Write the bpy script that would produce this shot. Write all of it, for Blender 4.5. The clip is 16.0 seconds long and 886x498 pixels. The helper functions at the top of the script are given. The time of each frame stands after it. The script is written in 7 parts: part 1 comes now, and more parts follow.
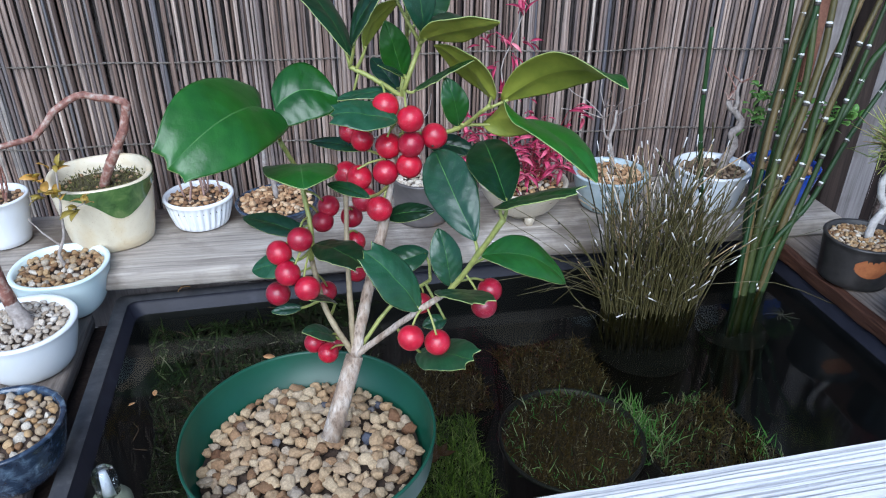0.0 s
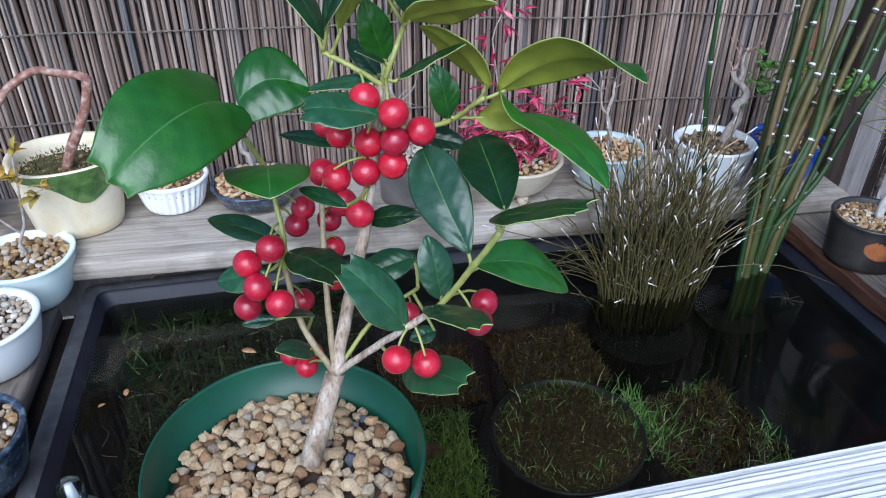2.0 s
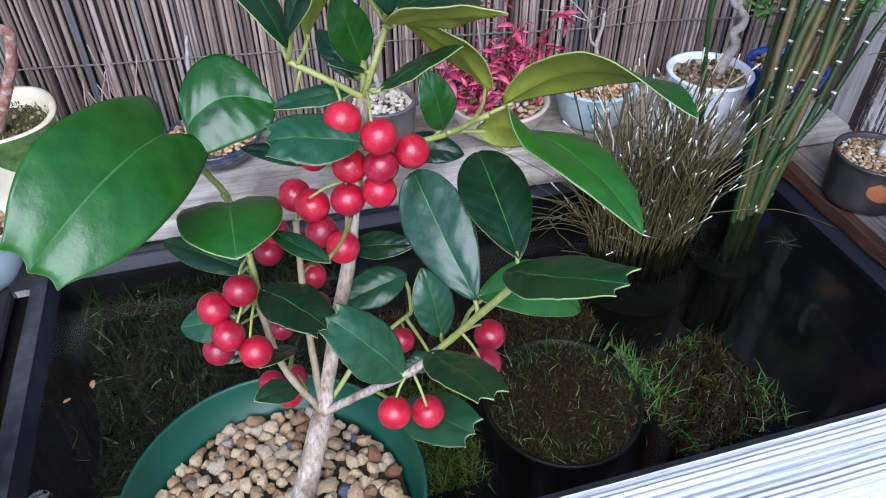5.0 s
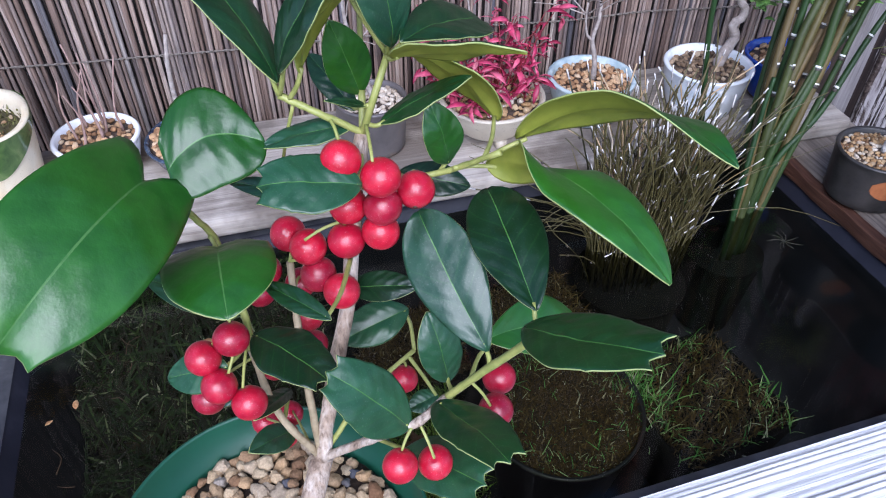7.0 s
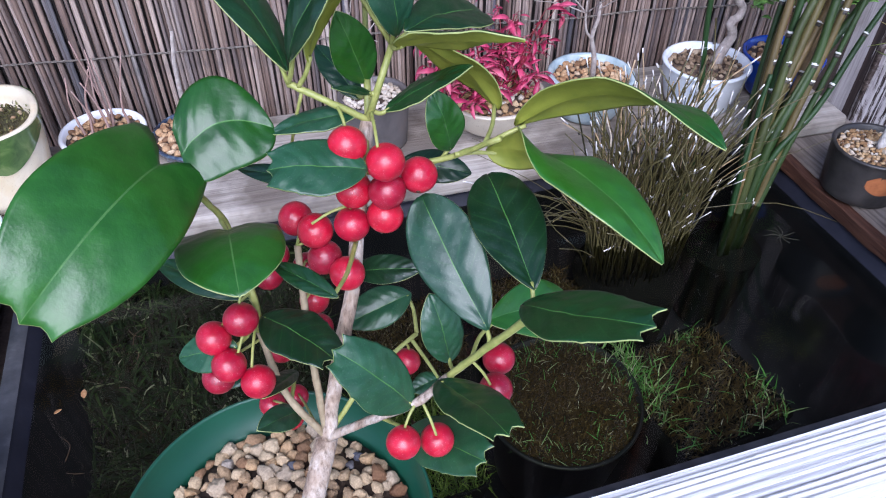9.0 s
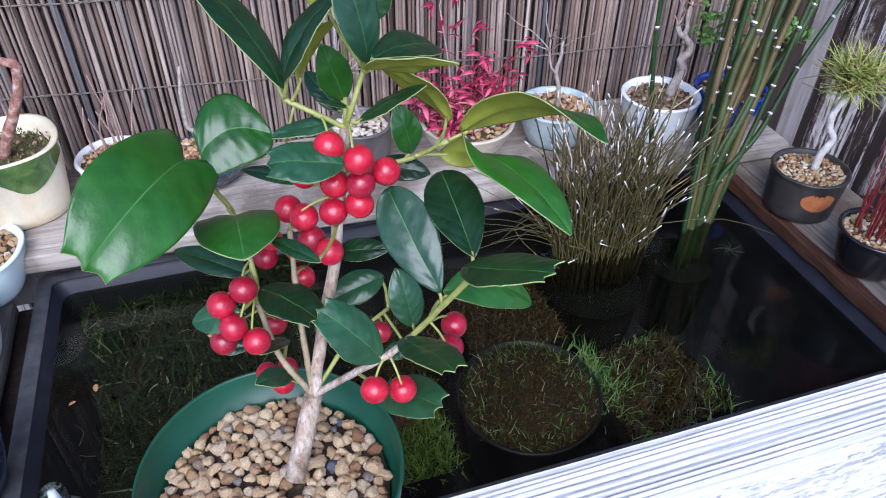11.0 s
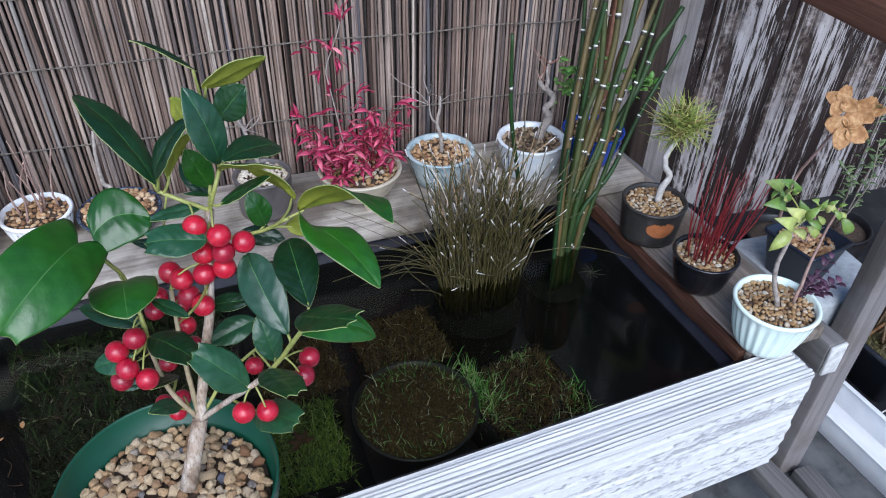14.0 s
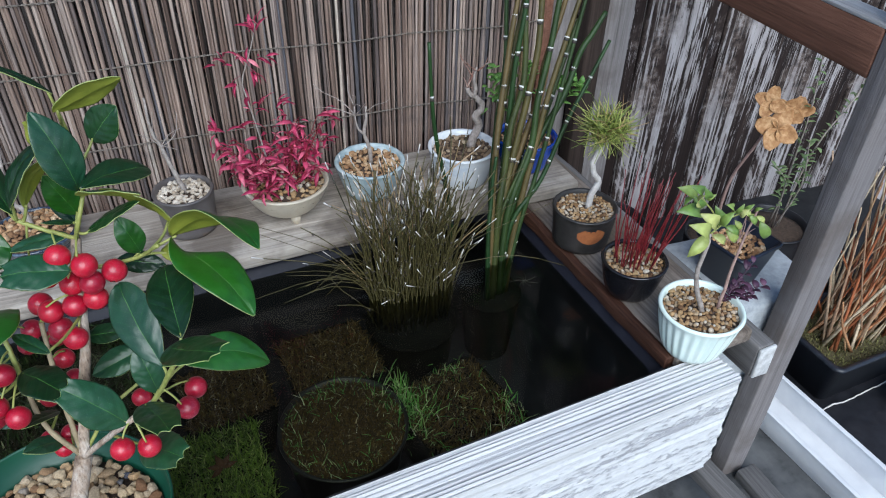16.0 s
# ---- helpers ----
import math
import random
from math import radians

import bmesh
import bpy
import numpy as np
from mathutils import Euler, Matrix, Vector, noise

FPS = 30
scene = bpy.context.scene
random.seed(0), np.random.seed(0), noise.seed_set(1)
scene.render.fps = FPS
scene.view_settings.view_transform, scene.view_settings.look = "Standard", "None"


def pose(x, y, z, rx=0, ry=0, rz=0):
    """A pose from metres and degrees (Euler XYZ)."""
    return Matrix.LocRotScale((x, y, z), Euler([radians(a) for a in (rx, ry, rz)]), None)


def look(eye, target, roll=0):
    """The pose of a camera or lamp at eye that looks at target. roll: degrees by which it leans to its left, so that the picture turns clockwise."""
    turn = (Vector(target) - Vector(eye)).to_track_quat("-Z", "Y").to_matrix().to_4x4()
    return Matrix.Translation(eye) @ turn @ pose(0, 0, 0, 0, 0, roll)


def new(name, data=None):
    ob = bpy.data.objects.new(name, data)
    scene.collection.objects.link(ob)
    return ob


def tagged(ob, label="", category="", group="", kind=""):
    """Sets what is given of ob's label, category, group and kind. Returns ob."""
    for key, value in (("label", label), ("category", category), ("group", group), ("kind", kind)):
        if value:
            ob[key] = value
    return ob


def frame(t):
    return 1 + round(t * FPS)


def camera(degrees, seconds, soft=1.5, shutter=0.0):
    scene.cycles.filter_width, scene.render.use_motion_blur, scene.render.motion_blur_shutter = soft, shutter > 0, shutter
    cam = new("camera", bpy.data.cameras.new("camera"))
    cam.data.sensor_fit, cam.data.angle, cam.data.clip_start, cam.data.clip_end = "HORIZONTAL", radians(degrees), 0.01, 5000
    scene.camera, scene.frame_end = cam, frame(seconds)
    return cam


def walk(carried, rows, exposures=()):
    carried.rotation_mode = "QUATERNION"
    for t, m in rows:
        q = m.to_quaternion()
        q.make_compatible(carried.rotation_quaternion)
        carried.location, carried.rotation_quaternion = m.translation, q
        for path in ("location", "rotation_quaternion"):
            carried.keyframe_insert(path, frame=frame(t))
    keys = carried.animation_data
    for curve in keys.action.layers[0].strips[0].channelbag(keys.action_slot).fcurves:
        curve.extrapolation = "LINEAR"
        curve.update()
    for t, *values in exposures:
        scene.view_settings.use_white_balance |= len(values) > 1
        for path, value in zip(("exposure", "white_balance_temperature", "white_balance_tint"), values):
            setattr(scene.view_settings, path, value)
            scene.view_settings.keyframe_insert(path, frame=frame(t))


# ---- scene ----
cam = camera(63.6, 16.0, 1.1)
PATH = [
    (0, (0.0753, 0.0258, 0.426), (0.2533, 1.7589, -0.556), 0.3),
    (0.5, (0.08, 0.0372, 0.423), (0.2609, 1.7628, -0.573), 0.4),
    (1, (0.0808, 0.0502, 0.424), (0.2658, 1.7622, -0.594), 0.5),
    (1.5, (0.0806, 0.0634, 0.422), (0.2752, 1.7568, -0.624), 0.5),
    (2, (0.0802, 0.0746, 0.425), (0.284, 1.7475, -0.651), 0.4),
    (2.5, (0.078, 0.088, 0.427), (0.286, 1.7331, -0.691), 0.2),
    (3, (0.0798, 0.1009, 0.429), (0.2904, 1.7143, -0.734), -0.1),
    (3.5, (0.0798, 0.115, 0.432), (0.294, 1.6966, -0.774), -0.4),
    (4, (0.0786, 0.1283, 0.437), (0.3073, 1.6765, -0.808), -0.4),
    (4.2, (0.0782, 0.1324, 0.439), (0.3181, 1.667, -0.822), -0.2),
    (6.3, (0.0781, 0.1748, 0.448), (0.3632, 1.6283, -0.895), 0.0),
    (6.5, (0.0785, 0.1778, 0.448), (0.3691, 1.6275, -0.898), 0.1),
    (7, (0.0761, 0.1822, 0.449), (0.3718, 1.6251, -0.903), 0.3),
    (7.5, (0.0765, 0.1852, 0.449), (0.3748, 1.6247, -0.906), 0.4),
    (8, (0.0743, 0.1835, 0.449), (0.3705, 1.6232, -0.908), 0.4),
    (8.5, (0.075, 0.1813, 0.449), (0.3692, 1.6214, -0.906), 0.4),
    (9, (0.0734, 0.1704, 0.451), (0.3666, 1.6167, -0.899), 0.3),
    (9.2, (0.0737, 0.1653, 0.451), (0.3673, 1.6146, -0.895), 0.2),
    (11.3, (0.0742, 0.0895, 0.49), (0.4042, 1.6044, -0.774), 0.7),
    (11.5, (0.0793, 0.0828, 0.499), (0.4105, 1.5984, -0.762), 0.8),
    (12, (0.0837, 0.064, 0.514), (0.4301, 1.5876, -0.735), 0.7),
    (12.5, (0.0905, 0.0479, 0.528), (0.465, 1.5696, -0.715), 0.6),
    (13, (0.1053, 0.0377, 0.537), (0.5107, 1.55, -0.708), 0.9),
    (13.5, (0.1125, 0.0317, 0.545), (0.5475, 1.5388, -0.696), 1.0),
    (14, (0.12, 0.0205, 0.558), (0.5907, 1.5226, -0.675), 1.5),
    (14.5, (0.1306, 0.017, 0.566), (0.6274, 1.5185, -0.658), 1.6),
    (15, (0.1479, 0.0105, 0.572), (0.6629, 1.5125, -0.645), 1.4),
    (15.5, (0.1625, 0.0135, 0.567), (0.6958, 1.5089, -0.649), 1.4),
    (16, (0.1757, 0.0218, 0.558), (0.7187, 1.5066, -0.667), 1.5),
]
walk(cam, [(t, look(eye, target, roll)) for t, eye, target, roll in PATH], exposures=[(0, 0.91, 5500, 8), (4.2, 1.03, 5500, 11), (7.5, 1.18, 5580, 20), (9.2, 1.18, 5580, 21), (11.5, 1.10, 5640, 17), (13.5, 0.86, 5700, 12), (16, 0.70, 5880, 6)])

# ---- light and world ----
world = bpy.data.worlds.new("sky")
scene.world = world
world.use_nodes = True
wn = world.node_tree
sky = wn.nodes.new("ShaderNodeTexSky")
sky.sky_type, sky.sun_disc = "NISHITA", False
sky.sun_elevation, sky.sun_rotation = radians(43), radians(190)
wn.links.new(sky.outputs["Color"], wn.nodes["Background"].inputs["Color"])
wn.nodes["Background"].inputs["Strength"].default_value = 0.105
sun = new("sun", bpy.data.lights.new("sun", "SUN"))
sun.data.energy, sun.data.angle, sun.data.color = 2.1, radians(50), (1.0, 0.99, 0.97)
sun.matrix_world = look((-0.35, -2.65, 2.95), (0.2, 0.6, 0.0))


# ---- materials ----
def mat(name, rough=0.6, metal=0.0, coat=0.0, spec=0.5):
    m = bpy.data.materials.new(name)
    m.use_nodes = True
    b = m.node_tree.nodes["Principled BSDF"]
    b.inputs["Roughness"].default_value = rough
    b.inputs["Metallic"].default_value = metal
    b.inputs["Coat Weight"].default_value = coat
    b.inputs["Specular IOR Level"].default_value = spec
    return m, m.node_tree, b


def add(t, kind, **props):
    n = t.nodes.new(kind)
    for k, v in props.items():
        n.inputs[k].default_value = v
    return n


def ramp(t, fac, stops):
    n = t.nodes.new("ShaderNodeValToRGB")
    e = n.color_ramp.elements
    while len(e) < len(stops):
        e.new(0.5)
    for el, (p, c) in zip(e, stops):
        el.position, el.color = p, (*c, 1)
    t.links.new(fac, n.inputs["Fac"])
    return n.outputs["Color"]


def coords(t, scale=(1, 1, 1), kind="Object"):
    c = t.nodes.new("ShaderNodeTexCoord")
    mp = t.nodes.new("ShaderNodeMapping")
    mp.inputs["Scale"].default_value = scale
    t.links.new(c.outputs[kind], mp.inputs["Vector"])
    return mp.outputs["Vector"]


def noise_tex(t, vec, scale, detail=6, rough=0.6, distort=0.0):
    n = add(t, "ShaderNodeTexNoise", Scale=scale, Detail=detail, Roughness=rough, Distortion=distort)
    t.links.new(vec, n.inputs["Vector"])
    return n.outputs["Fac"]


def bump(t, b, height, strength, distance=0.002):
    n = add(t, "ShaderNodeBump", Strength=strength, Distance=distance)
    t.links.new(height, n.inputs["Height"])
    t.links.new(n.outputs["Normal"], b.inputs["Normal"])


def mixc(t, fac, a, c, mode="MIX"):
    n = t.nodes.new("ShaderNodeMix")
    n.data_type, n.blend_type = "RGBA", mode
    for sock, v in ((n.inputs[0], fac), (n.inputs[6], a), (n.inputs[7], c)):
        if isinstance(v, (int, float)):
            sock.default_value = v
        elif isinstance(v, tuple):
            sock.default_value = (*v, 1)
        else:
            t.links.new(v, sock)
    return n.outputs[2]


def per_object(t):
    return t.nodes.new("ShaderNodeObjectInfo").outputs["Random"]


def per_island(t):
    return t.nodes.new("ShaderNodeNewGeometry").outputs["Random Per Island"]


def wood(name, dark, mid, light, axis=0, rough=0.8, strength=0.6, fine=1.0, dirt=None):
    """Weathered timber, its grain along one axis of the object."""
    m, t, b = mat(name, rough, spec=0.25)
    sc = [90 * fine, 90 * fine, 90 * fine]
    sc[axis] = 3.0
    grain = noise_tex(t, coords(t, sc), 1.0, 8, 0.65, 0.4)
    sc2 = [380 * fine, 380 * fine, 380 * fine]
    sc2[axis] = 14.0
    fibre = noise_tex(t, coords(t, sc2), 1.0, 4, 0.6)
    blot = noise_tex(t, coords(t, (9, 9, 9)), 1.0, 5, 0.6)
    col = ramp(t, grain, [(0.3, dark), (0.5, mid), (0.72, light)])
    col = mixc(t, 0.35, col, ramp(t, fibre, [(0.3, dark), (0.65, light)]))
    if dirt:
        col = mixc(t, ramp(t, blot, [(0.47, (0, 0, 0)), (0.62, (0.75, 0.75, 0.75))]), col, dirt)
    tone = mixc(t, 1.0, col, ramp(t, per_object(t), [(0, (0.82, 0.82, 0.82)), (1, (1.1, 1.08, 1.05))]), "MULTIPLY")
    t.links.new(tone, b.inputs["Base Color"])
    mx = t.nodes.new("ShaderNodeMath")
    mx.operation = "ADD"
    t.links.new(grain, mx.inputs[0])
    t.links.new(fibre, mx.inputs[1])
    bump(t, b, mx.outputs[0], strength, 0.0015)
    return m


def spotted(name, stops, scale=60, rough=0.6, strength=0.25, coat=0.0, detail=6, spec=0.5, vary=None):
    """A surface whose colour runs through the stops by noise, with fine relief."""
    m, t, b = mat(name, rough, coat=coat, spec=spec)
    v = coords(t)
    f = noise_tex(t, v, scale, detail)
    col = ramp(t, f, stops)
    if vary:
        col = mixc(t, 1.0, col, ramp(t, per_object(t) if vary == "object" else per_island(t), [(0, (0.65, 0.65, 0.65)), (0.5, (1, 1, 1)), (1, (1.25, 1.2, 1.15))]), "MULTIPLY")
    t.links.new(col, b.inputs["Base Color"])
    bump(t, b, noise_tex(t, v, scale * 4, 4), strength, 0.001)
    return m


def random_colour(name, stops, rough=0.6, island=False, scale=300, strength=0.3, coat=0.0, spec=0.5, deep=0.001):
    """Pieces of many colours, each piece its own, with small blotches."""
    m, t, b = mat(name, rough, coat=coat, spec=spec)
    r = per_island(t) if island else per_object(t)
    col = ramp(t, r, stops)
    f = noise_tex(t, coords(t), scale, 5)
    col = mixc(t, 1.0, col, ramp(t, f, [(0.3, (0.62, 0.6, 0.58)), (0.7, (1.18, 1.18, 1.18))]), "MULTIPLY")
    t.links.new(col, b.inputs["Base Color"])
    bump(t, b, f, strength, deep)
    return m


def glaze(name, stops, scale=25, rough=0.18, strength=0.05, coat=0.3, speck=None):
    """Glazed pottery: pooling colour, tiny specks and a clear coat."""
    m, t, b = mat(name, rough, coat=coat)
    v = coords(t)
    col = ramp(t, noise_tex(t, v, scale, 6, 0.6, 0.6), stops)
    if speck:
        s = noise_tex(t, v, 900, 2)
        col = mixc(t, ramp(t, s, [(0.64, (0, 0, 0)), (0.72, (0.8, 0.8, 0.8))]), col, speck)
    t.links.new(col, b.inputs["Base Color"])
    b.inputs["Coat Roughness"].default_value = 0.12
    bump(t, b, noise_tex(t, v, scale * 5, 3), strength, 0.001)
    return m


M_BACKBOARD = wood("weathered_pale_board", (0.12, 0.10, 0.085), (0.31, 0.275, 0.24), (0.50, 0.455, 0.40), 0, dirt=(0.085, 0.065, 0.05))
M_SIDEBOARD = wood("weathered_brown_board", (0.055, 0.045, 0.04), (0.19, 0.155, 0.13), (0.36, 0.31, 0.265), 1, strength=0.9, dirt=(0.075, 0.055, 0.04))
M_GREYPOST = wood("grey_timber", (0.11, 0.10, 0.10), (0.185, 0.17, 0.172), (0.27, 0.25, 0.252), 2, fine=1.6, dirt=(0.12, 0.10, 0.09))
M_CAPBOARD = wood("bleached_cap_strip", (0.16, 0.16, 0.165), (0.36, 0.36, 0.37), (0.52, 0.52, 0.53), 1)
M_RAIL = wood("red_brown_timber", (0.085, 0.040, 0.026), (0.18, 0.082, 0.054), (0.26, 0.13, 0.088), 1)
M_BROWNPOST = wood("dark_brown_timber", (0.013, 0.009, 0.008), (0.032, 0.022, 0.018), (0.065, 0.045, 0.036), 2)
M_FLAKY, t, b = mat("flaking_white_painted_timber", 0.8, spec=0.25)
g1 = noise_tex(t, coords(t, (3, 110, 110)), 1.0, 8, 0.65, 0.4)
col = ramp(t, g1, [(0.3, (0.29, 0.29, 0.305)), (0.5, (0.42, 0.415, 0.44)), (0.7, (0.54, 0.54, 0.565))])
f1 = noise_tex(t, coords(t, (75, 190, 190)), 1.0, 8, 0.78, 0.3)
f2 = noise_tex(t, coords(t, (4, 60, 60)), 1.0, 5, 0.6)
mx = t.nodes.new("ShaderNodeMath")
mx.operation = "ADD"
t.links.new(f1, mx.inputs[0])
t.links.new(f2, mx.inputs[1])
flake = ramp(t, mx.outputs[0], [(0.435, (0, 0, 0)), (0.47, (1, 1, 1))])
mx.use_clamp = False
hf = t.nodes.new("ShaderNodeMath")
hf.operation = "MULTIPLY"
hf.inputs[1].default_value = 0.5
t.links.new(mx.outputs[0], hf.inputs[0])
t.links.new(hf.outputs[0], flake.node.inputs["Fac"])
col = mixc(t, flake, col, ramp(t, f1, [(0.35, (0.52, 0.52, 0.53)), (0.65, (0.68, 0.68, 0.685))]))
t.links.new(col, b.inputs["Base Color"])
sm = t.nodes.new("ShaderNodeMath")
sm.operation = "MULTIPLY_ADD"
sm.inputs[1].default_value = 0.6
t.links.new(g1, sm.inputs[0])
t.links.new(flake, sm.inputs[2])
bump(t, b, sm.outputs[0], 0.7, 0.0012)
M_BEAMTOP = wood("bleached_ridged_timber", (0.36, 0.365, 0.38), (0.55, 0.555, 0.57), (0.68, 0.685, 0.70), 0, strength=0.9, fine=1.6)
M_ENDGRAIN = spotted("sawn_end_grain", [(0.3, (0.36, 0.355, 0.35)), (0.7, (0.68, 0.675, 0.67))], 120, 0.9, 0.6)
M_RED_EDGE = wood("wet_red_brown_edge", (0.012, 0.005, 0.004), (0.055, 0.022, 0.014), (0.15, 0.07, 0.042), 1, rough=0.6, strength=1.0)

# painted board wall: pale flaking paint over black stained boards
M_WALL, t, b = mat("flaking_painted_boards", 0.8, spec=0.12)
streak = noise_tex(t, coords(t, (170, 170, 1.8)), 1.0, 9, 0.70, 0.2)
patch = noise_tex(t, coords(t, (9, 9, 1.5)), 1.0, 9, 0.74, 0.7)
cover = t.nodes.new("ShaderNodeMath")
cover.operation = "MULTIPLY_ADD"
cover.inputs[1].default_value = 0.72
t.links.new(patch, cover.inputs[0])
sc = t.nodes.new("ShaderNodeMath")
sc.operation = "MULTIPLY"
sc.inputs[1].default_value = 0.28
t.links.new(streak, sc.inputs[0])
t.links.new(sc.outputs[0], cover.inputs[2])
mx = cover
brown = ramp(t, noise_tex(t, coords(t, (160, 160, 5)), 1.0, 6), [(0.3, (0.008, 0.006, 0.006)), (0.6, (0.032, 0.022, 0.019)), (0.8, (0.095, 0.065, 0.054))])
paint = ramp(t, noise_tex(t, coords(t, (70, 70, 8)), 1.0, 7, 0.7), [(0.3, (0.23, 0.205, 0.205)), (0.5, (0.38, 0.35, 0.35)), (0.75, (0.54, 0.515, 0.51))])
col = mixc(t, ramp(t, cover.outputs[0], [(0.524, (0, 0, 0)), (0.545, (0.9, 0.9, 0.9))]), brown, paint)
thin = noise_tex(t, coords(t, (260, 260, 1.3)), 1.0, 3, 0.5)
chip = noise_tex(t, coords(t, (40, 40, 12)), 1.0, 6, 0.7)
col = mixc(t, mixc(t, 1.0, ramp(t, thin, [(0.60, (0, 0, 0)), (0.625, (0.85, 0.85, 0.85))]), ramp(t, chip, [(0.46, (0, 0, 0)), (0.5, (1, 1, 1))]), "MULTIPLY"), col, (0.42, 0.39, 0.39))
scuff = noise_tex(t, coords(t, (60, 60, 60)), 1.0, 8, 0.8)
col = mixc(t, ramp(t, noise_tex(t, coords(t, (9, 9, 6)), 1.0, 5), [(0.51, (0, 0, 0)), (0.63, (0.8, 0.8, 0.8))]), col, ramp(t, scuff, [(0.42, (0.02, 0.016, 0.015)), (0.55, (0.15, 0.115, 0.10)), (0.62, (0.33, 0.30, 0.29))]))
t.links.new(col, b.inputs["Base Color"])
bump(t, b, mx.outputs[0], 0.5, 0.002)
M_WHITEBOARD = wood("pale_grey_board", (0.10, 0.088, 0.085), (0.22, 0.20, 0.198), (0.36, 0.335, 0.33), 2, dirt=(0.12, 0.10, 0.09))

# reeds
M_REED, t, b = mat("dry_reed", 0.55, spec=0.25)
col = ramp(t, per_object(t), [(0.0, (0.050, 0.034, 0.028)), (0.2, (0.20, 0.142, 0.115)), (0.42, (0.35, 0.268, 0.222)), (0.62, (0.14, 0.112, 0.105)), (0.8, (0.45, 0.36, 0.305)), (0.93, (0.10, 0.10, 0.115)), (1.0, (0.62, 0.54, 0.46))])
f1 = noise_tex(t, coords(t, (500, 500, 9)), 1.0, 6)
f2 = noise_tex(t, coords(t, (60, 60, 22)), 1.0, 4)
col = mixc(t, 1.0, col, ramp(t, f1, [(0.3, (0.4, 0.38, 0.38)), (0.7, (1.3, 1.27, 1.25))]), "MULTIPLY")
col = mixc(t, ramp(t, f2, [(0.52, (0, 0, 0)), (0.72, (0.7, 0.7, 0.7))]), col, (0.06, 0.055, 0.058))
t.links.new(col, b.inputs["Base Color"])
bump(t, b, f1, 0.4, 0.0006)
# back reeds: the shade of the gaps is put into their colour
M_BACKREED = spotted("shade_dark_reed", [(0.3, (0.018, 0.014, 0.013)), (0.7, (0.05, 0.04, 0.036))], 90, 0.8, 0.3)
M_CORD = spotted("weathered_twisted_cord", [(0.3, (0.10, 0.085, 0.07)), (0.7, (0.22, 0.19, 0.16))], 400, 0.85)

M_TUB = spotted("black_plastic_tub", [(0.35, (0.011, 0.0115, 0.018)), (0.6, (0.016, 0.0165, 0.025)), (0.8, (0.030, 0.031, 0.042))], 34, 0.5, 0.3, detail=8, spec=0.25)
M_TUBRIM = spotted("dusty_plastic_rim", [(0.35, (0.030, 0.031, 0.036)), (0.62, (0.065, 0.066, 0.072)), (0.8, (0.15, 0.15, 0.155))], 60, 0.5, 0.3, detail=8)
M_BLACKPOT = spotted("black_plastic", [(0.3, (0.007, 0.007, 0.009)), (0.75, (0.022, 0.022, 0.026))], 50, 0.45, 0.15)
M_CONCRETE = spotted("rough_concrete", [(0.3, (0.26, 0.28, 0.30)), (0.7, (0.44, 0.465, 0.49))], 90, 0.9, 0.7, detail=9)
M_GROUND = spotted("yard_concrete", [(0.3, (0.10, 0.10, 0.10)), (0.7, (0.22, 0.215, 0.21))], 8, 0.9, 0.5, detail=10)
M_GUTTER = spotted("white_plastic_gutter", [(0.3, (0.62, 0.63, 0.66)), (0.7, (0.78, 0.79, 0.80))], 14, 0.35, 0.05)
M_SOIL = spotted("dark_potting_soil", [(0.3, (0.03, 0.02, 0.014)), (0.7, (0.10, 0.065, 0.045))], 260, 0.95, 1.0)
M_MOSSY = spotted("mossy_soil", [(0.3, (0.05, 0.04, 0.02)), (0.55, (0.10, 0.085, 0.035)), (0.75, (0.16, 0.16, 0.06))], 260, 0.95, 1.0)

# water: see-through, tinted, with a gloss that follows the angle
M_WATER = bpy.data.materials.new("still_dark_water")
M_WATER.use_nodes = True
t = M_WATER.node_tree
t.nodes.clear()
o = t.nodes.new("ShaderNodeOutputMaterial")
tr = add(t, "ShaderNodeBsdfTransparent", Color=(0.74, 0.76, 0.63, 1))
gl = add(t, "ShaderNodeBsdfGlossy", Color=(1, 1, 1, 1), Roughness=0.02)
fr = add(t, "ShaderNodeFresnel", IOR=1.33)
mxs = t.nodes.new("ShaderNodeMixShader")
bp = add(t, "ShaderNodeBump", Strength=0.02, Distance=0.002)
t.links.new(noise_tex(t, coords(t), 30, 2), bp.inputs["Height"])
t.links.new(bp.outputs["Normal"], gl.inputs["Normal"])
t.links.new(fr.outputs["Fac"], mxs.inputs["Fac"])
t.links.new(tr.outputs[0], mxs.inputs[1])
t.links.new(gl.outputs[0], mxs.inputs[2])
t.links.new(mxs.outputs[0], o.inputs["Surface"])

# holly
def maths(t, op, a, c=0.0):
    n = t.nodes.new("ShaderNodeMath")
    n.operation = op
    for s, v in ((n.inputs[0], a), (n.inputs[1], c)):
        if isinstance(v, (int, float)):
            s.default_value = v
        else:
            t.links.new(v, s)
    return n.outputs[0]


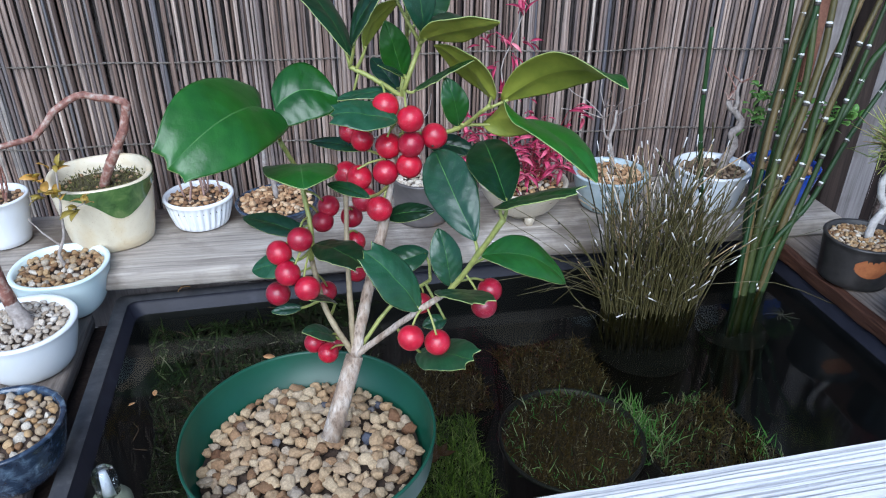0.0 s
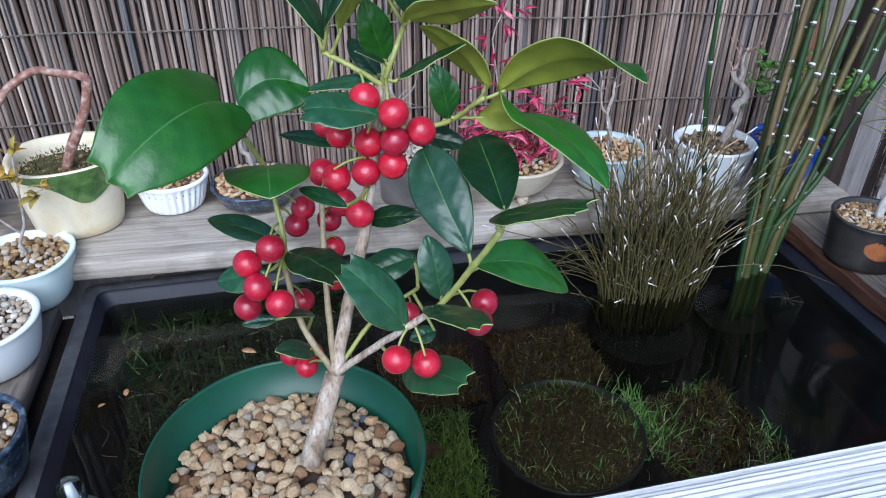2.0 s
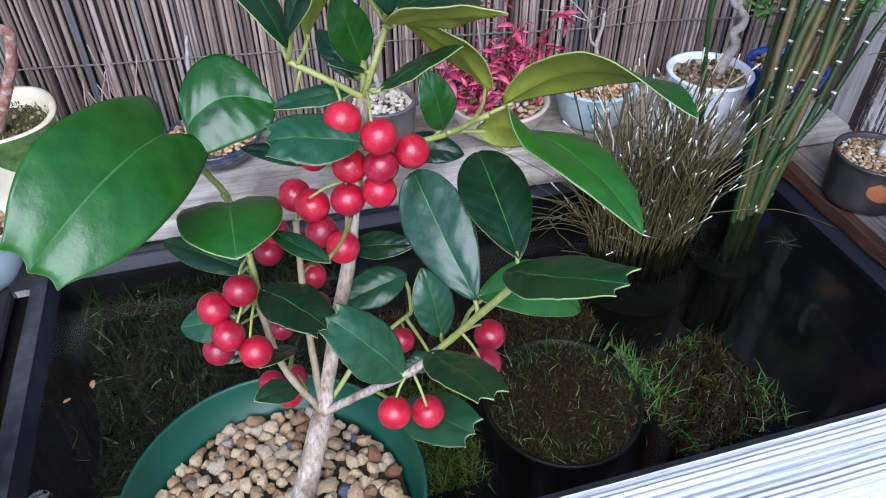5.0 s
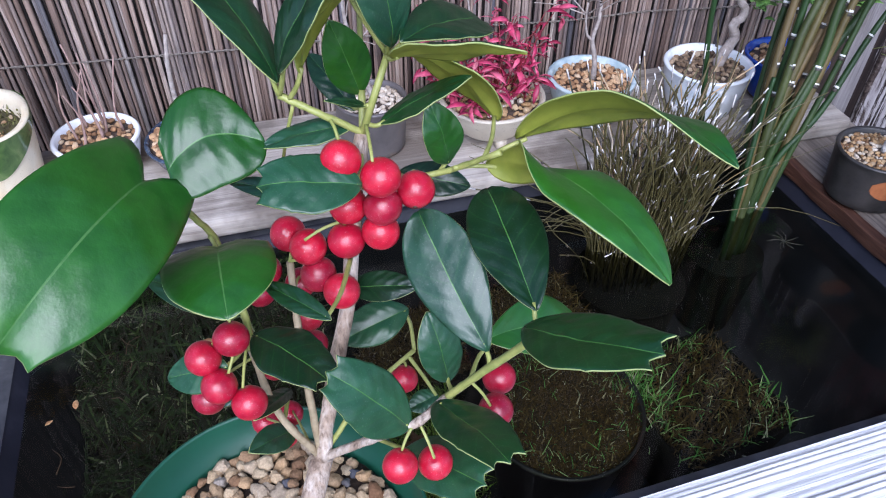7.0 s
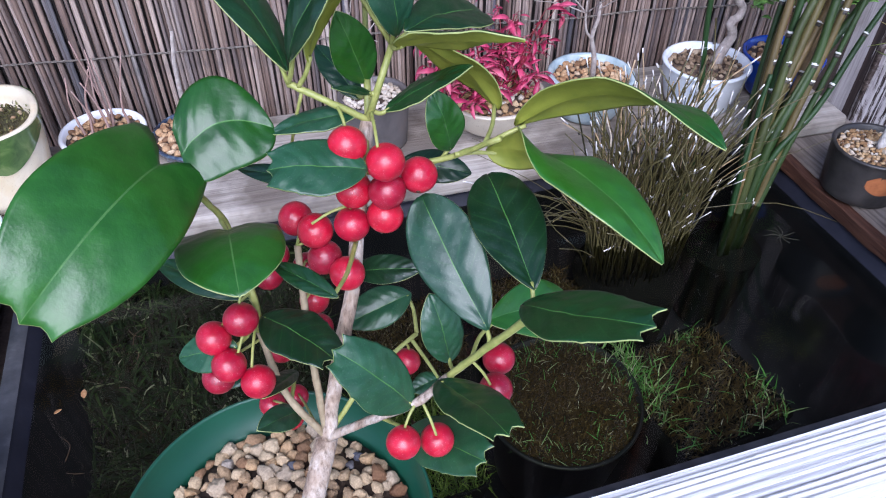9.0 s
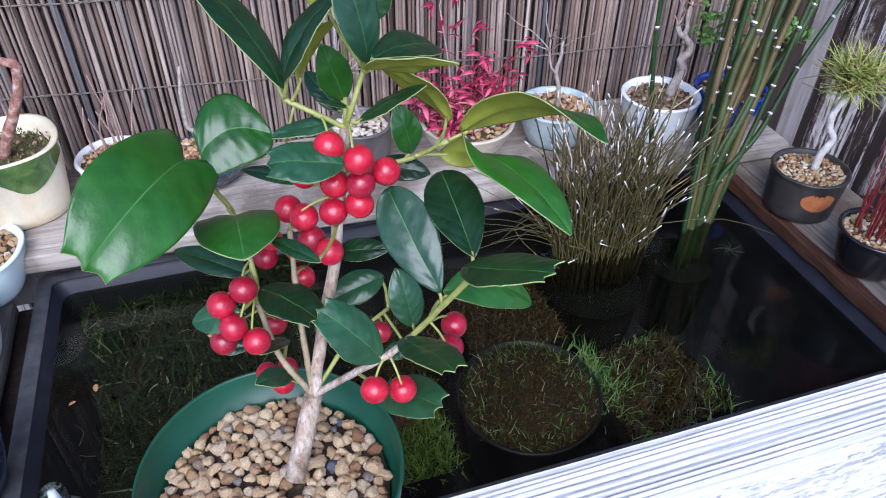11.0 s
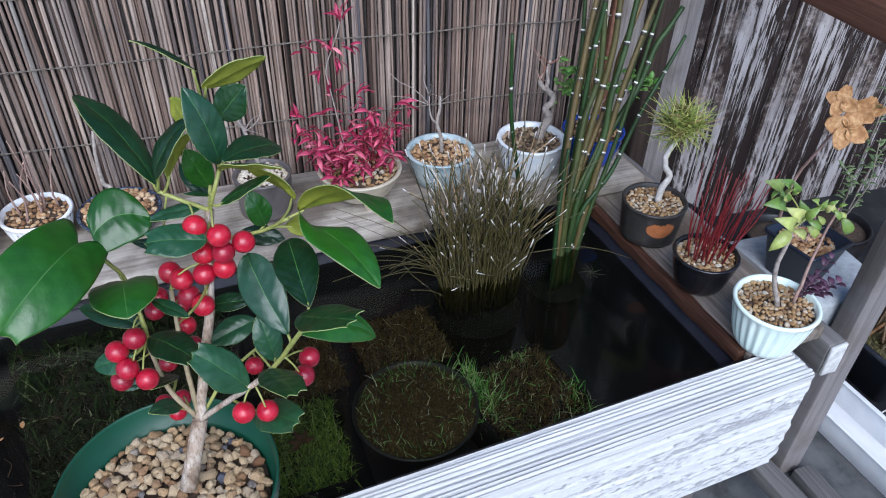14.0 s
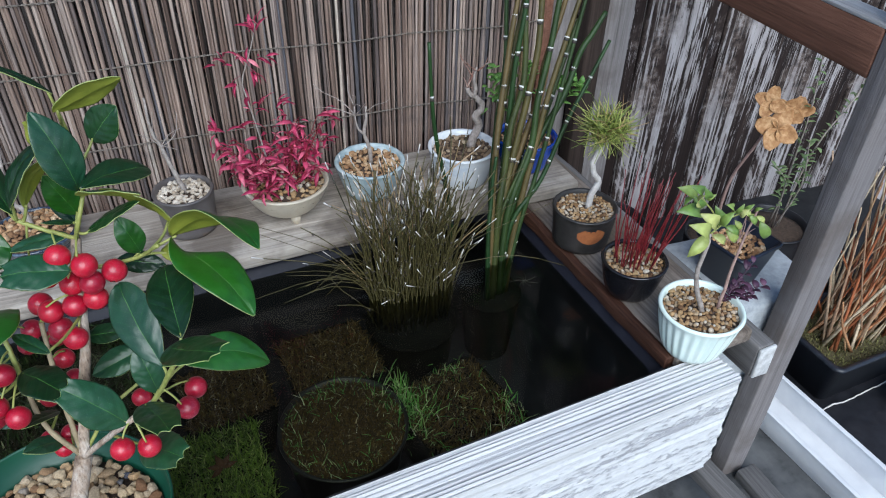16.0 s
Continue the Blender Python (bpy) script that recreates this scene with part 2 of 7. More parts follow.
def holly_leaf(name, stops, rough, spec, dust):
    """Leathery holly leaf: side veins by its own length and width, quilting, fine dust."""
    m, t, b = mat(name, rough, spec=spec)
    uvn = t.nodes.new("ShaderNodeUVMap")
    sep = t.nodes.new("ShaderNodeSeparateXYZ")
    t.links.new(uvn.outputs["UV"], sep.inputs[0])
    wob = noise_tex(t, coords(t), 60, 3)
    side = maths(t, "ABSOLUTE", maths(t, "SUBTRACT", sep.outputs["Y"], 0.5))
    along = maths(t, "ADD", maths(t, "SUBTRACT", sep.outputs["X"], maths(t, "MULTIPLY", side, 0.5)), maths(t, "MULTIPLY", wob, 0.10))
    vein = maths(t, "SINE", maths(t, "MULTIPLY", along, 40.0))
    line = ramp(t, vein, [(0.90, (0, 0, 0)), (1.0, (1, 1, 1))])
    nz = noise_tex(t, coords(t), 90, 6)
    col = mixc(t, 1.0, ramp(t, per_object(t), stops), ramp(t, nz, [(0.3, (0.72, 0.75, 0.72)), (0.7, (1.28, 1.22, 1.2))]), "MULTIPLY")
    col = mixc(t, maths(t, "MULTIPLY", line, 0.08), col, (0.05, 0.17, 0.035))
    fine = noise_tex(t, coords(t), 1400, 2)
    col = mixc(t, maths(t, "MULTIPLY", ramp(t, fine, [(0.60, (0, 0, 0)), (0.78, (1, 1, 1))]), dust), col, (0.30, 0.34, 0.30))
    t.links.new(col, b.inputs["Base Color"])
    rr = t.nodes.new("ShaderNodeMapRange")
    rr.inputs["To Min"].default_value, rr.inputs["To Max"].default_value = rough * 0.75, rough * 1.45
    t.links.new(nz, rr.inputs["Value"])
    t.links.new(rr.outputs[0], b.inputs["Roughness"])
    bump(t, b, maths(t, "ADD", maths(t, "MULTIPLY", vein, -0.12), maths(t, "ADD", maths(t, "MULTIPLY", noise_tex(t, coords(t), 130, 4), 0.8), maths(t, "MULTIPLY", noise_tex(t, coords(t), 48, 3), 0.4))), 0.22, 0.002)
    return m


# three tones of one leaf: lit, shaded, and greyed for sky sheen plus dust
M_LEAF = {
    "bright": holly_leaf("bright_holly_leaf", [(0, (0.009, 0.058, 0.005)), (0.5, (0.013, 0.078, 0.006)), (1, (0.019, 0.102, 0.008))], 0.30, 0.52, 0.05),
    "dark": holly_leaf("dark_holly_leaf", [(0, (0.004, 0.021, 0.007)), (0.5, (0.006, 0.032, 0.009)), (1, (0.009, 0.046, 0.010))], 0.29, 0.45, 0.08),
    "grey": holly_leaf("dusty_sky_sheen_leaf", [(0, (0.008, 0.040, 0.019)), (0.5, (0.011, 0.054, 0.023)), (1, (0.014, 0.068, 0.025))], 0.33, 0.55, 0.16),
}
M_LEAFUNDER = spotted("pale_olive_leaf_underside", [(0.3, (0.16, 0.19, 0.022)), (0.7, (0.26, 0.28, 0.038))], 120, 0.45, 0.15)
M_LEAFEDGE = spotted("pale_leaf_margin", [(0.3, (0.22, 0.28, 0.08)), (0.7, (0.36, 0.40, 0.15))], 120, 0.5, 0.1)
M_VEIN = spotted("leaf_midrib", [(0.3, (0.035, 0.12, 0.022)), (0.7, (0.075, 0.18, 0.04))], 120, 0.4, 0.1)
M_BERRY, t, b = mat("red_berry", 0.30, coat=0.15)
f = noise_tex(t, coords(t), 2.5, 4)
col = mixc(t, 1.0, ramp(t, per_object(t), [(0, (0.25, 0.002, 0.020)), (0.5, (0.40, 0.004, 0.027)), (1, (0.50, 0.005, 0.026))]), ramp(t, f, [(0.3, (0.66, 0.7, 0.7)), (0.7, (1.12, 1.1, 1.1))]), "MULTIPLY")
spk = noise_tex(t, coords(t), 26, 2)
col = mixc(t, ramp(t, spk, [(0.64, (0, 0, 0)), (0.72, (0.42, 0.42, 0.42))]), col, (0.80, 0.42, 0.42))
scuff = mixc(t, 1.0, ramp(t, noise_tex(t, coords(t), 70, 3, 0.7), [(0.56, (0, 0, 0)), (0.63, (0.4, 0.4, 0.4))]), ramp(t, noise_tex(t, coords(t), 3.2, 3), [(0.48, (0, 0, 0)), (0.62, (1, 1, 1))]), "MULTIPLY")
col = mixc(t, scuff, col, (0.70, 0.30, 0.33))
t.links.new(col, b.inputs["Base Color"])
bump(t, b, spk, 0.12, 0.0008)
M_CALYX = spotted("dry_berry_scar", [(0.3, (0.03, 0.015, 0.01)), (0.7, (0.10, 0.05, 0.03))], 300, 0.8)
M_BARK, t, b = mat("pale_grey_brown_bark", 0.8, spec=0.25)
fine_ = noise_tex(t, coords(t, (1, 1, 0.16)), 620, 6, 0.65)
wide_ = noise_tex(t, coords(t, (1, 1, 0.4)), 120, 4)
col = mixc(t, 1.0, ramp(t, wide_, [(0.32, (0.19, 0.135, 0.10)), (0.46, (0.35, 0.265, 0.20)), (0.58, (0.46, 0.385, 0.32)), (0.70, (0.66, 0.60, 0.54))]), ramp(t, fine_, [(0.32, (0.42, 0.38, 0.35)), (0.48, (0.95, 0.94, 0.93)), (0.7, (1.2, 1.2, 1.2))]), "MULTIPLY")
t.links.new(col, b.inputs["Base Color"])
bump(t, b, fine_, 0.9, 0.001)
M_TWIG = spotted("tan_green_twig", [(0.3, (0.20, 0.15, 0.085)), (0.7, (0.37, 0.30, 0.19))], 200, 0.6, 0.4)
M_SHOOT = spotted("yellow_green_shoot", [(0.3, (0.22, 0.25, 0.06)), (0.7, (0.36, 0.37, 0.11))], 200, 0.45, 0.2)

M_STONE = random_colour("tan_gravel", [(0, (0.13, 0.065, 0.035)), (0.12, (0.27, 0.165, 0.09)), (0.35, (0.39, 0.28, 0.165)), (0.6, (0.48, 0.37, 0.235)), (0.8, (0.36, 0.29, 0.21)), (0.94, (0.42, 0.28, 0.15)), (0.96, (0.06, 0.07, 0.10)), (1, (0.55, 0.45, 0.32))], 0.9, scale=6, strength=0.35, spec=0.2, deep=0.001)
M_STONE_PALE = random_colour("pale_gravel", [(0, (0.26, 0.20, 0.14)), (0.3, (0.44, 0.37, 0.29)), (0.6, (0.56, 0.50, 0.42)), (0.85, (0.66, 0.61, 0.54)), (1, (0.42, 0.32, 0.21))], 0.8, scale=6, strength=0.5, deep=0.001)
M_STONE_WHITE = random_colour("white_gravel", [(0, (0.36, 0.29, 0.21)), (0.5, (0.56, 0.48, 0.38)), (1, (0.70, 0.63, 0.53))], 0.8, scale=6, strength=0.5, deep=0.001)
M_STONE_BROWN = random_colour("brown_gravel", [(0, (0.15, 0.075, 0.035)), (0.4, (0.36, 0.20, 0.095)), (0.75, (0.50, 0.32, 0.17)), (1, (0.60, 0.46, 0.31))], 0.85, scale=6, strength=0.5, deep=0.001)
M_STONE_MIX = random_colour("mixed_gravel", [(0, (0.14, 0.07, 0.03)), (0.25, (0.34, 0.20, 0.085)), (0.5, (0.46, 0.31, 0.155)), (0.72, (0.36, 0.28, 0.19)), (0.88, (0.62, 0.56, 0.46)), (1, (0.30, 0.17, 0.075))], 0.8, scale=6, strength=0.5, deep=0.001)

M_SUNK = spotted("sunken_black_plastic", [(0.3, (0.004, 0.004, 0.005)), (0.75, (0.012, 0.012, 0.012))], 50, 0.95, 0.1, spec=0.1)
M_GREENPOT = spotted("green_plastic", [(0.3, (0.005, 0.050, 0.028)), (0.7, (0.009, 0.072, 0.040))], 18, 0.42, 0.12)
M_CREAM = glaze("cream_glaze", [(0.3, (0.62, 0.52, 0.36)), (0.5, (0.74, 0.65, 0.48)), (0.62, (0.70, 0.58, 0.38)), (0.75, (0.56, 0.39, 0.20))], 18, 0.32, coat=0.15, speck=(0.45, 0.33, 0.18))
M_GREENGLAZE = glaze("mottled_green_glaze", [(0.3, (0.035, 0.08, 0.022)), (0.55, (0.09, 0.16, 0.045)), (0.75, (0.20, 0.25, 0.10))], 70, 0.2)
M_PORCELAIN = glaze("white_porcelain", [(0.3, (0.78, 0.80, 0.82)), (0.7, (0.87, 0.88, 0.89))], 20, 0.15)
M_CELADON = glaze("pale_celadon_glaze", [(0.3, (0.66, 0.80, 0.80)), (0.7, (0.76, 0.86, 0.85))], 26, 0.16)
M_OFFWHITE = glaze("off_white_glaze", [(0.3, (0.76, 0.79, 0.80)), (0.7, (0.86, 0.87, 0.87))], 12, 0.25)
M_MINT = glaze("mint_white_glaze", [(0.3, (0.66, 0.80, 0.74)), (0.7, (0.78, 0.86, 0.81))], 26, 0.16)
M_INDIGO = glaze("mottled_indigo_glaze", [(0.3, (0.012, 0.018, 0.035)), (0.52, (0.03, 0.045, 0.075)), (0.66, (0.10, 0.14, 0.19)), (0.8, (0.30, 0.36, 0.42))], 110, 0.2)
M_SPECKLED = glaze("speckled_sand_glaze", [(0.3, (0.44, 0.38, 0.29)), (0.7, (0.56, 0.49, 0.38))], 30, 0.35, coat=0.1, speck=(0.18, 0.12, 0.07))
M_TEAL = glaze("streaked_pale_blue_glaze", [(0.3, (0.24, 0.33, 0.36)), (0.55, (0.42, 0.50, 0.52)), (0.8, (0.58, 0.62, 0.62))], 46, 0.25)
M_WHITEBLUE = glaze("white_blue_glaze", [(0.3, (0.42, 0.50, 0.60)), (0.5, (0.66, 0.69, 0.72)), (0.8, (0.74, 0.75, 0.75))], 30, 0.22)
M_BLUEPOT = glaze("cobalt_blue_glaze", [(0.3, (0.006, 0.03, 0.22)), (0.7, (0.012, 0.07, 0.42))], 40, 0.15)
M_DARKCLAY = spotted("dark_grey_clay", [(0.3, (0.016, 0.0145, 0.014)), (0.7, (0.045, 0.040, 0.037))], 60, 0.42, 0.3)
M_BLACKGLAZE = glaze("black_glaze", [(0.3, (0.006, 0.006, 0.008)), (0.7, (0.014, 0.013, 0.015))], 40, 0.22)
M_RUSTPATCH = spotted("rust_patch", [(0.3, (0.24, 0.075, 0.025)), (0.7, (0.42, 0.15, 0.05))], 120, 0.6, 0.2)
M_BROWNCLAY = glaze("grey_brown_clay", [(0.3, (0.05, 0.045, 0.045)), (0.55, (0.12, 0.105, 0.10)), (0.8, (0.26, 0.15, 0.07))], 14, 0.4, coat=0.1)


# ---- mesh tools ----
def mesh_of(name, bm, mats, smooth=True):
    me = bpy.data.meshes.new(name)
    bm.to_mesh(me)
    bm.free()
    for m in mats if isinstance(mats, (list, tuple)) else [mats]:
        me.materials.append(m)
    if smooth:
        me.shade_smooth()
    return me


def part(name, bm, mats, parent, label="", at=None, smooth=True):
    ob = new(name, bm if isinstance(bm, bpy.types.Mesh) else mesh_of(name, bm, mats, smooth))
    ob.parent = parent
    if at is not None:
        ob.matrix_basis = at
    if label:
        tagged(ob, label)
    return ob


def thing(name, label, category, at=None, group="", kind=""):
    ob = new(name)
    ob.empty_display_size = 0.02
    if at is not None:
        ob.matrix_basis = at
    return tagged(ob, label, category, group, kind)


def lathe(profile, n=40, flutes=0, depth=0.0, squash=0.0):
    """A turned body from (radius, height) points; flutes press ribs into the wall; squash makes it squarish."""
    bm = bmesh.new()
    rings = []
    for r, z, *fl in profile:
        k = fl[0] if fl else 0.0
        ring = []
        for i in range(n):
            a = 2 * math.pi * i / n
            rr = r * (1 - k * depth * (0.5 + 0.5 * math.cos(flutes * a)))
            rr *= 1 - squash * (math.cos(4 * a) * 0.5 + 0.5) * 0.12
            ring.append(bm.verts.new((rr * math.cos(a), rr * math.sin(a), z)))
        rings.append(ring)
    for a, c in zip(rings, rings[1:]):
        for i in range(n):
            bm.faces.new((a[i], a[(i + 1) % n], c[(i + 1) % n], c[i]))
    if profile[0][0] > 0.0005:
        bm.faces.new(rings[0][::-1])
    if profile[-1][0] > 0.0005:
        bm.faces.new(rings[-1])
    bmesh.ops.remove_doubles(bm, verts=bm.verts, dist=1e-6)
    return bm


def tube(points, r0, r1, n=8, bm=None, wob=0.0, swell=(), slot=0, smooth=3):
    """A tapered tube along a smoothed line. swell: (share of the length, factor, width)."""
    bm = bm or bmesh.new()
    pts = [Vector(p) for p in points]
    if len(pts) > 2 and smooth > 1:
        fine = []
        ext = [2 * pts[0] - pts[1]] + pts + [2 * pts[-1] - pts[-2]]
        for i in range(1, len(ext) - 2):
            p0, p1, p2, p3 = ext[i - 1:i + 3]
            for s in range(smooth):
                u = s / smooth
                fine.append(0.5 * ((2 * p1) + (p2 - p0) * u + (2 * p0 - 5 * p1 + 4 * p2 - p3) * u * u + (3 * p1 - p0 - 3 * p2 + p3) * u ** 3))
        fine.append(pts[-1])
        pts = fine
    m = len(pts) - 1
    rings = []
    ref = Vector((0.3, 0.5, 0.2)).normalized()
    for i, p in enumerate(pts):
        d = (pts[min(i + 1, m)] - pts[max(i - 1, 0)]).normalized()
        x = (ref - d * ref.dot(d)).normalized()
        ref = x
        y = d.cross(x)
        u = i / m
        r = r0 + (r1 - r0) * u
        for at_, fac, wid in swell:
            r *= 1 + fac * math.exp(-((u - at_) / wid) ** 2)
        if wob:
            p = p + x * random.uniform(-wob, wob) + y * random.uniform(-wob, wob)
        rings.append([bm.verts.new(p + (x * math.cos(2 * math.pi * k / n) + y * math.sin(2 * math.pi * k / n)) * r) for k in range(n)])
    for a, c in zip(rings, rings[1:]):
        for k in range(n):
            f = bm.faces.new((a[k], a[(k + 1) % n], c[(k + 1) % n], c[k]))
            f.material_index = slot
    for ring in (rings[0][::-1], rings[-1]):
        bm.faces.new(ring).material_index = slot
    return bm


def board(lx, ly, lz, rough=0.0006, bevel=0.003, cuts=26):
    """A sawn board about its middle, with worn edges and an uneven face."""
    bm = bmesh.new()
    bmesh.ops.create_cube(bm, size=1)
    bmesh.ops.scale(bm, vec=(lx, ly, lz), verts=bm.verts)
    bmesh.ops.bevel(bm, geom=bm.edges[:], offset=bevel, segments=2, profile=0.5, affect="EDGES")
    i = 0 if lx >= max(ly, lz) else (1 if ly >= lz else 2)
    size = (lx, ly, lz)[i]
    for k in range(1, cuts):
        co, no = [0, 0, 0], [0, 0, 0]
        co[i], no[i] = size * (k / cuts - 0.5), 1
        bmesh.ops.bisect_plane(bm, geom=bm.verts[:] + bm.edges[:] + bm.faces[:], plane_co=co, plane_no=no)
    for v_ in bm.verts:
        n1 = noise.noise_vector(v_.co * 31) * rough + noise.noise_vector(v_.co * 7) * rough * 1.6
        v_.co += n1
    return bm


def stone(seed, flat=0.7, sub=2):
    bm = bmesh.new()
    bmesh.ops.create_icosphere(bm, subdivisions=sub, radius=0.5)
    rnd = random.Random(seed)
    sx, sy, sz = rnd.uniform(0.95, 1.2), rnd.uniform(0.7, 0.95), flat * rnd.uniform(0.85, 1.1)
    off = Vector((seed * 3.1, seed * 1.7, seed))
    for v_ in bm.verts:
        n1 = noise.noise(v_.co * 2.4 + off) * 0.42 + noise.noise(v_.co * 5.5 + off) * 0.30 + noise.noise(v_.co * 13 + off) * 0.20
        v_.co *= 1 + n1
    for _ in range(7):                          # broken faces
        d = Vector((rnd.gauss(0, 1), rnd.gauss(0, 1), rnd.gauss(0, 1))).normalized()
        lim = rnd.uniform(0.28, 0.41)
        for v_ in bm.verts:
            over = v_.co.dot(d) - lim
            if over > 0:
                v_.co -= d * over * 0.70
    for v_ in bm.verts:
        v_.co = Vector((v_.co.x * sx, v_.co.y * sy, v_.co.z * sz)) * 1.22
    return bm


STONES = {}


def stone_meshes(material):
    if material.name not in STONES:
        STONES[material.name] = [mesh_of("stone", stone(k + 1, sub=3 if material is M_STONE else 2), material) for k in range(9)]
        for me in STONES[material.name]:
            me.set_sharp_from_angle(angle=radians(52))
    return STONES[material.name]


def gravel(parent, radius, z, count, size, material, seed, keep_out=(), dome=0.0):
    """Loose stones bedded on the soil of a pot, each one a piece of its own."""
    rnd = random.Random(seed)
    ms = stone_meshes(material)
    placed = []
    tries = 0
    while len(placed) < count and tries < count * 40:
        tries += 1
        a, rr = rnd.uniform(0, 2 * math.pi), radius * math.sqrt(rnd.random())
        x, y = rr * math.cos(a), rr * math.sin(a)
        if any((x - kx) ** 2 + (y - ky) ** 2 < kr * kr for kx, ky, kr in keep_out):
            continue
        s = size * rnd.uniform(0.72, 1.25)
        near = min((math.hypot(x - px, y - py) / (0.5 * (s + ps)) for px, py, ps in placed), default=9)
        if near < (0.80 if tries < count * 15 else 0.62):
            continue
        placed.append((x, y, s))
        lift = dome * (1 - (rr / radius) ** 2) + rnd.uniform(-0.12, 0.28) * s
        ob = new("stone", rnd.choice(ms))
        ob.parent = parent
        ob.matrix_basis = pose(x, y, z + lift, rnd.uniform(-28, 28), rnd.uniform(-28, 28), rnd.uniform(0, 360)) @ Matrix.Diagonal((s, s, s, 1))


def soil_disc(radius, z, seed=0, amount=0.002):
    bm = lathe([(radius, z - 0.006), (radius, z), (radius * 0.75, z + amount), (radius * 0.45, z + amount * 1.4), (radius * 0.2, z + amount * 1.6), (0.0001, z + amount * 1.6)], 24)
    for v_ in bm.verts:
        v_.co.z += noise.noise(v_.co * 120 + Vector((seed, 0, 0))) * 0.0012
    return bm


# ---- the setting ----
BENCH = pose(0.2, 0.55, 0, 0, 0, 6)          # tub, side boards and front beam stand square to this
GROUND_Z = -0.46


def ground_sheet():
    bm = bmesh.new()
    bmesh.ops.create_grid(bm, x_segments=60, y_segments=60, size=6)
    for v_ in bm.verts:
        v_.co.z += noise.noise(v_.co * 2.3) * 0.004
    far = [bm.verts.new((x, y, 0)) for x, y in ((-400, -400), (400, -400), (400, 400), (-400, 400))]
    ring = [v_ for v_ in bm.verts if v_ not in far]
    corner = [min(ring, key=lambda q: (q.co - Vector((sx * 6, sy * 6, 0))).length) for sx, sy in ((-1, -1), (1, -1), (1, 1), (-1, 1))]
    for i in range(4):
        bm.faces.new((far[i], far[(i + 1) % 4], corner[(i + 1) % 4], corner[i]))
    return bm


g = part("ground", ground_sheet(), M_GROUND, None, at=pose(0, 0, GROUND_Z))
tagged(g, "grey weathered concrete yard ground", "ground", kind="structure")

# the board wall behind the screen, upright boards butted side by side
wall = thing("wall_north", "old board wall with pale paint flaking off black boards", "wall", pose(0, 0.932, GROUND_Z), kind="structure")
rnd = random.Random(4)
x = -1.3
while x < 2.2:
    w = rnd.uniform(0.13, 0.17)
    bm = board(w - 0.003, 0.02, 1.5, 0.0008, 0.0025, 10)
    part("wall_board", bm, M_WALL, wall, at=pose(x + w / 2, rnd.uniform(-0.002, 0.002), 0.75))
    x += w
part("corner_board", board(0.062, 0.016, 1.5, 0.0008, 0.003, 10), M_WHITEBOARD, wall, "pale grey upright cover board", at=pose(0.7545, -0.0205, 0.75))
part("grey_panel", board(0.046, 0.012, 1.5, 0.0006, 0.002, 10), M_WHITEBOARD, wall, "plain grey board beside the screen", at=pose(0.6705, -0.0185, 0.75))
part("batten", board(0.014, 0.020, 1.5, 0.0006, 0.002, 10), M_RAIL, wall, "red-brown upright batten", at=pose(0.6425, -0.023, 0.75))
post = part("door_post", board(0.030, 0.032, 1.5, 0.0008, 0.003, 10), M_BROWNPOST, None, at=pose(0.707, 0.888, GROUND_Z + 0.75))
tagged(post, "dark brown upright timber beside the reed screen", "post", kind="structure")


# ---- reed screen ----
def reed_mesh(seed):
    rnd = random.Random(seed)
    bm = bmesh.new()
    n, h = 6, 0.72
    pts = [(rnd.uniform(-0.0008, 0.0008), rnd.uniform(-0.0008, 0.0008), h * i / 9) for i in range(10)]
    sw = tuple((rnd.uniform(0.05, 0.95), rnd.uniform(0.18, 0.32), 0.012) for _ in range(3))
    tube(pts, 0.0029, 0.0026, n, bm, swell=sw, smooth=2)
    return mesh_of("reed", bm, M_REED)


screen = thing("reed_screen", "weathered grey-brown reed screen bound with twisted cord", "reed screen", pose(0, 0.897, -0.07))
REEDS = [reed_mesh(k) for k in range(8)]
rnd = random.Random(11)
x, count = -0.62, 0
while x < 0.632:
    s = rnd.uniform(0.52, 0.98)
    ob = new("reed", rnd.choice(REEDS))
    ob.parent = screen
    ob.matrix_basis = pose(x, rnd.uniform(-0.0025, 0.0025), rnd.uniform(-0.01, 0.0), rnd.uniform(-0.3, 0.3), rnd.uniform(-0.55, 0.55), rnd.uniform(0, 360)) @ Matrix.Diagonal((s, s, 1, 1))
    x += 0.0056 * s * rnd.uniform(0.90, 1.20)
# reeds of the second layer show through the gaps, coloured dark for the shade there
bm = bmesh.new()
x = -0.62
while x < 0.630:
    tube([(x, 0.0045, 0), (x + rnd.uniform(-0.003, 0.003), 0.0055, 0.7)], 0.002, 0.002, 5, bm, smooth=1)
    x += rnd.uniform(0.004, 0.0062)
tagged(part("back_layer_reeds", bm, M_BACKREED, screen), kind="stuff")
for zc, amp in ((0.275, 0.004), (0.355, 0.003), (0.172, 0.004), (0.44, 0.003)):
    ph = rnd.uniform(0, 9)
    for off in (0, math.pi):
        pts = []
        for i in range(260):
            xx = -0.62 + 1.25 * i / 259
            z = zc + amp * 1.6 * noise.noise(Vector((xx * 7, ph, 0))) + (0.006 if zc == 0.275 else 0) * noise.noise(Vector((xx * 3, ph, 2)))
            a = xx * 900 + off
            pts.append((xx, -0.0048 + 0.0007 * math.sin(a), z + 0.0009 * math.cos(a)))
        part("binding_cord", tube(pts, 0.0006, 0.0006, 4, smooth=1), M_CORD, screen)

M_GREYBEAM = wood("grey_side_timber", (0.07, 0.066, 0.066), (0.13, 0.125, 0.125), (0.22, 0.21, 0.21), 1, fine=1.4)
